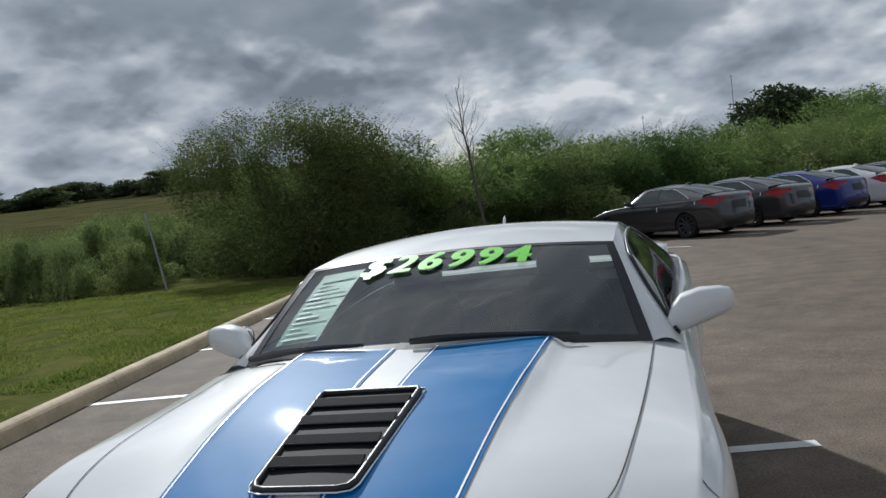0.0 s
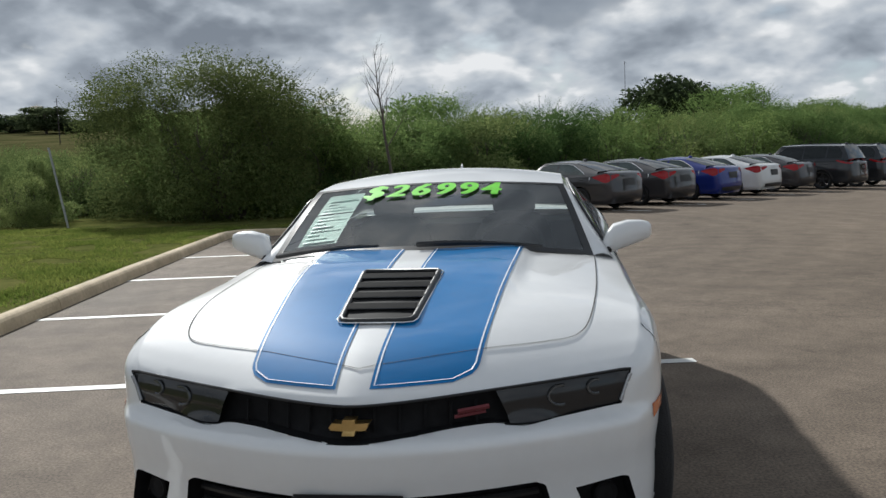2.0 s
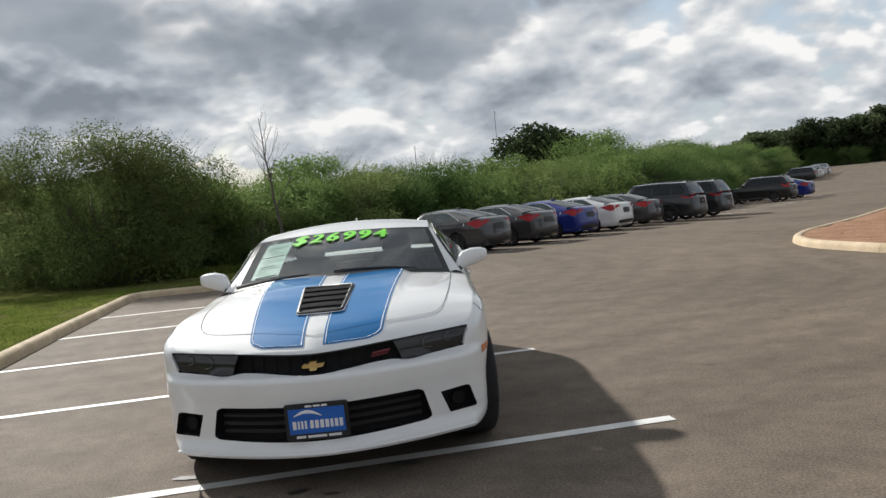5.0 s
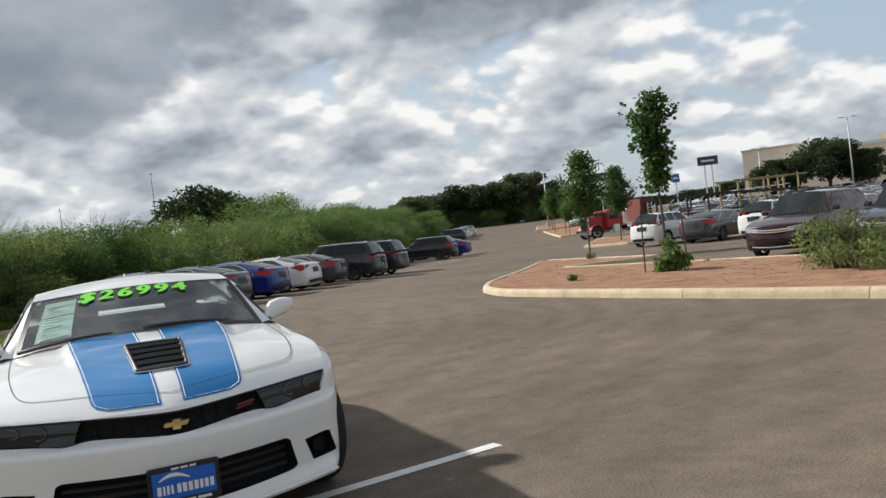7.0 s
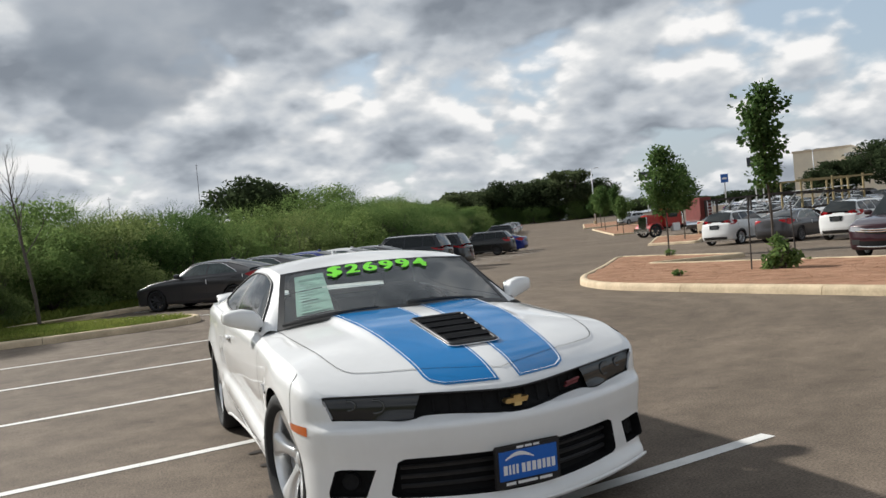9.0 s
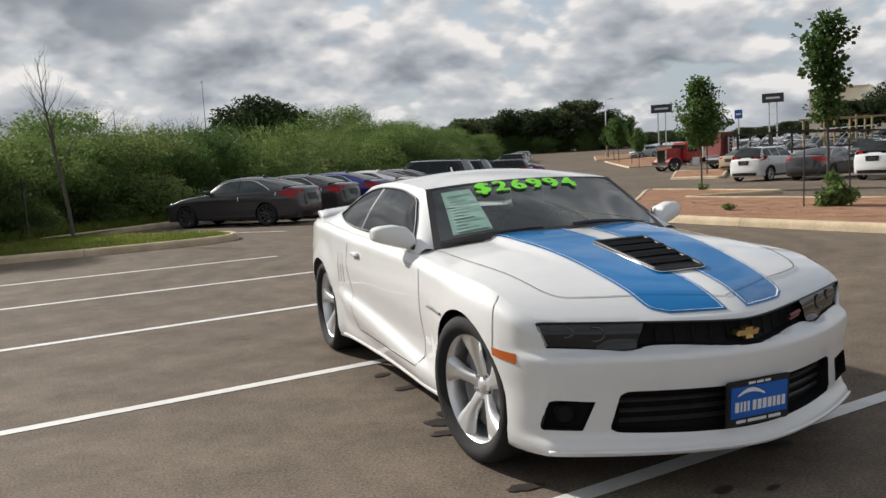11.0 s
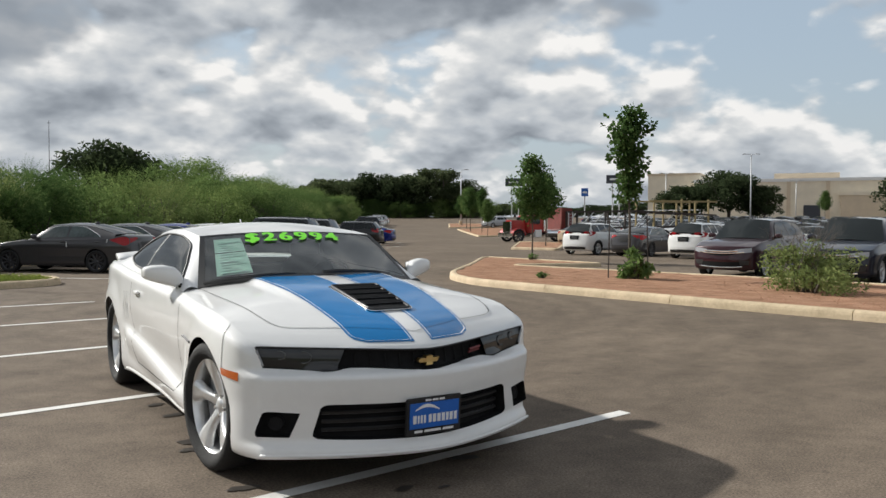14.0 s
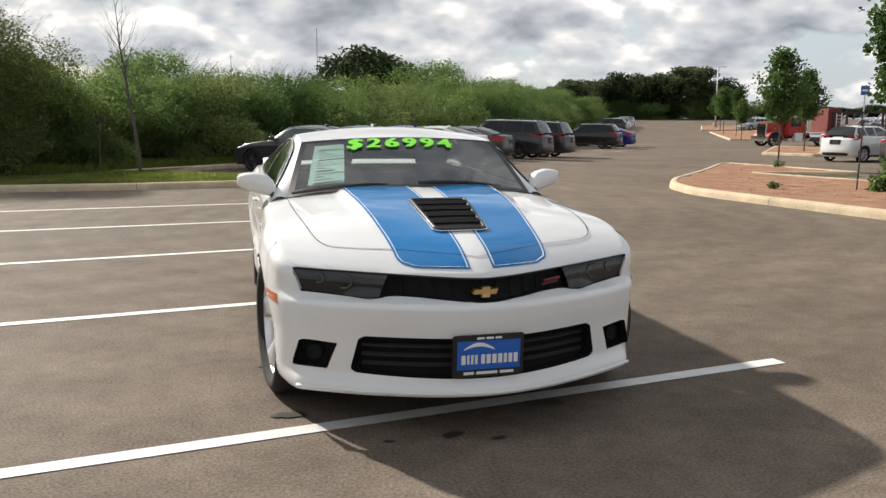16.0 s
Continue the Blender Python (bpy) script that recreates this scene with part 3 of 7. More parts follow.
# ---- cars ----
def car_shape(P):
    """Surface functions of a car body: plan outline, top and flanks. The car points to -y."""
    xs, zs, zc = cur(P["xs"]), cur(P["zs"]), cur(P["zc"])
    v0, v1 = P["v0"], P["v1"]
    fr, si, re = cur(P["front"]), cur(P["side"]), cur(P["rear"])
    tuck = cur(P.get("tuck", [(0, 0), (10, 0)]))

    def plan(a, v):
        x = a * xs(v)
        wf = 1 - np.clip((v - v0) / 0.9, 0, 1)
        wf = wf * wf * (3 - 2 * wf)
        wr = np.clip((v - v1 + 0.8) / 0.8, 0, 1)
        wr = wr * wr * (3 - 2 * wr)
        ax = np.abs(x)
        y = v + wf * (P["bow"] * (ax / 0.88) ** P.get("bowp", 2.2)) - wr * (P["bowr"] * (ax / 0.88) ** 2.4)
        return x, y

    def top(a, v):
        t = np.abs(a)
        g = 1 - t ** P.get("crown", 3.0)
        z = zs(v) + (zc(v) - zs(v)) * g
        if "dome" in P:
            z = z + P["dome"](np.abs(a * xs(v)), v)
        return z

    flank_more, nose_more = P.get("flank_more"), P.get("nose_more")

    def offset(z, nx, ny, x=None, y=None):
        wf, wr, ws = max(0, -ny) ** 2, max(0, ny) ** 2, nx * nx
        f, q = fr(z), si(z)
        if nose_more and x is not None:
            f = f + nose_more(abs(x), z)
        if flank_more and y is not None:
            d = (zs(y - 0.31 * (1 - ease(y, 0.45, 1.2))) - z) / 0.075
            q = (q + flank_more(y, z)) * (1 - (1 - min(1.0, max(0.0, float(d)))) ** 2.4)
        return (f * wf + re(z) * wr + q * ws) / (wf + wr + ws + 1e-9)

    return dict(xs=xs, zs=zs, zc=zc, plan=plan, top=top, offset=offset, tuck=tuck)


def inside(poly, x, z):
    c = False
    n = len(poly)
    for i in range(n):
        (x1, z1), (x2, z2) = poly[i], poly[(i + 1) % n]
        if (z1 > z) != (z2 > z) and x < (x2 - x1) * (z - z1) / (z2 - z1) + x1:
            c = not c
    return c


def nearest_on(poly, x, z):
    best = None
    n = len(poly)
    for i in range(n):
        (x1, z1), (x2, z2) = poly[i], poly[(i + 1) % n]
        dx, dz = x2 - x1, z2 - z1
        t = max(0, min(1, ((x - x1) * dx + (z - z1) * dz) / (dx * dx + dz * dz + 1e-12)))
        qx, qz = x1 + t * dx, z1 + t * dz
        d = (qx - x) ** 2 + (qz - z) ** 2
        if best is None or d < best[0]:
            best = (d, qx, qz)
    return best[1], best[2]


def car_body(P, S, na=41, nv=90, nz=26, holes=()):
    """The painted shell: top, flanks, nose and tail in one skin, with wheel openings and cut-outs."""
    v0, v1 = P["v0"], P["v1"]
    A = np.sin(np.linspace(-1, 1, na) * math.pi / 2 * 0.8) / math.sin(math.pi / 2 * 0.8)
    k = np.linspace(0, 1, nv)
    V = v0 + (v1 - v0) * (k - 0.06 * np.sin(2 * math.pi * k))
    verts, faces = [], []
    for v in V:
        for a in A:
            x, y = S["plan"](a, v)
            verts.append((float(x), float(y), float(S["top"](a, v))))
    c0, c1 = P["cabin"]
    for i in range(nv - 1):
        for j in range(na - 1):
            vm, am = (V[i] + V[i + 1]) / 2, (A[j] + A[j + 1]) / 2
            xm, ym = S["plan"](am, vm)
            lo = c0(abs(float(xm)))
            if lo < ym < c1 and abs(xm) < P["cabin_x"]:
                continue
            faces.append((i * na + j, i * na + j + 1, (i + 1) * na + j + 1, (i + 1) * na + j))
    # boundary loop, from the rear middle round by the left to the front and on
    loop = [(i, 0) for i in range(nv - 1, 0, -1)] + [(0, j) for j in range(na)] + [(i, na - 1) for i in range(1, nv)] + [(nv - 1, j) for j in range(na - 2, 0, -1)]
    ids = [i * na + j for i, j in loop]
    pts = np.array([verts[q] for q in ids])
    n = len(ids)
    tang = np.roll(pts, -2, 0) + np.roll(pts, -1, 0) - np.roll(pts, 1, 0) - np.roll(pts, 2, 0)
    nor = np.stack([tang[:, 1], -tang[:, 0]], 1)
    nor /= np.linalg.norm(nor, axis=1)[:, None]
    for _ in range(3):
        nor = nor + np.roll(nor, 1, 0) + np.roll(nor, -1, 0)
        nor /= np.linalg.norm(nor, axis=1)[:, None]
    if float(nor[np.argmin(pts[:, 1])][1]) > 0:
        nor = -nor
    zb = P["zbot"]
    cols = [list(ids)]
    kk = np.linspace(0, 1, nz)[1:]
    for q in kk:
        row = []
        for i in range(n):
            x, y, zt = pts[i]
            zl = zb + (P.get("zbotf", zb) - zb) * max(0, -nor[i][1]) ** 2
            z = zt + (zl - zt) * q
            o = S["offset"](z, nor[i][0], nor[i][1], x, y) * min(1, q * P.get("ramp", 5))
            row.append(len(verts))
            verts.append((x + nor[i][0] * o, y + nor[i][1] * o, z))
        cols.append(row)
    wf, wr, r = P["yf"], P["yr"], P["arch"]
    gone = {}
    for q in range(nz - 1):
        for i in range(n):
            ii = (i + 1) % n
            fv = (cols[q][i], cols[q + 1][i], cols[q + 1][ii], cols[q][ii])
            c = np.mean([verts[t] for t in fv], 0)
            hit = None
            if abs(c[0]) > 0.55:
                for wy in (wf, wr):
                    if math.hypot(c[1] - wy, c[2] - P["rw"]) < r:
                        hit = ("arch", wy)
            if hit is None and nor[i][1] < -0.35:
                for hname, poly in holes:
                    if inside(poly, c[0], c[2]):
                        hit = ("hole", hname)
            if hit:
                for t in fv:
                    gone.setdefault(t, hit)
            else:
                faces.append(fv)
    used = {t for f in faces for t in f}
    hp = dict(holes)
    for t, hit in gone.items():
        if t not in used:
            continue
        x, y, z = verts[t]
        if hit[0] == "arch":
            d = math.hypot(y - hit[1], z - P["rw"])
            verts[t] = (x, hit[1] + (y - hit[1]) * r / d, P["rw"] + (z - P["rw"]) * r / d)
        else:
            px, pz = nearest_on(hp[hit[1]], x, z)
            e = P.get("bowp", 2.2)
            bow = P["bow"] * ((abs(px) / 0.88) ** e - (abs(x) / 0.88) ** e)
            verts[t] = (px, y + bow, pz)
    remap = {t: i for i, t in enumerate(sorted(used))}
    return [verts[t] for t in sorted(used)], [tuple(remap[t] for t in f) for f in faces]


def surf_front(P, S, x, z, out=0.0):
    """A point on the nose at (x, z)."""
    a = min(0.999, abs(x) / float(S["xs"](P["v0"])))
    for _ in range(6):
        px, py = S["plan"](a, P["v0"])
        e = 0.004
        qx, qy = S["plan"](a + e, P["v0"])
        t = Vector((qx - px, qy - py)).normalized()
        nx, ny = t.y, -t.x
        o = S["offset"](z, nx, ny, px) + out
        X = px + nx * o
        a = min(1.0, max(0.0, a + (abs(x) - X) / float(S["xs"](P["v0"]))))
    sg = 1 if x >= 0 else -1
    return Vector((x, py + ny * o, z)), Vector((sg * nx, ny, 0))


def surf_side(P, S, y, z, sign, out=0.0):
    """A point on the flank at (y, z)."""
    v = y
    for _ in range(5):
        px, py = S["plan"](1.0, v)
        v += y - float(py)
    q = S["plan"](1.0, v + 0.02)
    p = S["plan"](1.0, v - 0.02)
    t = Vector((float(q[0] - p[0]), float(q[1] - p[1]))).normalized()
    nx, ny = t.y, -t.x
    o = S["offset"](z, nx, ny, float(px), y) + out
    return Vector((sign * (float(px) + nx * o), y, z))


def surf_top(P, S, x, y):
    v = y
    for _ in range(8):
        px, py = S["plan"](x / float(S["xs"](v)), v)
        v = max(P["v0"], v + y - float(py))
    a = max(-1, min(1, x / float(S["xs"](v))))
    return float(S["top"](a, v))


def strip(bm, pts, w, up=Vector((0, 0, 1)), mat_index=0):
    """A narrow band through surface points, turned to face up."""
    prev = None
    for i, p in enumerate(pts):
        d = (pts[min(i + 1, len(pts) - 1)] - pts[max(i - 1, 0)]).normalized()
        u = up[i] if isinstance(up, list) else up
        n = d.cross(u).normalized() * w / 2
        r = (bm.verts.new(p + n), bm.verts.new(p - n))
        if prev:
            fc = bm.faces.new((prev[0], prev[1], r[1], r[0]))
            fc.material_index = mat_index
        prev = r


def spline(pts, n):
    """n points on a smooth curve through pts (2D or 3D)."""
    P = np.array(pts, float)
    t = np.concatenate([[0], np.cumsum(np.linalg.norm(np.diff(P, axis=0), axis=1))])
    fs = [cur(list(zip(t, P[:, k]))) for k in range(P.shape[1])]
    tt = np.linspace(0, t[-1], n)
    return np.stack([f(tt) for f in fs], 1)


def tyre(bm, r, w, side):
    """A tyre and its tread shoulder about the x axis, centred on the origin."""
    h = w / 2
    ri = r * 0.73
    prof = [(-h * 0.75, ri), (-h * 0.98, r * 0.82), (-h, r * 0.9), (-h * 0.86, r * 0.975), (-h * 0.6, r), (0, r * 1.003), (h * 0.6, r), (h * 0.86, r * 0.975),
            (h, r * 0.9), (h * 0.98, r * 0.82), (h * 0.75, ri)]
    lathe(bm, prof, 48)
    return bm


def wheel(parent, x, y, z, r, w, material, spokes=5, fancy=False, disc=True, turn=0.0):
    """A wheel > tyre, rim, disc. side follows the sign of x; the face looks outwards."""
    sg = 1 if x > 0 else -1
    e = new("wheel")
    e.empty_display_size = 0.1
    e.parent = parent
    e.location = (x, y, z)
    e.rotation_euler = (0, 0, turn + (math.pi if sg < 0 else 0.0))
    bm = bmesh.new()
    tyre(bm, r, w, 1)
    part("tyre", bm, M_RUBBER, e, smooth=True)
    h = w / 2
    ri = r * (0.765 if fancy else 0.735)
    bm = bmesh.new()
    lathe(bm, [(-h * 0.7, ri * 1.01), (-h * 0.7, ri * 0.93), (h * 0.45, ri * 0.91), (h * 0.72, ri * 0.94), (h * 0.80, ri * 1.0), (h * 0.76, ri * 1.03)], 48)
    face = h * 0.62
    for k in range(spokes):
        a0 = 2 * math.pi * k / spokes + (1.62 if fancy else 0.3)
        rows = []
        for i in range(9):
            t = i / 8
            rad = ri * (0.16 + 0.78 * t)
            if fancy:
                half = ri * (0.13 - 0.045 * math.sin(math.pi * min(1, t * 1.25)) + 0.135 * t ** 2.2)
                tw = 0.10 * t * t
                dep = face - 0.045 * (1 - t) ** 1.5 + 0.012 * t
            else:
                half = ri * (0.12 + 0.02 * t)
                tw = 0
                dep = face - 0.02 * (1 - t)
            c, s = math.cos(a0 + tw), math.sin(a0 + tw)
            row = []
            for u, dd in ((-1, -0.035), (-0.92, -0.002), (-0.35, 0.004), (0.0, 0.002), (0.35, 0.004), (0.92, -0.002), (1, -0.035)):
                row.append(bm.verts.new((dep + dd, rad * c - u * half * s, rad * s + u * half * c)))
            rows.append(row)
        for p, q in zip(rows, rows[1:]):
            for j in range(6):
                bm.faces.new((p[j], p[j + 1], q[j + 1], q[j]))
    if fancy:
        lathe(bm, [(face - 0.075, ri * 0.30), (face - 0.055, ri * 0.27), (face - 0.045, ri * 0.20), (face - 0.040, ri * 0.13), (face - 0.034, ri * 0.115), (face - 0.034, 0.001)], 24)
    else:
        lathe(bm, [(face - 0.06, ri * 0.30), (face - 0.03, ri * 0.27), (face - 0.012, ri * 0.20), (face - 0.004, ri * 0.13), (face, ri * 0.11), (face, 0.001)], 24)
    part("rim", bm, material, e, smooth=True)
    if disc:
        bm = bmesh.new()
        lathe(bm, [(0.0, ri * 0.72), (0.02, ri * 0.72), (0.02, ri * 0.2)], 32)
        part("brake_disc", bm, M_DISC if fancy else M_BLACK, e)
    if fancy:
        for k in range(5):
            bm = bmesh.new()
            a = 2 * math.pi * (k + 0.5) / 5 + 1.62
            lathe(bm, [(face - 0.05, 0.012), (face - 0.034, 0.012), (face - 0.032, 0.001)], 8, Matrix.Translation((0, ri * 0.215 * math.cos(a), ri * 0.215 * math.sin(a))))
            part("lug_nut", bm, M_CHROME, e)
    return e


def cabin_surfaces(P):
    """Windscreen, roof, rear window and flank of the cabin as grids of points."""
    C = P["glass"]
    wb, wt, rt, rb = C["wb"], C["wt"], C["rt"], C["rb"]   # each: half width, y middle, y at the edge less middle, z middle, z drop at the edge

    def edge(e, a, p=2.0):
        return np.array([a * e[0], e[1] + e[2] * abs(a) ** p, e[3] - e[4] * abs(a) ** p])

    def patch(e0, e1, n, m, bulge):
        out = []
        for i in range(n):
            t = i / (n - 1)
            for j in range(m):
                a = -1 + 2 * j / (m - 1)
                p = edge(e0, a) * (1 - t) + edge(e1, a) * t
                nrm = np.array([0, -(e1[3] - e0[3]), (e1[1] - e0[1])])
                nrm = nrm / np.linalg.norm(nrm)
                out.append(p + nrm * bulge * math.sin(math.pi * t) * (1 - 0.35 * a * a))
        return out
    return edge, patch


def blob(bm, c, r, e=2.6, nu=20, nv=12, m=None):
    """A rounded, boxy ellipsoid."""
    rows = []
    for i in range(nv + 1):
        th = -math.pi / 2 + math.pi * i / nv
        row = []
        for j in range(nu):
            ph = 2 * math.pi * j / nu
            f = lambda t: math.copysign(abs(t) ** (2 / e), t)
            p = Vector((r[0] * f(math.cos(th)) * f(math.cos(ph)), r[1] * f(math.cos(th)) * f(math.sin(ph)), r[2] * f(math.sin(th))))
            row.append(bm.verts.new(Vector(c) + (m @ p if m is not None else p)))
        rows.append(row)
    for a, b in zip(rows, rows[1:]):
        for j in range(nu):
            bm.faces.new((a[j], a[(j + 1) % nu], b[(j + 1) % nu], b[j]))
    bmesh.ops.remove_doubles(bm, verts=bm.verts, dist=1e-4)
    return bm


def both_edges(tops, bots, n):
    return spline(tops, n), spline(bots, n)


def recess(P, S, hole, depth, material, parent, name, n=40, lip=True):
    """The dark panel set back in an opening of the nose, with the return of the skin round it."""
    T, B = both_edges(*hole, n)
    bm = bmesh.new()
    grid = []
    for i in range(n):
        row = []
        for k in range(4):
            x, z = T[i] + (B[i] - T[i]) * k / 3
            p, nr = surf_front(P, S, x, z)
            row.append(bm.verts.new(p - nr * depth))
        grid.append(row)
    for a, b in zip(grid, grid[1:]):
        for k in range(3):
            bm.faces.new((a[k], b[k], b[k + 1], a[k + 1]))
    if lip:
        loop = [tuple(q) for q in T] + [tuple(q) for q in B[::-1]]
        rim, back = [], []
        for x, z in loop:
            p, nr = surf_front(P, S, x, z)
            rim.append(bm.verts.new(p + nr * 0.001))
            back.append(bm.verts.new(p - nr * depth))
        for i in range(len(loop)):
            j = (i + 1) % len(loop)
            bm.faces.new((rim[i], rim[j], back[j], back[i]))
    return part(name, bm, material, parent, smooth=True)


def nose_bar(P, S, bm, pts, w, out):
    """A slim raised bar along (x, z) points of the nose."""
    q = []
    for x, z in pts:
        p, nr = surf_front(P, S, x, z)
        q.append(p + nr * out)
    tube(bm, q, w, 6)


def ease(v, a, b):
    k = np.clip((np.asarray(v, float) - a) / (b - a), 0, 1)
    return k * k * (3 - 2 * k)


def hood_dome(x, v):
    """The raised middle of the bonnet, with a soft crease along either stripe."""
    edge = 0.40 + 0.075 * ease(v, 0.4, 1.7)
    return 0.026 * (1 - ease(x, edge - 0.02, edge + 0.05)) * ease(v, 0.55, 1.25) * (1 - ease(v, 1.95, 2.2))


def flank_sculpt(y, z):
    """Flared arch lips and the crease that falls from the rear wheel to the front of the sill."""
    o = 0.0
    for wy, amount in ((0.98, 0.016), (3.832, 0.020)):
        d = math.hypot(y - wy, z - 0.362)
        o += amount * (1 - float(ease(d, 0.40, 0.56)))
    if 1.36 < y < 3.42:
        zc = 0.275 + 0.125 * (y - 1.40)
        k = float(ease(y, 1.36, 1.75)) * (1 - float(ease(y, 3.15, 3.42)))
        o += k * 0.034 * (float(ease(z, zc - 0.20, zc - 0.02)) * (1 - float(ease(z, zc, zc + 0.075))))
        o -= k * 0.012 * float(ease(z, zc, zc + 0.08)) * (1 - float(ease(z, zc + 0.10, zc + 0.32)))
    return o


def nose_fill(x, z):
    """The bumper is rounder in plan than the edge of the bonnet, and steps out at its foot."""
    t = min(1.0, x / 0.88)
    return 0.17 * t * (1 - t) * (1 - float(ease(z, 0.60, 0.645)))


SPORT = dict(
    v0=0.14, v1=4.80, bow=0.345, bowp=1.28, bowr=0.22, crown=3.2, zbot=0.175, zbotf=0.198, yf=0.98, yr=3.832, rw=0.362, arch=0.388,
    ramp=40, dome=hood_dome, flank_more=flank_sculpt, nose_more=nose_fill,
    xs=[(.14, .812), (.17, .846), (.22, .868), (.32, .884), (.5, .894), (1.0, .905), (1.4, .90), (1.75, .894), (2.4, .897), (3.0, .91), (3.5, .93), (3.9, .93), (4.3, .905),
        (4.6, .865), (4.74, .82), (4.8, .76)],
    zs=[(.14, .760), (.18, .786), (.28, .824), (.5, .862), (1.0, .892), (1.4, .912), (1.75, .940), (2.3, .958), (2.9, .975), (3.4, 1.005), (3.83, 1.03), (4.3, 1.035), (4.6, 1.03),
        (4.8, .98)],
    zc=[(.14, .738), (.18, .762), (.25, .798), (.35, .838), (.56, .890), (.8, .932), (1.08, .966), (1.4, .996), (1.6, 1.008), (1.8, .990), (3.8, 1.05), (4.3, 1.065), (4.6, 1.06), (4.8, 1.0)],
    front=[(.16, .030), (.19, .074), (.215, .084), (.24, .076), (.265, .050), (.29, .040), (.36, .046), (.46, .056), (.54, .068), (.592, .070), (.612, .062), (.628, .030), (.645, .010), (.70, .006), (.75, .002), (.78, 0)],
    side=[(.12, -.03), (.17, -.012), (.2, .008), (.28, .026), (.36, .030), (.45, .032), (.55, .044), (.66, .056), (.74, .058), (.82, .052), (.90, .044), (1.05, .036)],
    rear=[(.17, -.05), (.3, .05), (.5, .07), (.7, .05), (.9, .02), (1.05, 0)],
    cabin=(lambda x: 1.56 + 0.24 * (x / 0.79) ** 2, 3.95), cabin_x=0.80,
    glass=dict(wb=(.79, 1.52, .24, 1.03, .07), wt=(.660, 2.22, -.02, 1.318, .030), rt=(.645, 3.34, .08, 1.332, .036), rb=(.70, 3.96, .02, 1.075, .02)),
)


def sports_coupe():
    P, S = SPORT, car_shape(SPORT)
    car = thing("sports_coupe", "white two-door coupe with wide blue hood stripes and green price", "car")
    band = ([(-.838, .752), (-.45, .737), (0, .72), (.45, .737), (.838, .752)], [(-.806, .648), (-.62, .636), (-.50, .628), (-.43, .638), (-.39, .641), (0, .622), (.39, .641), (.43, .638), (.50, .628), (.62, .636), (.806, .648)])
    low = ([(-.565, .452), (-.535, .466), (0, .462), (.535, .466), (.565, .452)], [(-.60, .305), (-.57, .288), (0, .272), (.57, .288), (.60, .305)])
    fogr = ([(.655, .424), (.80, .432), (.822, .424)], [(.70, .298), (.84, .302), (.853, .312)])
    fogl = ([(-x, z) for x, z in fogr[0][::-1]], [(-x, z) for x, z in fogr[1][::-1]])
    holes = []
    for nm, h, n in (("band", band, 60), ("low", low, 40), ("fogr", fogr, 14), ("fogl", fogl, 14)):
        T, B = both_edges(*h, n)
        holes.append((nm, [tuple(q) for q in T] + [tuple(q) for q in B[::-1]]))
    v, f = car_body(P, S, 81, 170, 60, holes)
    raw("body", v, f, M_PAINT, car, "glossy white painted body shell", smooth=True)
    skin = BVHTree.FromPolygons(v, f)

    def on_side(y, z, sg, out=0.0):
        """A point on the flank's skin."""
        q = skin.ray_cast(Vector((sg * 2, y, z)), Vector((-sg, 0, 0)))[0]
        return (q if q is not None else surf_side(P, S, y, z, sg)) + Vector((sg * out, 0, 0))


    # wheel houses
    for wy in (P["yf"], P["yr"]):
        for sg in (1, -1):
            bm = bmesh.new()
            lathe(bm, [(0.50, 0.02), (0.50, 0.385), (0.90 if wy < 2 else 0.925, 0.389)], 24, Matrix.Translation((0, wy, P["rw"])) @ Matrix.Diagonal((sg, 1, 1, 1)), -0.35, math.pi + 0.35)
            part("wheel_housing", bm, M_BLACK, car)
    # underside
    bm = bmesh.new()
    box(bm, -0.52, 0.45, 0.17, 0.52, 4.55, 0.30)
    part("underbody", bm, M_BLACK, car)

    # nose openings
    gr = recess(P, S, band, 0.045, M_GRILLE, car, "upper_grille", 70)
    for k in range(-5, 6):
        bm = bmesh.new()
        x = k * 0.075
        zt, zb = 0.705, 0.635
        nose_bar(P, S, bm, [(x, zb), (x, zt)], 0.005, -0.036)
        part("grille_rib", bm, M_GRILLE, gr)
    lg = recess(P, S, low, 0.07, M_GRILLE, car, "lower_grille", 50)
    for z in (0.325, 0.37, 0.415):
        bm = bmesh.new()
        nose_bar(P, S, bm, [(x, z) for x in np.linspace(-.56, .56, 25)], 0.011, -0.05)
        part("grille_bar", bm, M_BLACK, lg)
    for h, sg in ((fogr, 1), (fogl, -1)):
        fr = recess(P, S, h, 0.06, M_GRILLE, car, "fog_recess", 14)
        bm = bmesh.new()
        p, nr = surf_front(P, S, sg * 0.765, 0.365)
        tr = Matrix.Translation(p - nr * 0.055) @ nr.to_track_quat("X", "Z").to_matrix().to_4x4()
        lathe(bm, [(0.0, 0.042), (0.02, 0.042), (0.026, 0.036), (0.02, 0.025), (0.022, 0.001)], 20, tr)
        part("fog_lamp", bm, M_GRILLE, fr)
    # blade along the foot of the bumper
    bm = bmesh.new()
    nose_bar(P, S, bm, [(x, .212) for x in np.linspace(-.84, .84, 61)], 0.009, 0.0)
    part("front_lip", bm, M_PAINT, car, smooth=True)
    # bright edge over the grille band
    bm = bmesh.new()
    T, B = both_edges(*band, 60)
    nose_bar(P, S, bm, [(x, z + 0.004) for x, z in T], 0.0045, 0.0)
    part("grille_trim", bm, M_BLACK, car)
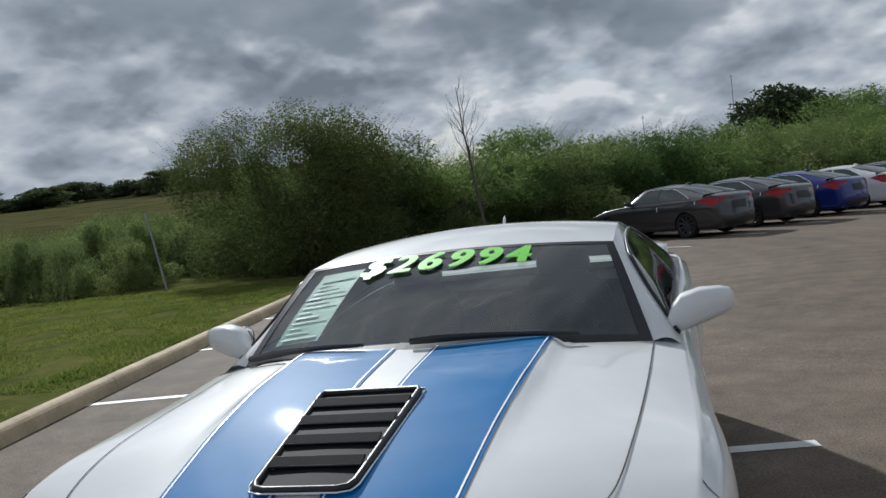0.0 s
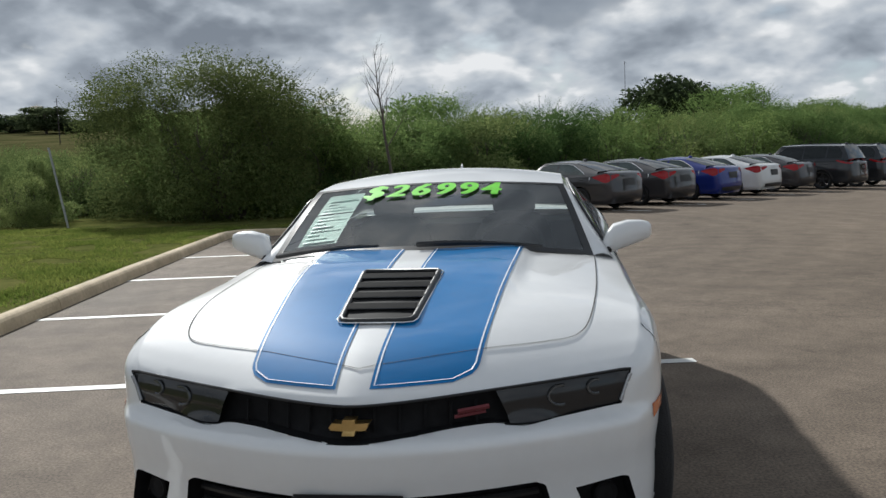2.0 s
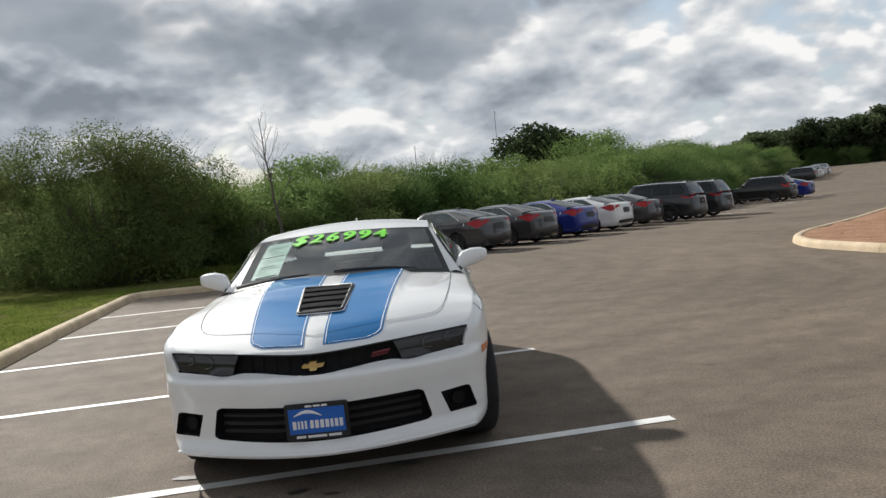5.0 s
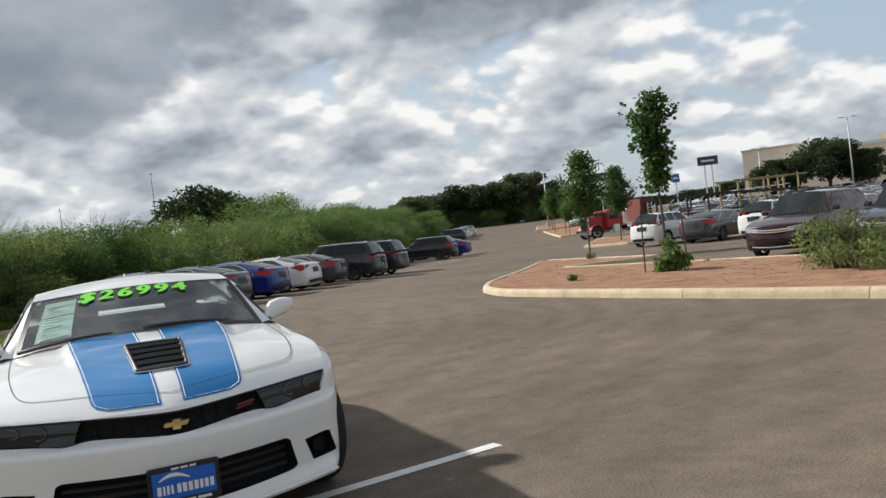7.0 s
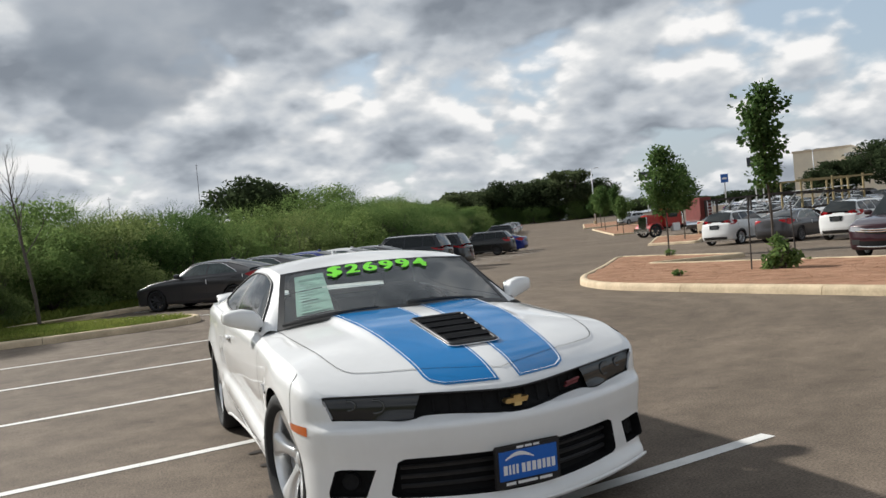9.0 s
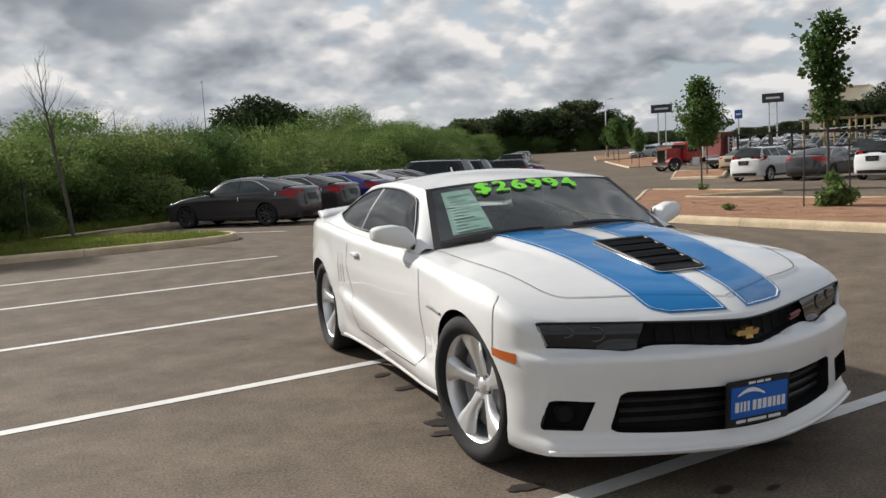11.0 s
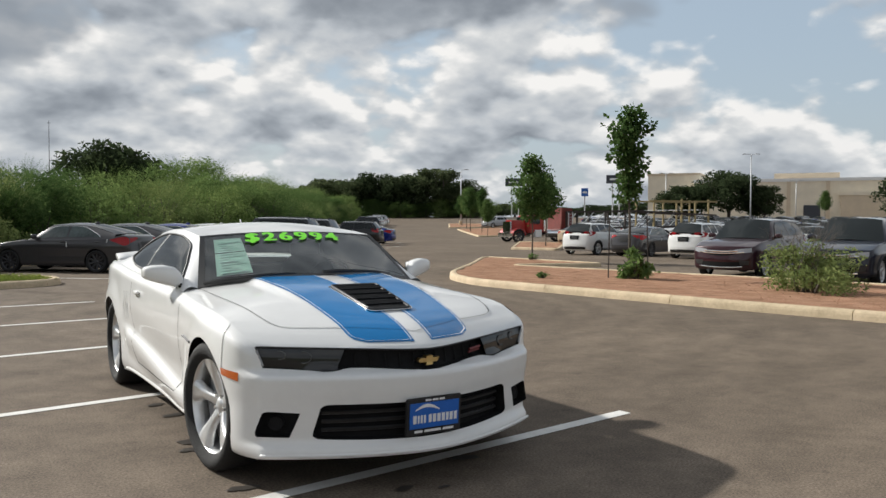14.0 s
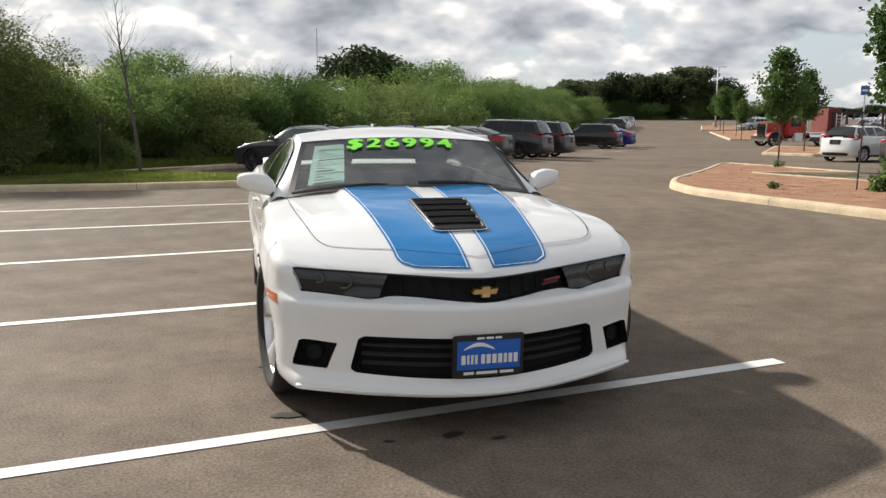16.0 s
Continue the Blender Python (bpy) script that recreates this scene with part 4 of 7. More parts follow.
    # headlights
    for sg in (1, -1):
        hl = new("headlight")
        hl.parent = car
        T = spline([(sg * .836, .748), (sg * .64, .741), (sg * .425, .733)], 16)
        B = spline([(sg * .804, .650), (sg * .64, .639), (sg * .52, .631), (sg * .465, .634)], 16)
        bm = bmesh.new()
        g = []
        for i in range(16):
            row = []
            for k in range(5):
                x, z = T[i] + (B[i] - T[i]) * k / 4
                p, nr = surf_front(P, S, x, z)
                row.append(bm.verts.new(p + nr * (-0.006 + 0.008 * math.sin(math.pi * k / 4))))
            g.append(row)
        for a, b in zip(g, g[1:]):
            for k in range(4):
                bm.faces.new((a[k], b[k], b[k + 1], a[k + 1]) if sg < 0 else (a[k], a[k + 1], b[k + 1], b[k]))
        part("headlight_lens", bm, M_LENS, hl, "dark smoked headlight lens", smooth=True)
        for cx, rr in ((0.615, 0.036), (0.725, 0.026)):
            bm = bmesh.new()
            pts = []
            for i in range(17):
                a = -1.9 + 3.8 * i / 16
                p, nr = surf_front(P, S, sg * (cx - rr * math.cos(a)), 0.697 + (cx - .6) * .12 + rr * 0.85 * math.sin(a))
                pts.append(p + nr * 0.003)
            tube(bm, pts, 0.005, 6)
            part("lamp_ring", bm, M_LAMPIN, hl)
        bm = bmesh.new()
        q = []
        for x, z in [(sg * .803, .658), (sg * .818, .70), (sg * .834, .742)]:
            p, nr = surf_front(P, S, x, z)
            q.append(p + nr * 0.004)
        tube(bm, q, 0.006, 6)
        part("lamp_reflector", bm, M_WHITELENS, hl)
    # emblem: a plain slanted cross bar
    bm = bmesh.new()
    o = [(-.062, .0), (-.05, .014), (-.02, .014), (-.016, .026), (.022, .026), (.019, .014), (.062, .014), (.05, -.008), (.02, -.008), (.017, -.022), (-.021, -.022), (-.017, -.008), (-.055, -.008)]
    fr_, bk = [], []
    for x, z in o:
        p, nr = surf_front(P, S, x, 0.664 + z)
        fr_.append(bm.verts.new((x, p.y - 0.016, p.z)))
        bk.append(bm.verts.new((x, p.y + 0.02, p.z)))
    bm.faces.new(fr_)
    for i in range(len(o)):
        j = (i + 1) % len(o)
        bm.faces.new((fr_[j], fr_[i], bk[i], bk[j]))
    bmesh.ops.recalc_face_normals(bm, faces=bm.faces)
    part("grille_badge", bm, M_GOLD, car, "gold slanted cross badge on the grille")
    bm = bmesh.new()
    nose_bar(P, S, bm, [(.31, .685), (.40, .693)], 0.008, 0.004)
    nose_bar(P, S, bm, [(.30, .671), (.39, .679)], 0.006, 0.004)
    part("trim_badge", bm, mat("badge_red_chrome", (0.20, 0.05, 0.055), 0.3, 0.6), car)

    # licence plate frame with a dealer's panel: plain shapes
    pl = new("front_plate")
    pl.parent = car
    py = float(surf_front(P, S, 0, 0.40)[0].y) - 0.022
    tilt = Matrix.Translation((0.0, py, 0.385)) @ Matrix.Rotation(radians(4), 4, "X")
    bm = bmesh.new()
    box(bm, -.168, 0, -.102, .168, 0.014, .098, 0.006, tilt)
    part("plate_frame", bm, M_BLACK, pl, smooth=False)
    bm = bmesh.new()
    box(bm, -.147, -.006, -.062, .147, 0.002, .072, 0, tilt)
    part("plate_panel", bm, M_PLATEBLUE, pl, "blue dealer panel with white bars")
    # tall narrow bars for the upper words, small bars below and above
    def bars(z0, z1, x0, x1, widths, y):
        tot = sum(widths)
        x = x0
        for i, wd in enumerate(widths):
            xe = x + wd / tot * (x1 - x0)
            if i % 2 == 0:
                b2 = bmesh.new()
                box(b2, x, y - .002, z0, xe, y, z1, 0, tilt)
                part("plate_bar", b2, M_WHITE, pl)
            x = xe
    bars(-.035, .008, -.128, .135, [1.2, .5, .6, .5, .7, .5, .7, 1.1, 1.1, .5, 1.2, .5, 1.2, .5, 1.2, .5, .9, .5, 1.1, .5, 1.1], -.006)
    bars(-.087, -.074, -.115, .12, [3.4, .8, 7, .8, 4.6], 0)
    bars(.078, .088, -.055, .06, [3, .7, 3, .7, 2.6], 0)
    bm = bmesh.new()
    arc = [tilt @ Vector((-.118 + .145 * t, -.008, .022 + .030 * math.sin(math.pi * (t * .8 + .12)))) for t in np.linspace(0, 1, 16)]
    for i in range(15):
        w0, w1 = 0.004 + 0.010 * math.sin(math.pi * i / 15), 0.004 + 0.010 * math.sin(math.pi * (i + 1) / 15)
        bm.faces.new([bm.verts.new(q) for q in (arc[i] + Vector((0, 0, w0)), arc[i] - Vector((0, 0, w0 * .3)), arc[i + 1] - Vector((0, 0, w1 * .3)), arc[i + 1] + Vector((0, 0, w1)))])
    part("plate_swoosh", bm, M_WHITE, pl)

    # hood stripes with pinstripes
    outer = cur([(.15, .362), (.6, .402), (1.1, .443), (1.7, .475)])
    inner = cur([(.15, .052), (1.0, .062), (1.7, .072)])

    def hood_pt(x, y, lift=0.003):
        q = skin.ray_cast(Vector((x, y, 3)), Vector((0, 0, -1)))[0]
        return Vector((x, y, (q.z if q is not None else surf_top(P, S, x, y)) + lift))

    def lip(x):
        return P["v0"] + P["bow"] * (abs(x) / 0.88) ** P["bowp"]

    for sg in (-1, 1):
        bm = bmesh.new()
        rows = []
        n, mcol = 60, 14
        for i in range(n + 1):
            t = i / n
            row = []
            for j in range(mcol + 1):
                u = j / mcol
                yy = 0.18 + t * 1.42
                a, b = float(inner(yy)), float(outer(yy))
                # rounded outer corner at the front end
                if t * 1.42 < 0.07:
                    b -= 0.07 - math.sqrt(max(0, 0.07 ** 2 - (0.07 - t * 1.42) ** 2))
                x = a + (b - a) * u
                y0 = lip(x) + 0.035
                y = y0 + (1.64 - 0.05 * 0 + 0.08 * (x / .6) ** 2 - y0) * t
                row.append(bm.verts.new(hood_pt(sg * x, y)))
            rows.append(row)
        for a, b in zip(rows, rows[1:]):
            for j in range(mcol):
                bm.faces.new((a[j], a[j + 1], b[j + 1], b[j]) if sg > 0 else (a[j + 1], a[j], b[j], b[j + 1]))
        part("hood_stripe", bm, M_BLUE, car, "wide blue stripe with a fine pale border", smooth=True)
        bm = bmesh.new()
        up = Vector((0, 0, 1))

        def border(inset):
            y_at = lambda x, t: lip(x) + 0.035 + inset + (1.64 + 0.08 * (x / .6) ** 2 - lip(x) - 0.035 - inset) * t
            o, i = [], []
            for t in np.linspace(1, 0, 50):
                x = float(outer(0.18 + t * 1.42)) - inset
                if t * 1.42 < 0.06:
                    x -= 0.06 - math.sqrt(max(0, 0.06 ** 2 - (0.06 - t * 1.42) ** 2))
                o.append((x, y_at(x, t)))
                xi = float(inner(0.18 + t * 1.42)) + inset
                i.append((xi, y_at(xi, t)))
            f = [(o[-1][0] + (i[-1][0] - o[-1][0]) * k / 10, 0) for k in range(1, 10)]
            f = [(x, y_at(x, 0)) for x, _ in f]
            return [hood_pt(sg * x, y, 0.0045) for x, y in o + f + i[::-1]]
        strip(bm, border(0.012), 0.0055, up)
        part("pinstripe", bm, M_PIN, car)
    # hood shut line
    half = spline([(.792, 1.73), (.782, 1.4), (.762, 1.0), (.738, .76), (.712, .63), (.67, .555), (.57, .50), (.36, .415), (.18, .335), (0, .262)], 80)
    path = [hood_pt(x, y, 0.003) for x, y in half] + [hood_pt(-x, y, 0.003) for x, y in half[::-1][1:]]
    bm = bmesh.new()
    strip(bm, path, 0.0045)
    part("hood_seam", bm, M_GAP, car)
    for sg in (-1, 1):
        # door shut lines
        bm = bmesh.new()
        d = [(1.62, .88), (1.60, .75), (1.61, .55), (1.66, .38), (1.72, .32)]
        strip(bm, [on_side(yy, zz, sg, .002) for yy, zz in spline(d, 16)], 0.006, Vector((sg, 0, 0)))
        d = [(3.08, .96), (3.10, .80), (3.06, .60), (2.98, .42), (2.93, .32)]
        strip(bm, [on_side(yy, zz, sg, .002) for yy, zz in spline(d, 16)], 0.006, Vector((sg, 0, 0)))
        strip(bm, [on_side(yy, .315, sg, .002) for yy in np.linspace(1.72, 2.93, 16)], 0.006, Vector((sg, 0, 0)))
        part("door_seam", bm, M_GAP, car)
        bm = bmesh.new()
        strip(bm, [on_side(yy, zz, sg, .002) for yy, zz in spline([(.69, .85), (.662, .82), (.648, .76), (.645, .66), (.650, .615)], 20)], 0.005, Vector((sg, 0, 0)))
        part("bumper_seam", bm, M_GAP, car)
        # gills behind the door
        for k in range(3):
            bm = bmesh.new()
            yy = 3.20 + k * 0.055
            tube(bm, [on_side(yy - .01, .84, sg, -.001), on_side(yy, .74, sg, -.001), on_side(yy + .015, .62, sg, -.001)], [0.004, 0.007, 0.004], 6)
            part("side_gill", bm, M_PAINT, car)
        # handle
        bm = bmesh.new()
        p = on_side(2.88, .855, sg, .012)
        blob(bm, p, (.016, .085, .016), 3, 12, 8)
        part("door_handle", bm, M_PAINT, car, smooth=True)
        bm = bmesh.new()
        tube(bm, [on_side(yy, .695 + (yy - 1.3) * .03, sg, .003) for yy in (1.22, 1.30, 1.38, 1.46)], 0.007, 6)
        part("fender_badge", bm, M_ALLOYD, car)
        # side marker lamp
        bm = bmesh.new()
        g = []
        for yy in np.linspace(.50, .65, 6):
            g.append([bm.verts.new(on_side(yy, zz, sg, .004)) for zz in (.578 + (yy - .5) * .12, .622 + (yy - .5) * .06)])
        for a, b in zip(g, g[1:]):
            bm.faces.new((a[0], a[1], b[1], b[0]))
        part("side_marker", bm, M_AMBER, car)
        # sill
        bm = bmesh.new()
        tube(bm, [on_side(yy, .205, sg, -.006) for yy in np.linspace(1.42, 3.38, 20)], 0.016, 8)
        part("sill", bm, M_PAINT, car, smooth=True)
    # bonnet louvre
    sc = new("hood_louvre")
    sc.parent = car
    bm = bmesh.new()
    ring = [(-.128, .585), (-.118, .562), (-.09, .552), (.09, .552), (.118, .562), (.128, .585), (.152, 1.055), (.145, 1.073), (-.145, 1.073), (-.152, 1.055)]
    q = [Vector((x, y, hood_pt(x, y).z + 0.008)) for x, y in ring]
    tube(bm, q + [q[0]], 0.010, 8, False)
    part("louvre_frame", bm, M_BLACK, sc, smooth=True)
    bm = bmesh.new()
    tube(bm, [p + Vector((p.x * .095, (p.y - .8) * .055, -.004)) for p in q + [q[0]]], 0.0032, 6, False)
    part("louvre_edge", bm, M_CHROME, sc, smooth=True)
    bm = bmesh.new()
    rows = []
    for y in np.linspace(.556, 1.068, 12):
        w = .124 + (.150 - .124) * (y - .556) / .51
        rows.append([bm.verts.new((w * u, y, hood_pt(w * u, y).z + .005)) for u in np.linspace(-1, 1, 9)])
    for r0, r1 in zip(rows, rows[1:]):
        for k in range(8):
            bm.faces.new((r0[k], r0[k + 1], r1[k + 1], r1[k]))
    part("louvre_tray", bm, M_GRILLE, sc)
    for k in range(4):
        y0 = .64 + k * .108
        bm = bmesh.new()
        w = .122 + .022 * k / 3
        z0 = hood_pt(0, y0).z + .001
        prof = [(y0, z0 + .010), (y0 + .034, z0 + .027), (y0 + .040, z0 + .026), (y0 + .036, z0 + .019), (y0 + .004, z0 + .006)]
        rings = [[bm.verts.new((x, py_, pz_)) for py_, pz_ in prof] for x in (-w, w)]
        for i in range(5):
            bm.faces.new((rings[0][i], rings[1][i], rings[1][(i + 1) % 5], rings[0][(i + 1) % 5]))
        bm.faces.new(rings[0])
        bm.faces.new(rings[1][::-1])
        bmesh.ops.recalc_face_normals(bm, faces=bm.faces)
        part("louvre_slat", bm, M_GRILLE, sc)
        bm = bmesh.new()
        tube(bm, [(-w, y0 + .004, z0 + .011), (w, y0 + .004, z0 + .011)], 0.0028, 6)
        part("slat_edge", bm, M_ALLOYD, sc)

    # cabin
    edge, patch = cabin_surfaces(P)
    C = P["glass"]
    raw("windscreen", patch(C["wb"], C["wt"], 14, 25, 0.015), grid_faces(14, 25), M_GLASS, car, "clear raked windscreen", smooth=True).visible_shadow = False
    raw("roof", patch(C["wt"], C["rt"], 18, 25, 0.062), grid_faces(18, 25), M_PAINT, car, smooth=True)
    raw("rear_window", patch(C["rt"], C["rb"], 12, 21, 0.02), grid_faces(12, 21), M_GLASSD, car, smooth=True)
    # black border at the top of the windscreen
    wp = patch(C["wb"], C["wt"], 60, 41, 0.015)
    G = lambda i, j: Vector(wp[i * 41 + j])
    up_n = Vector((0, -0.4, 0.9)).normalized()
    bm = bmesh.new()
    for j in range(40):
        bm.faces.new([bm.verts.new(G(i, jj) + up_n * 0.002) for i, jj in ((59, j), (59, j + 1), (57, j + 1), (57, j))])
    for i in range(59):
        for j0, j1 in ((0, 1), (39, 40)):
            bm.faces.new([bm.verts.new(G(ii, jj) + up_n * 0.002) for ii, jj in ((i, j0), (i, j1), (i + 1, j1), (i + 1, j0))])
    for j in range(40):
        bm.faces.new([bm.verts.new(G(i, jj) + up_n * 0.002) for i, jj in ((0, j), (0, j + 1), (3, j + 1), (3, j))])
    part("windscreen_border", bm, M_BLACK, car)

    # flanks of the cabin
    U = [edge(C["wb"], 1) * (1 - t) + edge(C["wt"], 1) * t for t in np.linspace(0, 1, 10)]
    rail = [edge(C["wt"], 1) * (1 - t) + edge(C["rt"], 1) * t + np.array([0, 0, 0.040 * math.sin(math.pi * t)]) for t in np.linspace(0, 1, 16)][1:]
    tail = [edge(C["rt"], 1) * (1 - t) + edge(C["rb"], 1) * t + np.array([0, 0, 0.02 * math.sin(math.pi * t) * .65]) for t in np.linspace(0, 1, 12)][1:]
    U = np.array(U + rail + tail)
    fx, fz = cur([(p[1], p[0]) for p in U]), cur([(p[1], p[2]) for p in U])
    xsv, zsv = S["xs"], S["zs"]

    def flank(y, h, sg, out=0.0):
        lo = Vector((float(xsv(y)) - 0.012, y, float(zsv(y)) + 0.002))
        hi = Vector((float(fx(y)), y, float(fz(y))))
        p = lo.lerp(hi, h)
        n = (hi - lo)
        n = Vector((n.z, 0, -n.x)).normalized()
        p += n * (0.018 * math.sin(math.pi * min(1, max(0, h))) + out)
        return Vector((sg * p.x, p.y, p.z)), Vector((sg * n.x, n.y, n.z))

    y_all = np.linspace(float(U[0][1]), float(U[-1][1]), 48)
    for sg in (1, -1):
        v = [flank(y, h, sg)[0] for y in y_all for h in np.linspace(0, 1, 9)]
        raw("cabin_side", v, grid_faces(48, 9, sg > 0), M_PAINT, car, smooth=True)
        hi_f = cur([(1.86, .12), (1.95, .42), (2.06, .66), (2.25, .82), (2.6, .88), (3.0, .88), (3.25, .84), (3.40, .68), (3.50, .46), (3.56, .30)])
        lo_f = cur([(1.86, .10), (3.05, .10), (3.25, .12), (3.42, .18), (3.56, .29)])
        for nm, ya, yb in (("side_window", 1.87, 2.93), ("quarter_window", 2.97, 3.55)):
            bm = bmesh.new()
            g = []
            for y in np.linspace(ya, yb, 22):
                g.append([bm.verts.new(flank(y, float(lo_f(y)) + (float(hi_f(y)) - float(lo_f(y))) * k / 6, sg, 0.004)[0]) for k in range(7)])
            for a, b in zip(g, g[1:]):
                for k in range(6):
                    bm.faces.new((a[k], a[k + 1], b[k + 1], b[k]))
            part(nm, bm, M_SIDEGLASS, car, smooth=True)
        bm = bmesh.new()
        tr = [flank(y, float(hi_f(y)), sg, 0.006)[0] for y in np.linspace(1.87, 3.56, 50)] + [flank(y, float(lo_f(y)), sg, 0.006)[0] for y in np.linspace(3.56, 1.87, 36)]
        tube(bm, tr + [tr[0]], 0.0075, 6, False)
        part("window_seal", bm, M_BLACK, car, smooth=True)
        bm = bmesh.new()
        strip(bm, [flank(2.95, h, sg, 0.006)[0] for h in (.1, .45, .88)], 0.035, Vector((sg, 0, 0)))
        part("pillar_cover", bm, M_BLACK, car)
        # mirror
        mr = new("door_mirror")
        mr.parent = car
        bm = bmesh.new()
        rings = []
        for x, yc, z0, z1, dp in ((.842, 1.925, .958, 1.010, .028), (.862, 1.93, .952, 1.056, .052), (.895, 1.95, .958, 1.092, .072), (.965, 1.975, .978, 1.108, .080), (1.035, 2.00, 1.000, 1.104, .074),
                                  (1.070, 2.015, 1.014, 1.094, .056), (1.084, 2.02, 1.026, 1.080, .032)):
            row = []
            for k in range(16):
                a = 2 * math.pi * k / 16
                ca, sa = math.copysign(abs(math.cos(a)) ** .6, math.cos(a)), math.copysign(abs(math.sin(a)) ** .6, math.sin(a))
                row.append(bm.verts.new((sg * x, yc + dp * ca * (1 if ca < 0 else .7), (z0 + z1) / 2 + (z1 - z0) / 2 * sa)))
            rings.append(row)
        for r0, r1 in zip(rings, rings[1:]):
            for k in range(16):
                bm.faces.new((r0[k], r0[(k + 1) % 16], r1[(k + 1) % 16], r1[k]))
        bm.faces.new(rings[0])
        bm.faces.new(rings[-1])
        bmesh.ops.recalc_face_normals(bm, faces=bm.faces)
        part("mirror_shell", bm, M_PAINT, mr, smooth=True)
        bm = bmesh.new()
        blob(bm, (sg * .85, 1.93, .965), (.035, .05, .035), 2.5, 14, 8)
        part("mirror_foot", bm, M_PAINT, mr, smooth=True)
        bm = bmesh.new()
        blob(bm, (sg * .972, 2.036, 1.042), (.085, .008, .045), 4, 20, 8)
        part("mirror_glass", bm, M_CHROME, mr, smooth=True)
        # seat and head rest
        st = new("seat")
        st.parent = car
        bm = bmesh.new()
        blob(bm, (sg * .37, 2.72, .80), (.25, .09, .34), 3, 18, 12, Matrix.Rotation(radians(-18), 3, "X"))
        part("seat_back", bm, M_DARK, st, smooth=True)
        bm = bmesh.new()
        blob(bm, (sg * .37, 2.83, 1.165), (.13, .05, .085), 3, 14, 10)
        part("head_rest", bm, M_DARK, st, smooth=True)
    # dashboard, floor, rear shelf, wheel, mirror
    bm = bmesh.new()
    blob(bm, (0, 1.98, .86), (.74, .30, .11), 3.5, 24, 10)
    part("dashboard", bm, M_DARK, car, smooth=True)
    bm = bmesh.new()
    box(bm, -.80, 1.75, .32, .80, 4.10, .36)
    box(bm, -.80, 3.45, .36, .80, 4.10, 1.0)
    box(bm, -.80, 1.70, .36, .80, 1.76, .86)
    box(bm, -.80, 1.75, .36, -.78, 4.1, .94)
    box(bm, .78, 1.75, .36, .80, 4.1, .94)
    part("cabin_lining", bm, M_DARK, car)
    bm = bmesh.new()
    tube(bm, [Vector((.37, 2.24, .93)) + Matrix.Rotation(radians(-25), 3, "X") @ Vector((.18 * math.cos(a), 0, .18 * math.sin(a))) for a in np.linspace(0, 2 * math.pi, 25)], 0.015, 8, False)
    part("steering_wheel", bm, M_DARK, car, smooth=True)
    bm = bmesh.new()
    blob(bm, (0, 2.16, 1.265), (.10, .015, .030), 3, 14, 8)
    part("inner_mirror", bm, M_DARK, car, smooth=True)
    # cowl and wipers
    bm = bmesh.new()
    g = []
    for a in np.linspace(-.94, .94, 31):
        p = edge(C["wb"], a)
        g.append([bm.verts.new(Vector(p) + Vector((0, d, h))) for d, h in ((.04, .0), (-.015, -.012), (-.055, -.03))])
    for a, b in zip(g, g[1:]):
        for k in range(2):
            bm.faces.new((a[k], b[k], b[k + 1], a[k + 1]))
    part("cowl", bm, M_BLACK, car, smooth=True)
    for a0, a1 in ((-.96, -.25), (-.02, .70)):
        bm = bmesh.new()
        pts = []
        for t in np.linspace(0, 1, 9):
            a = a0 + (a1 - a0) * t
            h = 0.022 + 0.03 * t * (1 - t) * 2
            p = edge(C["wb"], a) * (1 - h) + edge(C["wt"], a) * h
            pts.append(Vector(p) + up_n * 0.022)
        tube(bm, pts, [0.012, 0.014, 0.014, 0.012, 0.011, 0.010, 0.009, 0.008, 0.006], 6)
        part("wiper", bm, M_BLACK, car)
    # aerial
    bm = bmesh.new()
    blob(bm, (0, 3.37, 1.325), (.022, .05, .02), 2.2, 12, 8)
    tube(bm, [(0, 3.35, 1.332), (0, 3.385, 1.385), (0, 3.40, 1.408)], [0.014, 0.008, 0.004], 8)
    part("aerial", bm, M_PAINT, car, smooth=True)
    # spoiler
    bm = bmesh.new()
    sp = []
    for a in np.linspace(-1, 1, 25):
        x, y = a * .86, 4.52 - 0.20 * abs(a) ** 3
        zz = 1.108 - 0.03 * a * a
        sp.append([bm.verts.new((x, y + dy, zz + dz)) for dy, dz in ((-.16, -.055), (-.10, -.012), (.05, .018), (.09, .012), (.06, -.015), (-.10, -.07))])
    for a, b in zip(sp, sp[1:]):
        for k in range(6):
            bm.faces.new((a[k], a[(k + 1) % 6], b[(k + 1) % 6], b[k]))
    bm.faces.new(sp[0])
    bm.faces.new(sp[-1][::-1])
    bmesh.ops.recalc_face_normals(bm, faces=bm.faces)
    part("spoiler", bm, M_PAINT, car, smooth=True)
    # price on the windscreen
    def on_screen(s, h, lift=0.004):
        """A point on the windscreen: s across in metres at mid height, h up it."""
        a = s / 0.70
        p = edge(C["wb"], a) * (1 - h) + edge(C["wt"], a) * h
        bul = 0.015 * math.sin(math.pi * h)
        return Vector(p) + up_n * (lift + bul)

    cu = bpy.data.curves.new("price", "FONT")
    cu.body = "$26994"
    cu.size, cu.shear, cu.space_character = 0.155, 0.16, 1.28
    tmp = bpy.data.objects.new("price", cu)
    scene.collection.objects.link(tmp)
    me = bpy.data.meshes.new_from_object(tmp.evaluated_get(bpy.context.evaluated_depsgraph_get()))
    bpy.data.objects.remove(tmp)
    bm = bmesh.new()
    bm.from_mesh(me)
    bmesh.ops.triangulate(bm, faces=bm.faces)
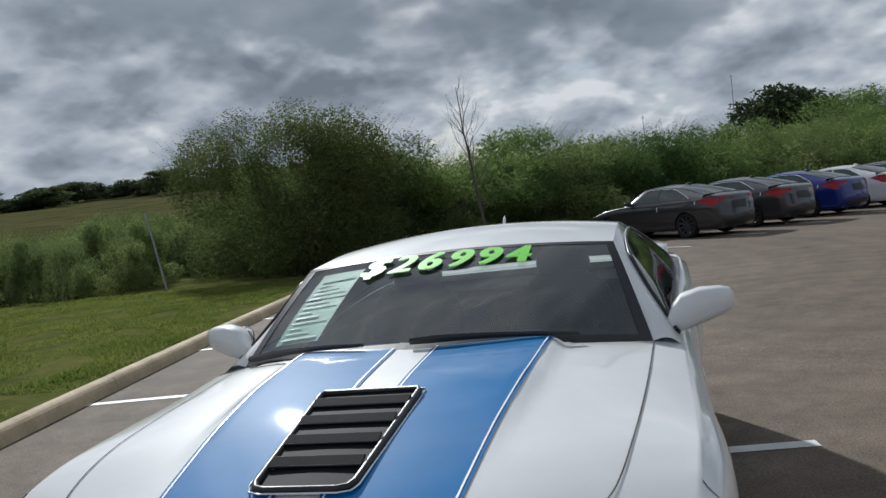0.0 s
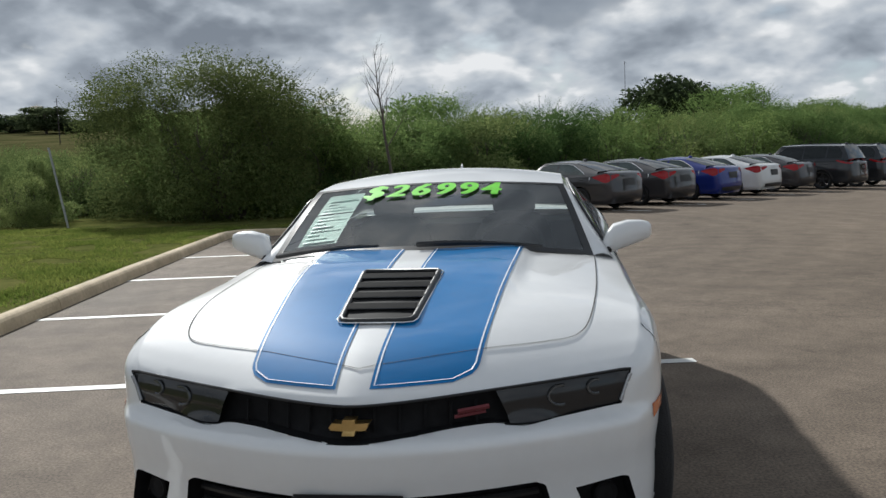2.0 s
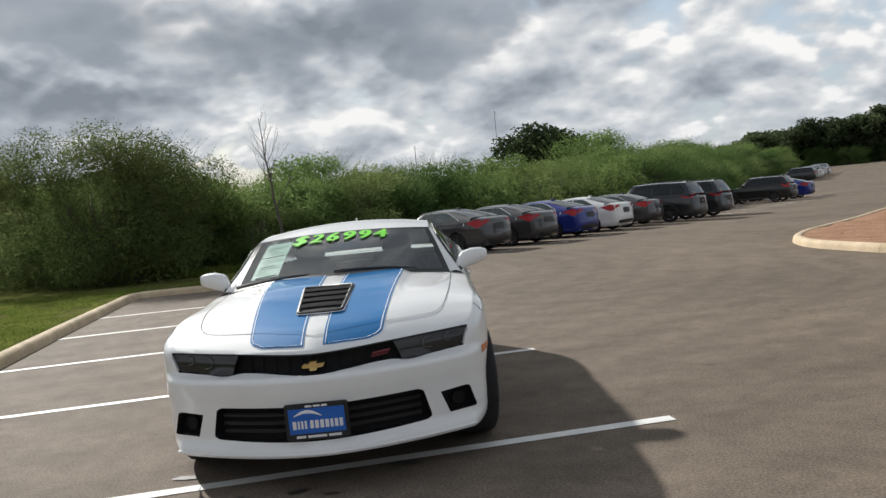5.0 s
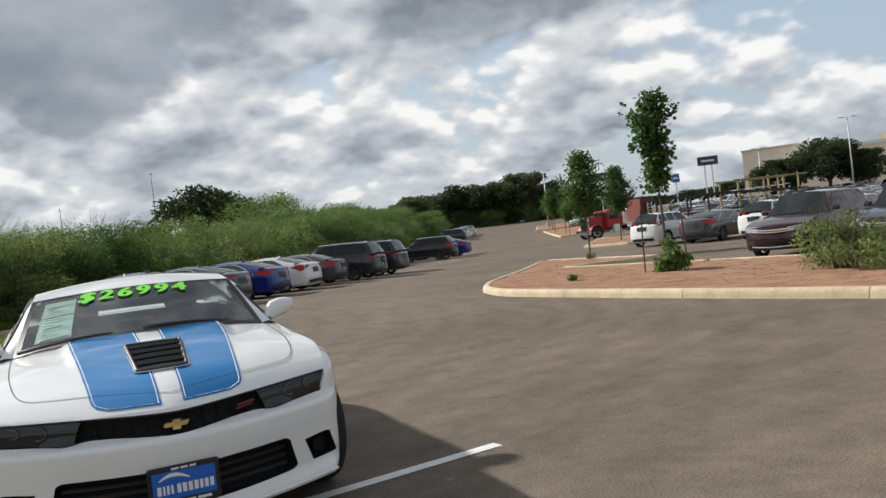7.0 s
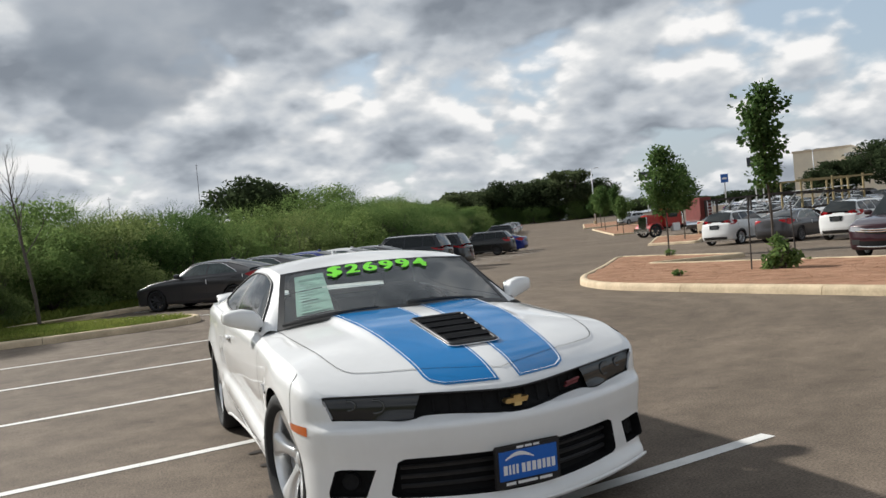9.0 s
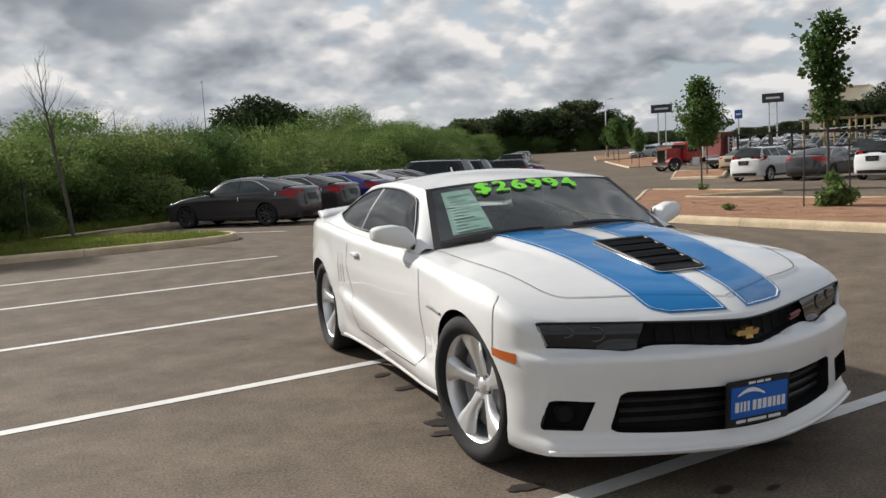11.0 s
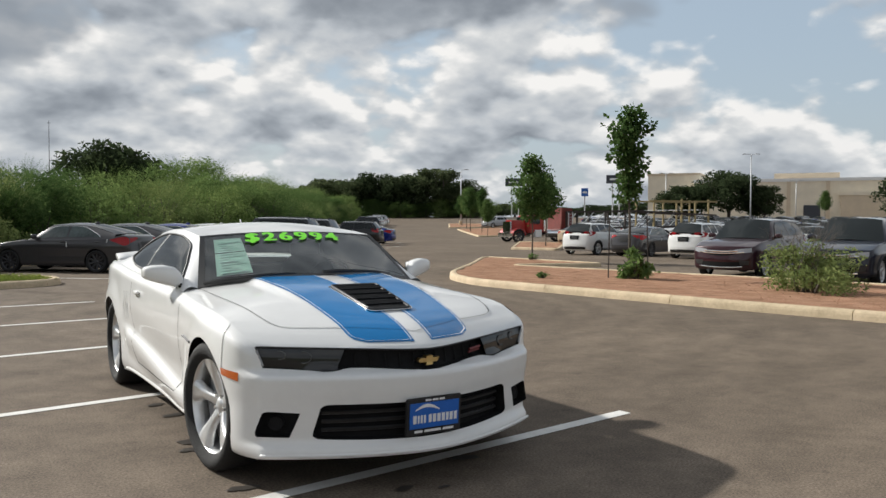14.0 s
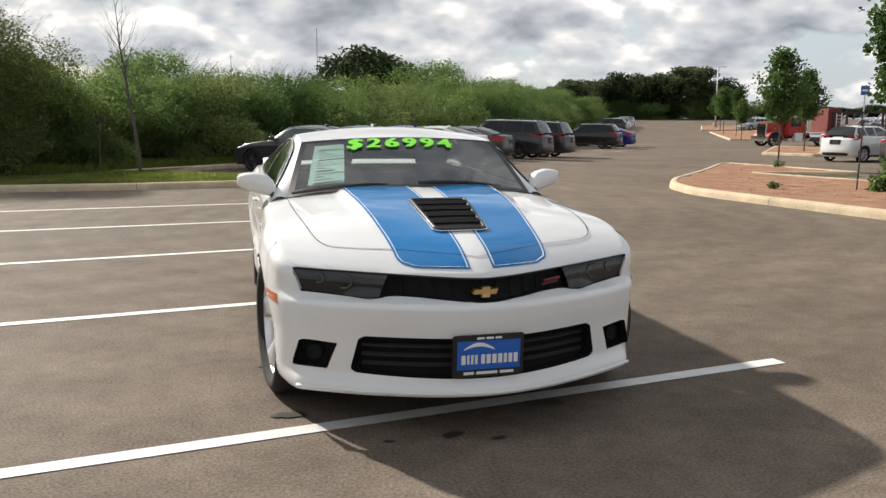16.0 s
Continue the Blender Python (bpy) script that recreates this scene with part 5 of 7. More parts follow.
    for _ in range(4):
        long_edges = [q for q in bm.edges if q.calc_length() > 0.022]
        if not long_edges:
            break
        bmesh.ops.subdivide_edges(bm, edges=long_edges, cuts=1)
        bmesh.ops.triangulate(bm, faces=bm.faces)
    x0, x1 = min(q.co.x for q in bm.verts), max(q.co.x for q in bm.verts)
    y0, y1 = min(q.co.y for q in bm.verts), max(q.co.y for q in bm.verts)
    flat = [((q.co.x - x0) / (x1 - x0), (q.co.y - y0) / (y1 - y0)) for q in bm.verts]
    bm.verts.index_update()
    tris = sorted(set(tuple(sorted(q.index for q in f.verts)) for f in bm.faces))
    bm.free()
    # heavy strokes: the thin glyphs laid over themselves with small shifts
    bm = bmesh.new()
    for j, (du, dw) in enumerate(((0, 0), (.010, .03), (-.010, .03), (.010, -.03), (-.010, -.03), (.013, 0), (-.013, 0))):
        vs = [bm.verts.new(on_screen(-0.375 + 0.72 * (u + du), 0.705 + 0.24 * (w + dw), 0.010 + .0004 * j)) for u, w in flat]
        for t in tris:
            bm.faces.new([vs[k] for k in t])
    part("price_sticker", bm, M_GREEN, car, "bright green vinyl price reading $26994")
    # sheet behind the glass
    sh = new("window_sheet")
    sh.parent = car
    for s0, s1, h0, h1 in ((-.60, -.40, .59, .90), (-.60, -.40, .16, .575)):
        bm = bmesh.new()
        g = [[bm.verts.new(on_screen(s0 + (s1 - s0) * i / 6, h0 + (h1 - h0) * k / 6, -0.006)) for k in range(7)] for i in range(7)]
        for a, b in zip(g, g[1:]):
            for k in range(6):
                bm.faces.new((a[k], b[k], b[k + 1], a[k + 1]))
        part("paper", bm, M_PAPER, sh, "pale green printed sheet")
    for k in range(13):
        h = .20 + k * .05
        bm = bmesh.new()
        s1 = -.42 - .05 * ((k * 7) % 3)
        strip(bm, [on_screen(s, h, -0.003) for s in np.linspace(-.58, s1, 6)], 0.008 if k % 4 else 0.016, up_n)
        part("print_bar", bm, M_INK, sh)
    # wheels
    for x, y, w in ((.838, P["yf"], .245), (-.838, P["yf"], .245), (.842, P["yr"], .275), (-.842, P["yr"], .275)):
        wheel(car, x, y, .362, .362, w, M_ALLOY, 5, True, True, .12 if y < 2 else 0.0)
    return car


# opaque pane; its paler mottled colour stands in for daylight through the cabin
M_PANE = mat("pane_painted_daylight", (0.060, 0.078, 0.076), 0.05, 0, 0.5, 1.6, spec=0.7)
M_SIDEGLASS = mat("side_glass_dark", (0.012, 0.015, 0.015), 0.04, 0, 0.1, 3, spec=0.5)
sports_coupe()


# ---- parked cars ----
def maker(L, W, H, wb, fo, lip, hood, belt, yw0, yw1, yr0, yr1, deck, rw, tail=None, bow=0.22, roof_w=0.60, ground=0.2):
    """Shape numbers of a saloon or an off-roader from its main sizes."""
    hw = W / 2 - 0.05
    tail = tail if tail is not None else deck
    return dict(
        v0=0.02, v1=L, bow=bow, bowr=0.16, crown=3.0, zbot=ground, zbotf=ground - 0.01, yf=fo, yr=fo + wb, rw=rw, arch=rw + 0.035,
        xs=[(.02, hw - .10), (.06, hw - .055), (.15, hw - .03), (.5, hw - .012), (1.2, hw), (L * .6, hw), (L - .8, hw - .01), (L - .2, hw - .05), (L - .05, hw - .09), (L, hw - .14)],
        zs=[(.02, lip), (.25, lip + .05), (yw0 * .6, (lip + hood) / 2 + .03), (yw0 + .2, belt - .02), (L * .55, belt), (L - .6, belt + .03), (L - .15, tail), (L, tail - .06)],
        zc=[(.02, lip), (.2, lip + .06), (yw0 * .6, hood - .05), (yw0, hood), (yw0 + .3, belt), (yr1 - .1, deck), (L - .15, tail + .01), (L, tail - .05)],
        front=[(ground, -.02), (.3, .03), (.5, .05), (.65, .03), (lip, 0), (lip + .2, 0)],
        side=[(ground, -.03), (.3, .02), (.45, .02), (.6, .035), (.75, .05), (.9, .03), (belt, .004), (belt + .1, 0)],
        rear=[(ground, -.06), (.35, .05), (.5, .07), (.65, .05), (.9, .02), (tail, 0)],
        cabin=(lambda x: yw0 + .05 + .15 * (x / .75) ** 2, yr1 - .03), cabin_x=hw - .09, L=L, W=W,
        glass=dict(wb=(hw - .08, yw0, .15, hood + .02, .05), wt=(roof_w, yw1, -.03, H - .025, .05), rt=(roof_w - .04, yr0, .02, H - .04, .05), rb=(hw - .14, yr1, -.06, deck + .01, .02)))


KINDS = dict(
    saloon=maker(4.63, 1.80, 1.416, 2.70, .90, .70, .96, .95, 1.35, 2.15, 3.25, 4.20, 1.10, .325, 1.06),
    offroader=maker(4.59, 1.855, 1.66, 2.66, .92, .86, 1.08, 1.08, 1.25, 1.95, 4.05, 4.42, 1.16, .35, 1.08, roof_w=.62, ground=.24),
    crossover=maker(4.30, 1.77, 1.58, 2.61, .88, .80, 1.02, 1.06, 1.20, 1.90, 3.70, 4.15, 1.14, .335, 1.04, roof_w=.58, ground=.22),
    wagon=maker(4.94, 1.99, 1.77, 2.82, .98, .92, 1.13, 1.12, 1.35, 2.05, 4.45, 4.80, 1.18, .37, 1.10, roof_w=.66, ground=.25),
)


def surf_tail(P, S, x, z, out=0.0):
    a = min(0.999, abs(x) / float(S["xs"](P["v1"])))
    for _ in range(6):
        px, py = S["plan"](a, P["v1"])
        qx, qy = S["plan"](a + .004, P["v1"])
        t = Vector((float(qx - px), float(qy - py))).normalized()
        nx, ny = -t.y, t.x
        o = S["offset"](z, nx, ny) + out
        a = min(1.0, max(0.0, a + (abs(x) - (px + nx * o)) / float(S["xs"](P["v1"]))))
    return Vector((x, float(py) + ny * o, z)), Vector((math.copysign(nx, x), ny, 0))


def patch_on(f, tops, bots, n=10, m=4):
    T, B = spline(tops, n), spline(bots, n)
    bm = bmesh.new()
    g = []
    for i in range(n):
        g.append([bm.verts.new(f(*(T[i] + (B[i] - T[i]) * k / (m - 1)))) for k in range(m)])
    for a, b in zip(g, g[1:]):
        for k in range(m - 1):
            bm.faces.new((a[k], b[k], b[k + 1], a[k + 1]))
    return bm


def parked(kind, colour, label, category="car", group="", detail=2, dark_wheels=False):
    """A parked car > body, roof, panes, lamps, plates, mirrors, wheels."""
    P = KINDS[kind]
    S = car_shape(P)
    car = thing("parked_" + kind, label, category, group)
    L, hw, col = P["L"], P["W"] / 2 - .05, paint(*colour)
    na, nv, nz = ((25, 56, 18), (17, 34, 11))[detail < 2]
    v, f = car_body(P, S, na, nv, nz)
    raw("body", v, f, col, car, smooth=True)
    skin = BVHTree.FromPolygons(v, f)
    bm = bmesh.new()
    box(bm, -hw + .22, .3, P["zbot"], hw - .22, L - .35, .55)
    box(bm, -hw + .10, P["yf"] + .5, P["zbot"] + .1, hw - .10, P["yr"] - .5, .8)
    part("underbody", bm, M_BLACK, car)
    C = P["glass"]
    edge, patch = cabin_surfaces(P)
    raw("windscreen", patch(C["wb"], C["wt"], 7, 13, .012), grid_faces(7, 13), M_SIDEGLASS, car, smooth=True)
    raw("roof", patch(C["wt"], C["rt"], 9, 13, .035), grid_faces(9, 13), col, car, smooth=True)
    raw("rear_window", patch(C["rt"], C["rb"], 7, 13, .02), grid_faces(7, 13), M_SIDEGLASS, car, smooth=True)
    U = [edge(C["wb"], 1) * (1 - t) + edge(C["wt"], 1) * t for t in np.linspace(0, 1, 7)]
    U += [edge(C["wt"], 1) * (1 - t) + edge(C["rt"], 1) * t + np.array([0, 0, .023 * math.sin(math.pi * t)]) for t in np.linspace(0, 1, 10)][1:]
    U += [edge(C["rt"], 1) * (1 - t) + edge(C["rb"], 1) * t for t in np.linspace(0, 1, 8)][1:]
    fx, fz = cur([(p[1], p[0]) for p in U]), cur([(p[1], p[2]) for p in U])

    def flank(y, h, sg, out=0.0):
        lo = Vector((float(S["xs"](y)) - .012, y, float(S["zs"](y)) + .002))
        hi = Vector((float(fx(y)), y, float(fz(y))))
        p, n = lo.lerp(hi, h), hi - lo
        n = Vector((n.z, 0, -n.x)).normalized()
        p += n * (.015 * math.sin(math.pi * min(1, max(0, h))) + out)
        return Vector((sg * p.x, p.y, p.z))

    ya, yb = float(U[0][1]), float(U[-1][1])
    if detail == 0:
        V, F = [], []
        for sg in (1, -1):
            o = len(V)
            V += [flank(y, h, sg, .006) for y in np.linspace(ya + .28, yb - .35, 8) for h in (.12, .86)]
            F += [tuple(o + q for q in f) for f in grid_faces(8, 2, sg > 0)]
        raw("side_window", V, F, M_SIDEGLASS, car, smooth=True)
        V, F = [], []
        for sg in (1, -1):
            o = len(V)
            V += [flank(y, h, sg) for y in np.linspace(ya, yb, 12) for h in (0, .5, 1)]
            F += [tuple(o + q for q in f) for f in grid_faces(12, 3, sg > 0)]
        raw("cabin_side", V, F, col, car, smooth=True)
        for sg in (1, -1):
            zt = C["rb"][3] - .08
            part("tail_light", patch_on(lambda x, z: surf_tail(P, S, x, z, .008)[0], [(sg * .50, zt), (sg * (hw - .06), zt)], [(sg * .52, zt - .10), (sg * (hw - .06), zt - .18)], 4, 3), M_REDLENS, car)
            for wy in (P["yf"], P["yr"]):
                bm = bmesh.new()
                lathe(bm, [(-.1, .05), (-.11, P["rw"] * .9), (-.08, P["rw"]), (.08, P["rw"]), (.11, P["rw"] * .9), (.1, .05)], 16)
                bmesh.ops.transform(bm, matrix=Matrix.Translation((sg * (P["W"] / 2 - .125), wy, P["rw"])), verts=bm.verts)
                part("wheel", bm, M_RUBBER, car)
        return car
    suv = kind != "saloon"
    for sg in (1, -1):
        v = [flank(y, h, sg) for y in np.linspace(ya, yb, 26) for h in np.linspace(0, 1, 6)]
        raw("cabin_side", v, grid_faces(26, 6, sg > 0), col, car, smooth=True)
        y1, y2 = ya + .28, (yb - .42 if not suv else yb - .25)
        mid = (ya + yb) / 2 - .12
        cuts = [(y1, mid - .03), (mid + .03, y2 - (.55 if suv else .3))] + ([(y2 - .5, y2)] if suv else [])
        if not suv:
            cuts[1] = (mid + .03, y2)
        taper = .62 if not suv else .20

        def crown_of(y):
            """How far up the cabin's flank the glass reaches: raked in front, pointed or upright behind."""
            f = max(0.0, min(1.0, (y - y1) / .50)) ** .7
            r = max(0.0, min(1.0, (y2 - y) / taper)) ** .6
            return .13 + .75 * min(f, r if not suv else .55 + .45 * r)

        if suv:
            cuts = [(y1, mid - .03), (mid + .03, y2 - .62), (y2 - .56, y2)]
        for c0, c1 in cuts:
            bm = bmesh.new()
            g = [[bm.verts.new(flank(y, .12 + (crown_of(y) - .12) * k / 3, sg, .005)) for k in range(4)] for y in np.linspace(c0, c1, 12)]
            for a, b in zip(g, g[1:]):
                for k in range(3):
                    bm.faces.new((a[k], a[k + 1], b[k + 1], b[k]))
            part("side_window", bm, M_PANE if kind == "saloon" else M_SIDEGLASS, car, smooth=True)
        if detail > 1:
            bm = bmesh.new()
            tube(bm, [flank(y, crown_of(y) + .02, sg, .006) for y in np.linspace(y1, y2, 22)], .012, 5)
            part("window_trim", bm, M_CHROME if kind == "saloon" else M_ALLOYD, car)
            for yh in (mid - .12, mid + .95):
                bm = bmesh.new()
                blob(bm, surf_side(P, S, yh, .88 if not suv else 1.0, sg, .012), (.015, .09, .016), 3, 10, 6)
                part("door_handle", bm, col, car)
            if kind == "saloon":
                for yg, z0, z1 in ((mid + .02, .74, .86), (y2 + .22, .86, .95)):
                    bm = bmesh.new()
                    strip(bm, [surf_side(P, S, yg, z, sg, .008) for z in (z0, (z0 + z1) / 2, z1)], .028, Vector((sg, 0, 0)))
                    part("door_guard", bm, M_WHITE, car, "white transit film strip")
            for yd in (ya + .35, mid, y2 + .1 if not suv else mid + 1.05):
                bm = bmesh.new()
                strip(bm, [surf_side(P, S, yd + .04 * (z - .6), z, sg, .002) for z in np.linspace(.34, float(S["zs"](yd)) - .02, 6)], .008, Vector((sg, 0, 0)))
                part("door_seam", bm, M_GAP, car)
        mr = new("door_mirror")
        mr.parent = car
        bm = bmesh.new()
        blob(bm, (sg * (hw + .09), ya + .25, float(S["zs"](ya + .3)) + .09), (.11, .06, .07), 3, 12, 8)
        blob(bm, (sg * (hw - .0), ya + .27, float(S["zs"](ya + .3)) + .04), (.05, .04, .03), 3, 8, 6)
        part("mirror_shell", bm, col, mr, smooth=True)
        # lamps
        zt, xo = P["glass"]["rb"][3] - (.06 if not suv else -.04), hw - .12
        if kind == "saloon":
            hi_z, lo_z = cur([(0, -.105), (.35, -.05), (.6, -.025), (1, -.055)]), cur([(0, -.125), (.30, -.20), (.52, -.275), (.72, -.19), (1, -.095)])
        else:
            lowz = .30 if kind == "offroader" else .22
            hi_z, lo_z = cur([(0, -.09), (.3, -.04), (.6, -.02), (1, -.06)]), cur([(0, -.12), (.35, -lowz), (.62, -lowz - .02), (.8, -.16), (1, -.12)])
        bm = bmesh.new()
        g = []
        for t in np.linspace(0, 1, 15):
            d = Vector((sg * math.cos(t * math.pi / 2), math.sin(t * math.pi / 2), 0))
            row = []
            for k in range(5):
                z = zt + float(hi_z(t)) + (float(lo_z(t)) - float(hi_z(t))) * k / 4
                o = Vector((sg * .42, L - .62, z))
                q = skin.ray_cast(o + d * 2, -d)[0]
                row.append(bm.verts.new((q if q is not None else o + d * .45) + d * .006))
            g.append(row)
        for p0, p1 in zip(g, g[1:]):
            for k in range(4):
                bm.faces.new((p0[k], p1[k], p1[k + 1], p0[k + 1]))
        part("tail_light", bm, M_REDLENS, car)
        zl = float(S["zs"](.1)) - .06
        f = lambda x, z: surf_front(P, S, x, z, .006)[0]
        bm = patch_on(f, [(sg * .40, zl - .03), (sg * .58, zl), (sg * (xo + .04), zl + .02)], [(sg * .40, zl - .09), (sg * .58, zl - .12), (sg * (xo + .04), zl - .09)])
        part("headlight", bm, M_WHITELENS, car)
        bm = patch_on(f, [(sg * .50, .50), (sg * (xo + .0), .50)], [(sg * .54, .36), (sg * (xo - .02), .38)], 6)
        part("fog_recess", bm, M_BLACK, car)
    # tail: bumper insert, boot shut line, plate
    f = lambda x, z: surf_tail(P, S, x, z, .006)[0]
    part("bumper_insert", patch_on(f, [(-.62, .40), (0, .42), (.62, .40)], [(-.58, .28), (0, .28), (.58, .28)], 12), M_BLACK, car)
    zp = .78 if not suv else .86
    g = lambda x, z: surf_tail(P, S, x, z, .010)[0]
    part("plate_recess", patch_on(g, [(-.27, zp + .10), (.27, zp + .10)], [(-.24, zp - .10), (.24, zp - .10)], 8), M_SIDEGLASS if suv else M_BLACK, car)
    part("plate", patch_on(lambda x, z: surf_tail(P, S, x, z, .016)[0], [(-.155, zp + .06), (.155, zp + .06)], [(-.155, zp - .07), (.155, zp - .07)], 5), M_BLACK, car)
    # nose: grille, bright bar, lower mouth
    h = lambda x, z: surf_front(P, S, x, z, .005)[0]
    zg = float(S["zs"](.1)) - .10
    part("grille", patch_on(h, [(-.40, zg), (0, zg - .01), (.40, zg)], [(-.36, zg - .13), (0, zg - .16), (.36, zg - .13)], 12), M_GRILLE, car)
    bm = bmesh.new()
    nose_bar(P, S, bm, [(x, zg - .02 - .025 * math.cos(x * 3)) for x in np.linspace(-.46, .46, 11)], .022, .010)
    part("grille_bar", bm, M_CHROME, car)
    part("mouth", patch_on(h, [(-.55, .46), (0, .45), (.55, .46)], [(-.50, .30), (0, .29), (.50, .30)], 12), M_GRILLE, car)
    if suv:
        bm = bmesh.new()
        nose_bar(P, S, bm, [(x, zg - .055 - .04 * (1 - (x / .62) ** 2)) for x in np.linspace(-.62, .62, 15)], .016, .014)
        part("grille_wing", bm, M_CHROME, car)
        bm = bmesh.new()
        nose_bar(P, S, bm, [(x, .30 + .03 * (x / .6) ** 2) for x in np.linspace(-.58, .58, 13)], .018, .016)
        part("chin_trim", bm, M_CHROME, car)
    if suv:
        for sg in (1, -1):
            bm = bmesh.new()
            for wy in (P["yf"], P["yr"]):
                tube(bm, [surf_side(P, S, wy + P["arch"] * 1.03 * math.cos(a), P["rw"] + P["arch"] * 1.03 * math.sin(a), sg, .002) for a in np.linspace(.12, math.pi - .12, 14)], .035, 5)
            tube(bm, [surf_side(P, S, y, P["zbot"] + .06, sg, .005) for y in np.linspace(P["yf"] + P["arch"], P["yr"] - P["arch"], 6)], .05, 6)
            part("arch_cladding", bm, M_BLACK, car)
            bm = bmesh.new()
            tube(bm, [Vector((sg * (C["wt"][0] - .05), y, float(fz(y)) + .06)) for y in np.linspace(C["wt"][1] + .3, C["rt"][1] - .1, 6)], .016, 6)
            part("roof_rail", bm, M_BLACK, car)
    bm = bmesh.new()
    blob(bm, (0, C["rt"][1] - .12, C["rt"][3] + .03), (.03, .08, .035), 2.2, 10, 6)
    part("aerial", bm, col, car, smooth=True)
    for sx in (1, -1):
        for wy in (P["yf"], P["yr"]):
            wheel(car, sx * (P["W"] / 2 - .125), wy, P["rw"], P["rw"], .22, M_ALLOYD if dark_wheels else M_ALLOY, 10 if kind == "saloon" else 5, False)
            bm = bmesh.new()
            lathe(bm, [(P["W"] / 2 - .32, .02), (P["W"] / 2 - .32, P["arch"] - .002), (P["W"] / 2 - .05, P["arch"] - .001)], 14, Matrix.Translation((0, wy, P["rw"])) @ Matrix.Diagonal((sx, 1, 1, 1)), -.3, math.pi + .3)
            part("wheel_housing", bm, M_BLACK, car)
    return car


def spot(kind, x, y, hx, hy):
    """The pose of a car whose middle stands at (x, y), facing (hx, hy)."""
    f = Vector((hx, hy, 0)).normalized()
    R = Matrix(((-f.y, -f.x, 0, 0), (f.x, -f.y, 0, 0), (0, 0, 1, 0), (0, 0, 0, 1)))
    P = KINDS[kind]
    mid = (P["yf"] + P["yr"]) / 2
    a, b = Vector((x, y, 0)) + f * 1.3, Vector((x, y, 0)) - f * 1.3
    pitch = math.atan2(gz(a.x, a.y) - gz(b.x, b.y), 2.6)
    return Matrix.Translation((x, y, gz(x, y))) @ R @ Matrix.Rotation(-pitch, 4, "X") @ Matrix.Translation((0, -mid, 0))


STORE = {}


def put_car(kind, colour, label, x, y, hx, hy, group="", detail=2, dark_wheels=False):
    key = (kind, colour[0], detail)
    m = spot(kind, x, y, hx, hy)
    if key in STORE:
        ob = copy_thing(STORE[key], m)
        tagged(ob, label, "car", group)
        return ob
    ob = parked(kind, colour, label, "car", group, detail, dark_wheels)
    ob.matrix_basis = m
    STORE[key] = ob
    return ob


GREY = ("steel_grey", (0.046, 0.044, 0.048), 0.5)
BLUE = ("deep_blue", (0.010, 0.025, 0.20), 0.5)
WHITE = ("pearl_white", (0.72, 0.72, 0.71), 0.0)
DARK = ("dark_slate", (0.022, 0.024, 0.028), 0.4)
BLACK = ("black", (0.008, 0.008, 0.010), 0.2)
WINE = ("dark_wine", (0.028, 0.005, 0.010), 0.4)
NAVY = ("night_blue", (0.008, 0.010, 0.022), 0.4)
CHAMP = ("champagne", (0.42, 0.34, 0.24), 0.5)
SILVER = ("silver", (0.45, 0.46, 0.47), 0.7)
RED = ("bright_red", (0.35, 0.02, 0.02), 0.2)

C0 = Vector((0.85, 22.6, 0))
row_cars = [("saloon", GREY, "dark grey saloon parked nose-in at the verge kerb", 0), ("saloon", GREY, "dark grey saloon parked nose-in at the verge kerb", 1),
            ("saloon", BLUE, "deep blue saloon parked nose-in at the verge kerb", 2), ("saloon", WHITE, "white saloon parked nose-in at the verge kerb", 3),
            ("saloon", GREY, "dark grey saloon parked nose-in at the verge kerb", 4), ("wagon", DARK, "large dark slate off-roader parked nose-in at the verge kerb", 5.05),
            ("wagon", DARK, "large dark slate off-roader parked nose-in at the verge kerb", 6.2), ("offroader", BLACK, "black off-roader parked nose-in at the verge kerb", 11.8),
            ("saloon", BLUE, "deep blue saloon parked nose-in at the verge kerb", 13.1)]
for kind, colour, label, k in row_cars:
    p = C0 + ROW * 2.84 * k + NOSE * (-.55 if 5 < k < 7 else .85 if k > 11 else 0)
    put_car(kind, colour, label, p.x, p.y, NOSE.x, NOSE.y, "cars parked along the bushes", 2, True)
# the far end of that row
far = [("wagon", DARK), ("offroader", GREY), ("offroader", SILVER), ("saloon", SILVER), ("saloon", WHITE), ("offroader", SILVER), ("saloon", SILVER), ("saloon", GREY), ("saloon", WHITE), ("offroader", SILVER)]
for i, (kind, colour) in enumerate(far):
    p = Vector((45.6, 97.0, 0)) + Vector((0.50, 0.866, 0)) * 3.0 * i
    put_car(kind, colour, "%s parked at the far end of the row" % {"wagon": "large dark off-roader", "saloon": "%s saloon" % colour[0].replace("_", " "), "offroader": "%s off-roader" % colour[0].replace("_", " ")}[kind],
            p.x, p.y, -0.84, 0.54, "cars parked along the bushes", 0)

# the lot behind the planted island
LOT, LOTROW = Vector((0.956, 0.29, 0)), Vector((-0.29, 0.956, 0))
put_car("offroader", WINE, "dark wine-red off-roader facing the planted island", 18.0, 12.3, -LOT.x, -LOT.y, "cars behind the island")
put_car("offroader", NAVY, "midnight blue off-roader facing the planted island", 17.8, 8.9, -LOT.x, -LOT.y, "cars behind the island")
put_car("offroader", NAVY, "midnight blue off-roader facing the planted island", 18.6, 5.6, -LOT.x, -LOT.y, "cars behind the island")
put_car("crossover", WHITE, "white crossover with its tail to the lane", 26.0, 28.0, LOT.x, LOT.y, "cars across the lane")
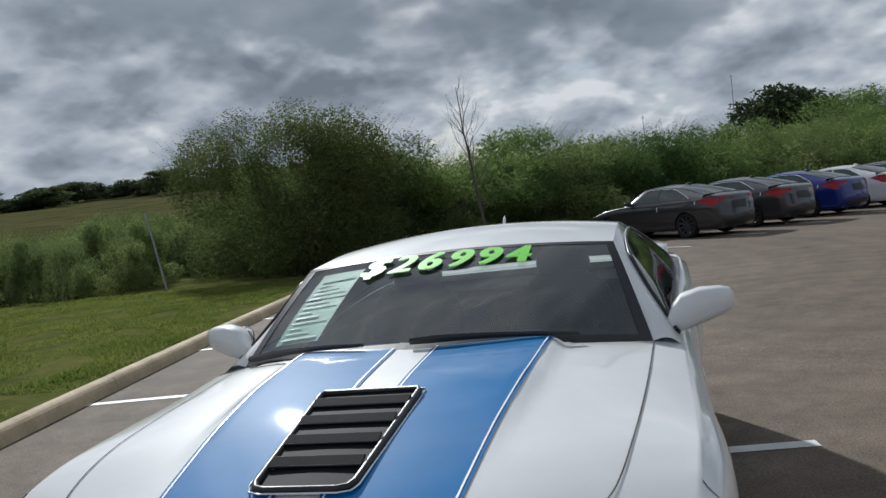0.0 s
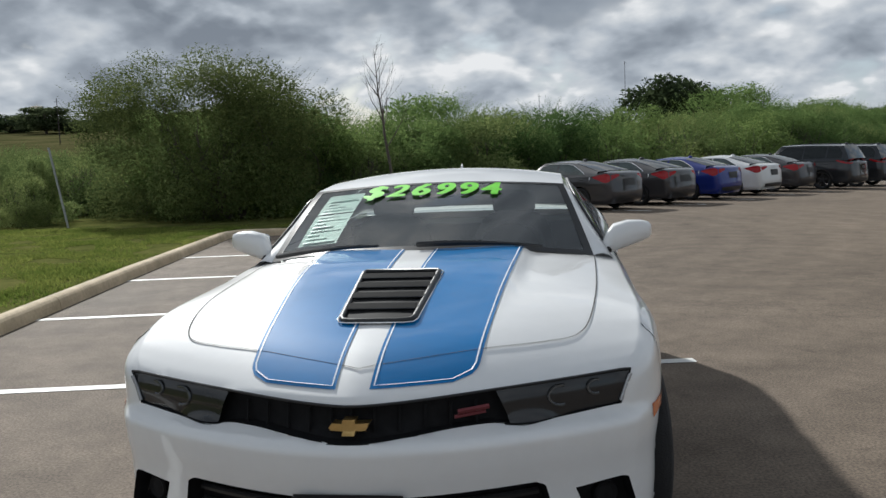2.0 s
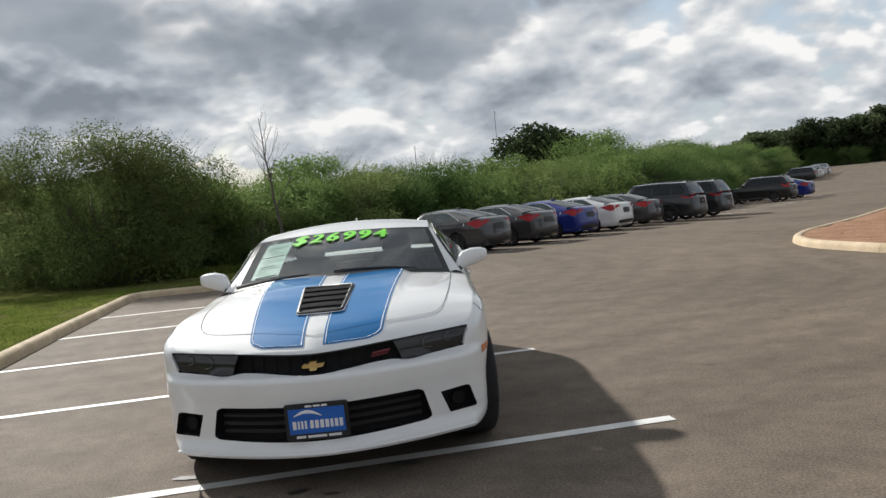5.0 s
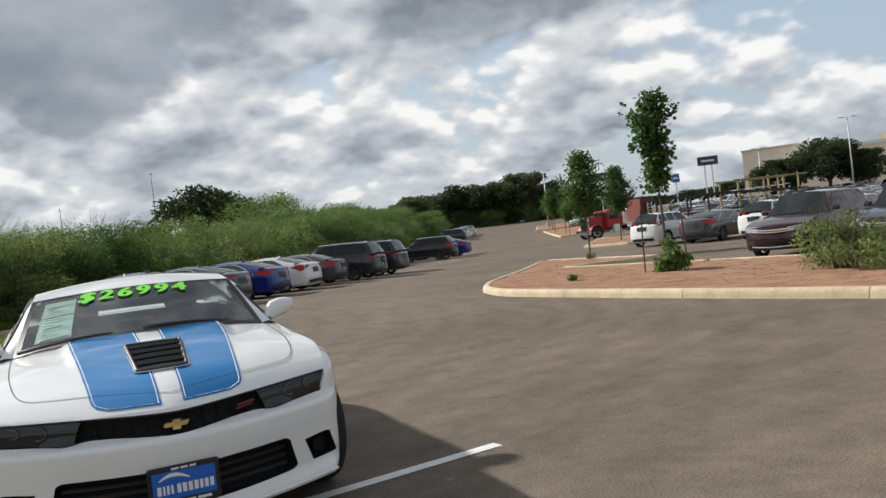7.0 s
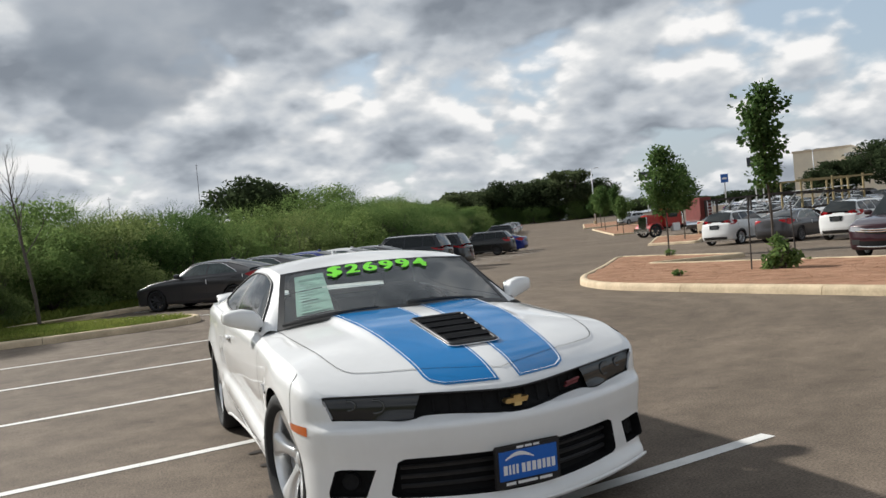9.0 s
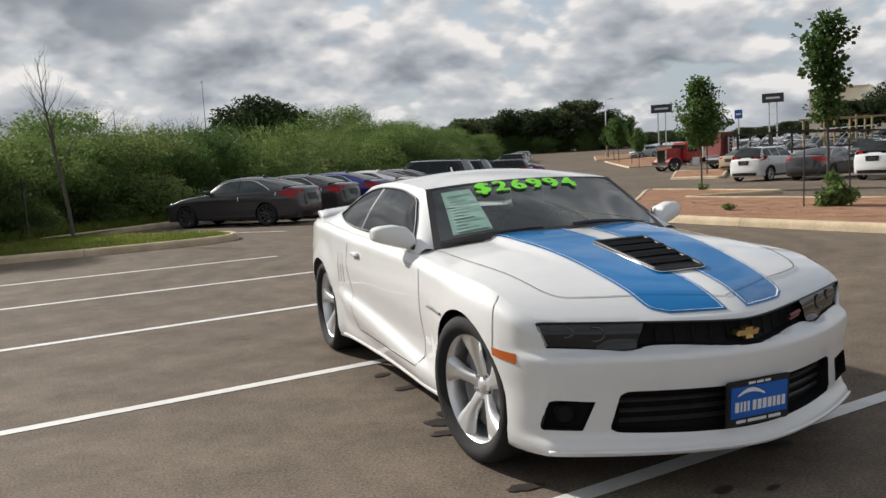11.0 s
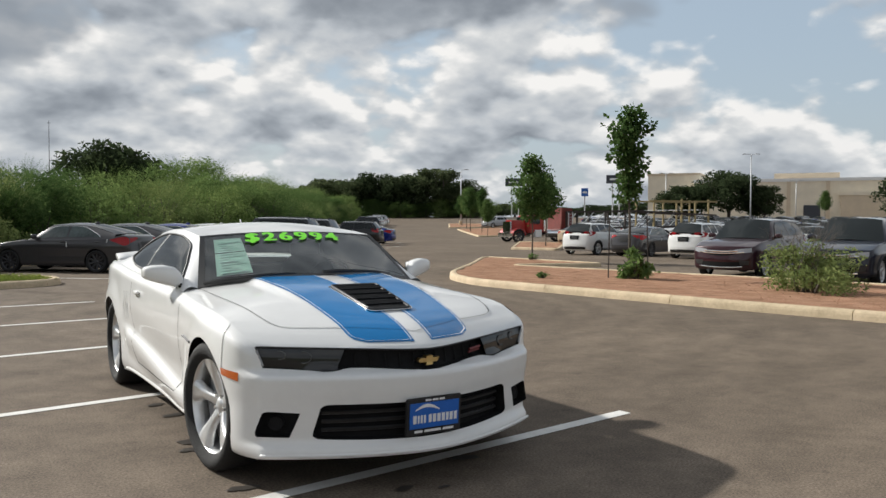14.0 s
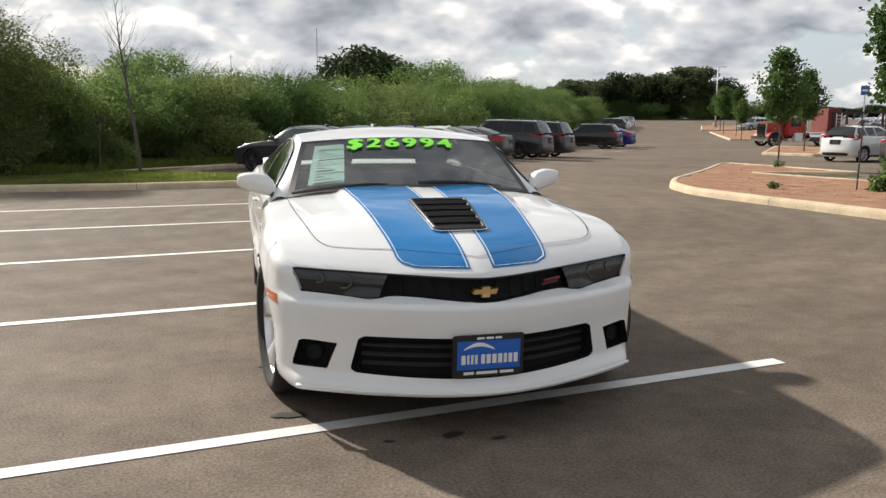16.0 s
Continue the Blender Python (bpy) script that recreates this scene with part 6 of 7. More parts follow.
put_car("saloon", GREY, "dark grey saloon with its tail to the lane", 26.8, 25.2, LOT.x, LOT.y, "cars across the lane")
put_car("crossover", WHITE, "white crossover with its tail to the lane", 26.8, 21.8, LOT.x, LOT.y, "cars across the lane")
put_car("saloon", WHITE, "white saloon with its tail to the lane", 28.2, 19.0, LOT.x, LOT.y, "cars across the lane")
put_car("saloon", GREY, "dark grey saloon with its tail to the lane", 29.0, 16.2, LOT.x, LOT.y, "cars across the lane")
put_car("saloon", CHAMP, "champagne saloon with its tail to the lane", 36.4, 41.0, LOT.x, LOT.y, "cars across the lane")
put_car("offroader", SILVER, "silver off-roader beside the young trees", 68.0, 98.0, -0.9, -0.2, "cars across the lane", 1)
# rows further off
rng = random.Random(4)
pick = [GREY, WHITE, SILVER, DARK, BLACK, SILVER, GREY, WHITE, BLUE, WINE]
for r in range(13):
    base = Vector((40.0 + 9.5 * r, 12.0 - 3.0 * r, 0))
    for i in range(44 if r else 8):
        p = base + LOTROW * 2.9 * i + Vector((rng.uniform(-.3, .3), 0, 0))
        if rng.random() < 0.12 or (r == 0 and i > 6) or (r == 1 and i > 9) or (r == 2 and i > 17):
            continue
        # the lot ends at the lane, at the store and round the truck
        if p.x + 2.4 < 0.88 * (p.y + 3) or p.x + 2.4 > 2.1 * (p.y + 3) + 22 or 33 < p.x < 59 and 43.5 < p.y < 51.5 or p.x * 0.818 + p.y * 0.575 > 186:
            continue
        kind = rng.choice(["saloon", "offroader", "crossover", "saloon", "offroader"])
        colour = rng.choice(pick)
        sgn = 1 if r % 2 else -1
        put_car(kind, colour, "%s %s in the packed lot" % (colour[0].replace("_", " "), kind), p.x, p.y, LOT.x * sgn, LOT.y * sgn, "cars in the packed lot", 0)


# ---- plants ----
def leaves(bm, centres, n, size, spread, rng, droop=0.3, shell=0.55):
    """Small folded leaf sprays scattered through clumps: (centre, radii)."""
    tot = sum(r[0] * r[1] * r[2] for _, r in centres)
    for c, r in centres:
        k = max(4, int(n * r[0] * r[1] * r[2] / tot))
        for _ in range(k):
            d = Vector((rng.gauss(0, 1), rng.gauss(0, 1), rng.gauss(0, 1))).normalized()
            t = shell + (1 - shell) * rng.random() ** 0.6 if rng.random() < 0.8 else rng.random()
            p = Vector(c) + Vector((d.x * r[0], d.y * r[1], d.z * r[2])) * t * (1 + spread * rng.uniform(-.4, .8))
            s = size * rng.uniform(.6, 1.5)
            a = Vector((rng.gauss(0, 1), rng.gauss(0, 1), rng.gauss(0, .6) - droop + d.z * .4)).normalized()
            b = a.orthogonal().normalized()
            b = (b * math.cos(1.3 * rng.random()) + a.cross(b) * math.sin(6.28 * rng.random())).normalized() * s * 0.42
            q = [p - a * s * .6, p + b * .62 - a * s * .1, p + a * s * .8, p - b * .62 - a * s * .05]
            bm.faces.new([bm.verts.new(x) for x in q])
    return bm


def branch(bm, p, d, length, r, depth, rng, tips, spread=0.55, up=0.15, n=5, split=(2, 3)):
    """A crooked limb that forks until depth runs out."""
    pts, rad = [p.copy()], [r]
    cur_d = d.normalized()
    k = 4
    for i in range(k):
        cur_d = (cur_d + Vector((rng.gauss(0, .12), rng.gauss(0, .12), rng.gauss(0, .08) + up * .25))).normalized()
        p = p + cur_d * length / k
        pts.append(p.copy())
        rad.append(r * (1 - .45 * (i + 1) / k))
    tube(bm, pts, rad, n if r > .012 else 4, False)
    if depth <= 0:
        tips.append((pts[-1], cur_d))
        return
    for _ in range(rng.randint(*split)):
        side = Vector((rng.gauss(0, 1), rng.gauss(0, 1), rng.gauss(0, .5)))
        nd = (cur_d + side.normalized() * spread + Vector((0, 0, up))).normalized()
        at = pts[-1] if rng.random() < .6 else pts[-2]
        branch(bm, at, nd, length * rng.uniform(.62, .85), rad[-1] * rng.uniform(.6, .8), depth - 1, rng, tips, spread, up, n, split)


def shrub(seed, w, h, n, size, material, name, label, category, group, feathery=False, low=0.1):
    """A wild shrub > stems, crown. Crown: many leaf sprays in uneven clumps."""
    rng = random.Random(seed)
    e = thing(name, label, category, group)
    bm = bmesh.new()
    tips = []
    for k in range(7):
        a = rng.uniform(0, 6.28)
        branch(bm, Vector((rng.uniform(-.3, .3) * w * .4, rng.uniform(-.3, .3) * w * .4, -.05)), Vector((math.cos(a) * .6, math.sin(a) * .6, 1)), h * .38, .03 + .012 * h, 2, rng, tips, .6, .25)
    part("stem", bm, M_BARK, e)
    bm = bmesh.new()
    cl = []
    for k in range(26):
        a, q = rng.uniform(0, 6.28), rng.random() ** .5
        z = rng.uniform(low, .92) * h
        lim = math.sqrt(max(.05, 1 - (max(0, z / h - .35) / .68) ** 2))
        r = w / 2 * q * lim
        s = rng.uniform(.13, .24) * w * (.75 if z > h * .7 else 1)
        cl.append(((r * math.cos(a), r * math.sin(a), z), (s, s, s * rng.uniform(.55, .9))))
    leaves(bm, cl, n, size, .22, rng)
    if feathery:
        # sprays that stand out of the outline
        for k in range(220):
            a = rng.uniform(0, 6.28)
            q = rng.random() ** .5 * w / 2
            z0 = h * (.62 + .33 * math.sqrt(max(0, 1 - (2 * q / w) ** 2)))
            p = Vector((q * math.cos(a), q * math.sin(a), z0 - .25))
            d = Vector((math.cos(a) * .7 * rng.random(), math.sin(a) * .7 * rng.random(), 1)).normalized()
            ln = rng.uniform(.3, .85)
            for t in np.linspace(0, 1, 14):
                c = p + d * ln * t + Vector((math.cos(a), math.sin(a), 0)) * .25 * t * t
                for s in (1, -1):
                    aa = Vector((rng.gauss(0, 1), rng.gauss(0, 1), rng.gauss(0, .4))).normalized()
                    b = aa.orthogonal().normalized() * .012
                    l = .085 * (1.1 - .6 * t)
                    bm.faces.new([bm.verts.new(x) for x in (c - b, c + aa * l * .6 + b, c + aa * l, c + b)])
    ob = part("crown", bm, material, e)
    return e


def stand(ob, x, y, s, rz, sz=None, label=""):
    m = Matrix.Translation((x, y, gz(x, y) + hill(x, y) + .05)) @ Matrix.Rotation(rz, 4, "Z")
    o = copy_thing(ob, m)
    o.scale = (s, s, sz or s)
    if label:
        o["label"] = label
    return o


rng = random.Random(11)
GROUP = "bushes behind the parked row"
protos = [shrub(1, 4.2, 3.6, 15000, .09, M_LEAF, "bush", "dense wild green bush behind the kerb", "bush", GROUP, True, .04),
          shrub(2, 4.6, 3.9, 15000, .095, M_LEAF, "bush", "dense wild green bush behind the kerb", "bush", GROUP, True, .04),
          shrub(3, 3.8, 3.3, 14000, .085, M_LEAF2, "bush", "feathery yellow-green bush behind the kerb", "bush", GROUP, True, .04),
          shrub(4, 4.4, 3.4, 14000, .085, M_LEAF2, "bush", "feathery yellow-green bush behind the kerb", "bush", GROUP, True, .04)]
# a belt of bushes along the back kerb, tall first row and a second behind it
for r, off, hs in ((0, 3.2, .92), (1, 6.2, 1.08), (2, 10.0, 1.2)):
    s = -3.0 + r
    while s < 150:
        p = back_kerb(s) + kerb_nose(s) * (off + rng.uniform(-.6, .6))
        k = hs * rng.uniform(.85, 1.15) * (1 + .002 * s)
        if r and s < 34:
            k *= .78 if r == 2 else .88
        if s > 40 and r == 2:
            k *= 1.12
        o = protos[rng.randrange(4)]
        stand(o, p.x, p.y, k, rng.uniform(0, 6.28), k * rng.uniform(.88, 1.05))
        s += rng.uniform(2.3, 3.1) * (1 + s / 160)
# the big mesquite by the lawn and its neighbours
mesq = shrub(21, 7.2, 4.55, 110000, .055, M_LEAFMESQ, "mesquite", "broad feathery mesquite tree at the lawn's edge", "tree", "", True, .02)
mesq.matrix_basis = Matrix.Translation((-9.2, 20.6, .05))
for x, y, k, kz in ((-5.4, 23.4, .62, .62), (-3.6, 25.8, .7, .62), (-6.8, 26.2, .8, .66), (-1.6, 28.0, .9, .95), (-9.5, 26.5, .9, .8), (-13.2, 24.0, .55, .5), (-14.6, 20.6, .42, .42), (-16.6, 21.6, .5, .45),
                    (-18.5, 22.5, .5, .42), (-21, 24, .55, .42), (-15.8, 24.5, .6, .45), (-24, 23, .5, .45), (-19.0, 19.8, .5, .45), (-22.5, 19.5, .45, .45), (-5.0, 22.2, .35, .34), (-7.0, 23.0, .5, .5),
                    (-17.0, 18.6, .34, .38), (-14.0, 18.9, .28, .30), (-15.4, 17.9, .3, .36), (-20.0, 17.0, .4, .42), (-24.0, 16.0, .5, .5), (-18, 27, .8, .7), (-23, 30, .9, .75), (-28, 28, .9, .7), (-20, 34, .9, .85), (-27, 36, .9, .9), (-33, 32, .9, .8), (-16, 31, .9, .8), (-30, 22, .8, .6), (-36, 26, .8, .7), (-24, 42, 1.0, 1.0), (-32, 44, 1.0, 1.0), (-40, 38, 1.0, .95), (-18, 42, 1.0, 1.0)):
    if x < -13 and y < 26:
        k, kz = k * 1.15, kz * 1.5
    stand(protos[rng.randrange(2, 4)], x, y, k, rng.uniform(0, 6.28), kz)
for x, y, k in ((-30, 44, .6), (-36, 52, .55), (-42, 48, .6), (-28, 56, .6), (-50, 62, .7), (-34, 64, .6)):
    stand(protos[rng.randrange(4)], x, y, k, rng.uniform(0, 6.28), k * .5)
for o in protos:
    p = back_kerb(rng.uniform(8, 40)) + NOSE * rng.uniform(13, 16)
    o.matrix_basis = Matrix.Translation((p.x, p.y, gz(p.x, p.y)))


def oak(seed, w, h, n, label, name="oak_tree", group=""):
    """A broad live oak > trunk, crown."""
    rg = random.Random(seed)
    e = thing(name, label, "tree", group)
    bm = bmesh.new()
    tips = []
    tube(bm, [(0, 0, -.3), (.1, 0, h * .15), (.05, .1, h * .3)], [.45, .36, .32], 8)
    for k in range(6):
        a = k * 1.05 + rg.random()
        branch(bm, Vector((0, 0, h * .27)), Vector((math.cos(a), math.sin(a), .7)), h * .3, .2, 2, rg, tips, .5, .2)
    part("trunk", bm, M_BARK, e)
    bm = bmesh.new()
    cl = []
    for k in range(64):
        a, q = rg.uniform(0, 6.28), rg.random() ** .5
        z = rg.uniform(.30, .90) * h
        lim = math.sqrt(max(.08, 1 - (abs(z / h - .52) / .46) ** 2))
        s = rg.uniform(.10, .17) * w
        cl.append(((w * .46 * q * lim * math.cos(a), w * .46 * q * lim * math.sin(a), z), (s, s, s * .6)))
    leaves(bm, cl, n, .52, .22, rg, .1, .45)
    part("crown", bm, M_LEAFOAK, e)
    return e


ok = oak(31, 15, 11.5, 9000, "dark broad-crowned oak far behind the bushes", group="far oaks")
ok2 = oak(32, 13, 12.5, 9000, "dark tall oak far behind the bushes", group="far oaks")


def far_oak(o, x, y, s, sz, z=None):
    c = copy_thing(o, Matrix.Translation((x, y, gz(x, y) if z is None else z)) @ Matrix.Rotation(x * 1.7, 4, "Z"))
    c.scale = (s, s, sz)


ok.matrix_basis = Matrix.Translation((20.4, 135, 0.8))
ok.scale = (1.15, 1.15, 1.12)
ok2.matrix_basis = Matrix.Translation((99, 168, gz(99, 168)))
for x, y, s, sz in ((31, 138, .5, .62), (11, 134, .5, .62), (-6, 150, .7, .55), (-25, 170, .7, .55), (75, 182, .8, .72), (82, 178, .9, .85), (88, 175, 1.0, .95), (94, 172, 1.05, .95), (104, 166, .9, .80), (79, 190, 1.1, .8),
                    (70, 185, .7, .62), (62, 190, .7, .5), (55, 195, .7, .5), (45, 200, .8, .5)):
    far_oak((ok, ok2)[int(x) % 2], x, y, s, sz)
# oaks in front of the long building
far_oak(ok, 105.5, 86.0, .82, .80)
far_oak(ok2, 108.5, 81.5, .45, .55)
far_oak(ok2, 100.5, 91.5, .6, .55)
far_oak(ok, 118, 62, .8, .75)
# undergrowth below the far woods
for i in range(30):
    t = i / 29
    p = Vector((50, 186, 0)).lerp(Vector((110, 160, 0)), t) + Vector((rng.uniform(-3, 3), rng.uniform(-4, 4), 0))
    stand(protos[rng.randrange(2)], p.x, p.y, 1.15, rng.uniform(0, 6.28), rng.uniform(.9, 1.25))
for i in range(34):
    p = Vector((58, 196, 0)).lerp(Vector((112, 172, 0)), i / 33) + Vector((rng.uniform(-2, 2), rng.uniform(-3, 3), 0))
    stand(protos[rng.randrange(2)], p.x, p.y, 1.5, rng.uniform(0, 6.28), rng.uniform(1.1, 1.5))
# low trees beyond the packed lot
for i in range(16):
    a = radians(34 + i * 2.1)
    d = 285 + 18 * math.sin(i * 2.3)
    x, y = d * math.sin(a), d * math.cos(a)
    far_oak((ok, ok2)[i % 2], x, y, 1.3, .42 + .08 * math.sin(i * 1.7), gz(x, y) - .5)
# a dark line of woods on the left skyline
for i in range(44):
    a = radians(-58 + i * 1.9)
    d = 330 + 30 * math.sin(i * 1.3)
    x, y = d * math.sin(a), d * math.cos(a)
    far_oak((ok, ok2)[i % 2], x, y, 1.5, .75 + .2 * math.sin(i * 2.1), gz(x, y) + hill(x, y) - 2.2)


def dead_tree():
    rg = random.Random(7)
    e = thing("dead_tree", "thin leafless tree at the end of the grass strip", "tree")
    bm = bmesh.new()
    tips = []
    lead = [Vector(p) for p in ((.02, 0, -.05), (-.02, .01, .7), (-.10, .02, 1.4), (-.20, .0, 2.1), (-.24, .02, 2.7), (-.33, .0, 3.3), (-.36, .02, 3.9), (-.40, .0, 4.45))]
    tube(bm, lead, [.052, .045, .040, .034, .028, .020, .012, .004], 8)
    for k in range(17):
        t = .36 + .60 * (k + rg.random()) / 17
        u = t * 7
        i = min(6, int(u))
        at = lead[i].lerp(lead[i + 1], u - i)
        a = k * 2.4 + rg.uniform(-.4, .4)
        out = .62 if t < .6 else .42
        branch(bm, at, Vector((math.cos(a) * out, math.sin(a) * out, 1)), (1.25 - t) * rg.uniform(.75, 1.1), .019 * (1.35 - t), 2, rg, tips, .42, .22, 5, (2, 3))
    part("trunk", bm, M_DEAD, e)
    # a second thin stem, dead and half as tall
    bm = bmesh.new()
    tube(bm, [(-1.0, .3, -.05), (-1.02, .3, .6), (-.98, .3, 1.25)], [.022, .02, .012], 6)
    part("stem", bm, M_DEAD, e)
    return e


dt = dead_tree()
dt.matrix_basis = Matrix.Translation((-3.7, 19.9, gz(-3.7, 19.9) + .12))


def leaf(bm, p, d, s, rg):
    """One broad leaf, folded a little along its midrib, hanging from p."""
    d = d.normalized()
    side = d.orthogonal().normalized()
    side = (Matrix.Rotation(rg.uniform(0, 6.28), 3, d) @ side) * s * .42
    up = d.cross(side).normalized() * s * rg.uniform(-.1, .16)
    q = [p, p + d * s * .45 + side + up, p + d * s, p + d * s * .45 - side + up]
    bm.faces.new([bm.verts.new(x) for x in q])


def sapling(seed, h, low, shape, boughs, per, size, label, group, gap=.12):
    """A young tree > trunk, crown. shape gives the crown's reach from its foot to its tip; leaves hang along the twigs."""
    rg = random.Random(seed)
    e = thing("young_tree", label, "tree", group)
    bm = bmesh.new()
    lb = bmesh.new()
    tube(bm, [(0, 0, -.05), (.03, .01, h * .3), (-.02, .03, h * .6), (.02, 0, h * .8), (0, 0, h * .97)], [.036, .030, .022, .014, .005], 7)
    for k in range(boughs):
        t = (k + rg.random() * .8) / boughs
        z = h * (low + (.97 - low) * t)
        reach = float(np.interp(t, np.linspace(0, 1, len(shape)), shape)) * rg.uniform(.55, 1.12)
        if rg.random() < gap:
            reach *= .35
        a = k * 2.4 + rg.uniform(-.5, .5)
        d = Vector((math.cos(a), math.sin(a), rg.uniform(.35, .95)))
        d.normalize()
        pts = [Vector((0, 0, z - reach * .35))]
        for i in range(4):
            d = (d + Vector((rg.gauss(0, .10), rg.gauss(0, .10), .04))).normalized()
            pts.append(pts[-1] + d * reach / 3.4)
        tube(bm, pts, [.010, .008, .006, .004, .003], 4, False)
        for i in range(int(per * (.35 + reach))):
            u = rg.uniform(.25, 1.05) * 3.99
            j = min(3, int(u))
            p = pts[j].lerp(pts[j + 1], u - j)
            o = Vector((rg.gauss(0, 1), rg.gauss(0, 1), rg.gauss(0, .8))) * size * .9
            leaf(lb, p + o, o + Vector((0, 0, -.35 * size)), size * rg.uniform(.65, 1.35), rg)
    part("trunk", bm, M_BARK, e)
    part("crown", lb, M_LEAFMAPLE, e)
    return e


s1 = sapling(41, 4.25, .45, (.10, .34, .20, .42, .74, .56, .36, .66, .62, .28, .34, .13), 30, 165, .10, "slender staked young tree on the mulch island", "young trees on the islands", .34)
s1.matrix_basis = Matrix.Translation((12.15, 11.3, gz(12.15, 11.3) + .12))
s2 = sapling(42, 4.1, .40, (.45, .85, 1.0, 1.02, .95, .85, .68, .50, .32, .15), 70, 85, .10, "round-crowned young tree on the mulch island", "young trees on the islands", .05)
s2.matrix_basis = Matrix.Translation((17.3, 22.0, gz(17.3, 22.0) + .12))
for o, x, y, s in ((s2, 30.7, 38.2, 1.15), (s2, 43.0, 63.0, .9), (s2, 52, 80, 1.3), (s2, 58.5, 91, 1.35), (s1, 49, 73, 1.2), (s2, 147, 97, 1.5), (s2, 155, 86, 1.7), (s2, 66, 104, 1.2)):
    c = copy_thing(o, Matrix.Translation((x, y, gz(x, y) + .1)) @ Matrix.Rotation(x, 4, "Z"))
    c.scale = (s, s, s)
w0 = shrub(61, .30, .16, 90, .05, M_LEAF, "weed_tuft", "small green weed growing out of the mulch", "weed", "weeds on the mulch", False, .02)
w0.matrix_basis = Matrix.Translation((9.9, 11.85, gz(9.9, 11.85) + .11))
for x, y, k in ((10.3, 12.5, .6), (17.1, 21.7, 1.5), (14.6, 12.7, .5)):
    c = copy_thing(w0, Matrix.Translation((x, y, gz(x, y) + .11)) @ Matrix.Rotation(x, 4, "Z"))
    c.scale = (k, k, k)
# basal shoots of the staked tree, and the ragged bush on the island
b1 = shrub(51, .66, .80, 620, .12, M_LEAF, "basal_shoots", "leafy shoots at the foot of the staked tree", "shrub", "", False, .05)
b1.matrix_basis = Matrix.Translation((12.1, 11.05, gz(12.1, 11.05) + .12))
b2 = shrub(52, 1.8, .92, 5600, .055, M_LEAF2, "island_bush", "ragged green bush with bare twigs on the mulch", "bush", "", False, .02)
b2.matrix_basis = Matrix.Translation((12.2, 6.3, gz(12.2, 6.3) + .12))
bm = bmesh.new()
tips = []
rg = random.Random(5)
for k in range(22):
    a = rg.uniform(0, 6.28)
    branch(bm, Vector((rg.uniform(-.5, .2), rg.uniform(-.2, .5), .45)), Vector((math.cos(a) * .8, math.sin(a) * .8, 1)), .45, .011, 3, rg, tips, .6, .15, 4, (2, 3))
part("bare_twig", bm, M_DEAD, b2)


def grass():
    """Blades over the lawn and the strip, as one sheet of growth."""
    rg = random.Random(9)
    V, F = [], []

    def blade(x, y, z, h):
        a = rg.uniform(0, 6.28)
        c, s = math.cos(a) * .0075, math.sin(a) * .0075
        lx, ly = rg.gauss(0, .3) * h, rg.gauss(0, .3) * h
        i = len(V)
        V.extend([(x - c, y - s, z), (x + c, y + s, z), (x + lx + c * .5, y + ly + s * .5, z + h * .7), (x + lx * 1.8, y + ly * 1.8, z + h)])
        F.extend([(i, i + 1, i + 2), (i, i + 2, i + 3)])

    for _ in range(150000):
        y = rg.uniform(.5, 16.5)
        c = rg.random() ** 1.3 * 9 + .20
        # thin and bare in patches and along the kerb
        if noise.noise((y * .9, c * 1.3, 4)) > .22 or c < .45 and rg.random() < .6:
            continue
        x = edge_x(min(y, 14.2)) - c
        h = rg.uniform(.02, .055) * (1.3 if noise.noise((x * .6, y * .6, 1)) > 0 else .8)
        blade(x, y, gz(x, y) + .13 + .015 * c ** .5, h)
    for _ in range(10000):
        y = rg.uniform(15.7, 20.0)
        lo = -6.0 + (y - 14.5) * .25
        hi = -3.2 + (y - 15.1) * 2.0 if y < 16.3 else (-.35 if y < 18 else -.4 - (y - 18) * 1.7)
        if hi < lo:
            continue
        x = rg.uniform(lo, hi)
        blade(x, y, gz(x, y) + .13, rg.uniform(.03, .10))
    for _ in range(16000):
        s = rg.uniform(-2, 22)
        p = back_kerb(s) + NOSE * rg.uniform(.25, 4)
        blade(p.x, p.y, gz(p.x, p.y) + .11, rg.uniform(.06, .30))
    ob = raw("grass", V, F, M_BLADE)
    tagged(ob, "short green and straw-coloured grass blades", "grass", kind="stuff")


grass()


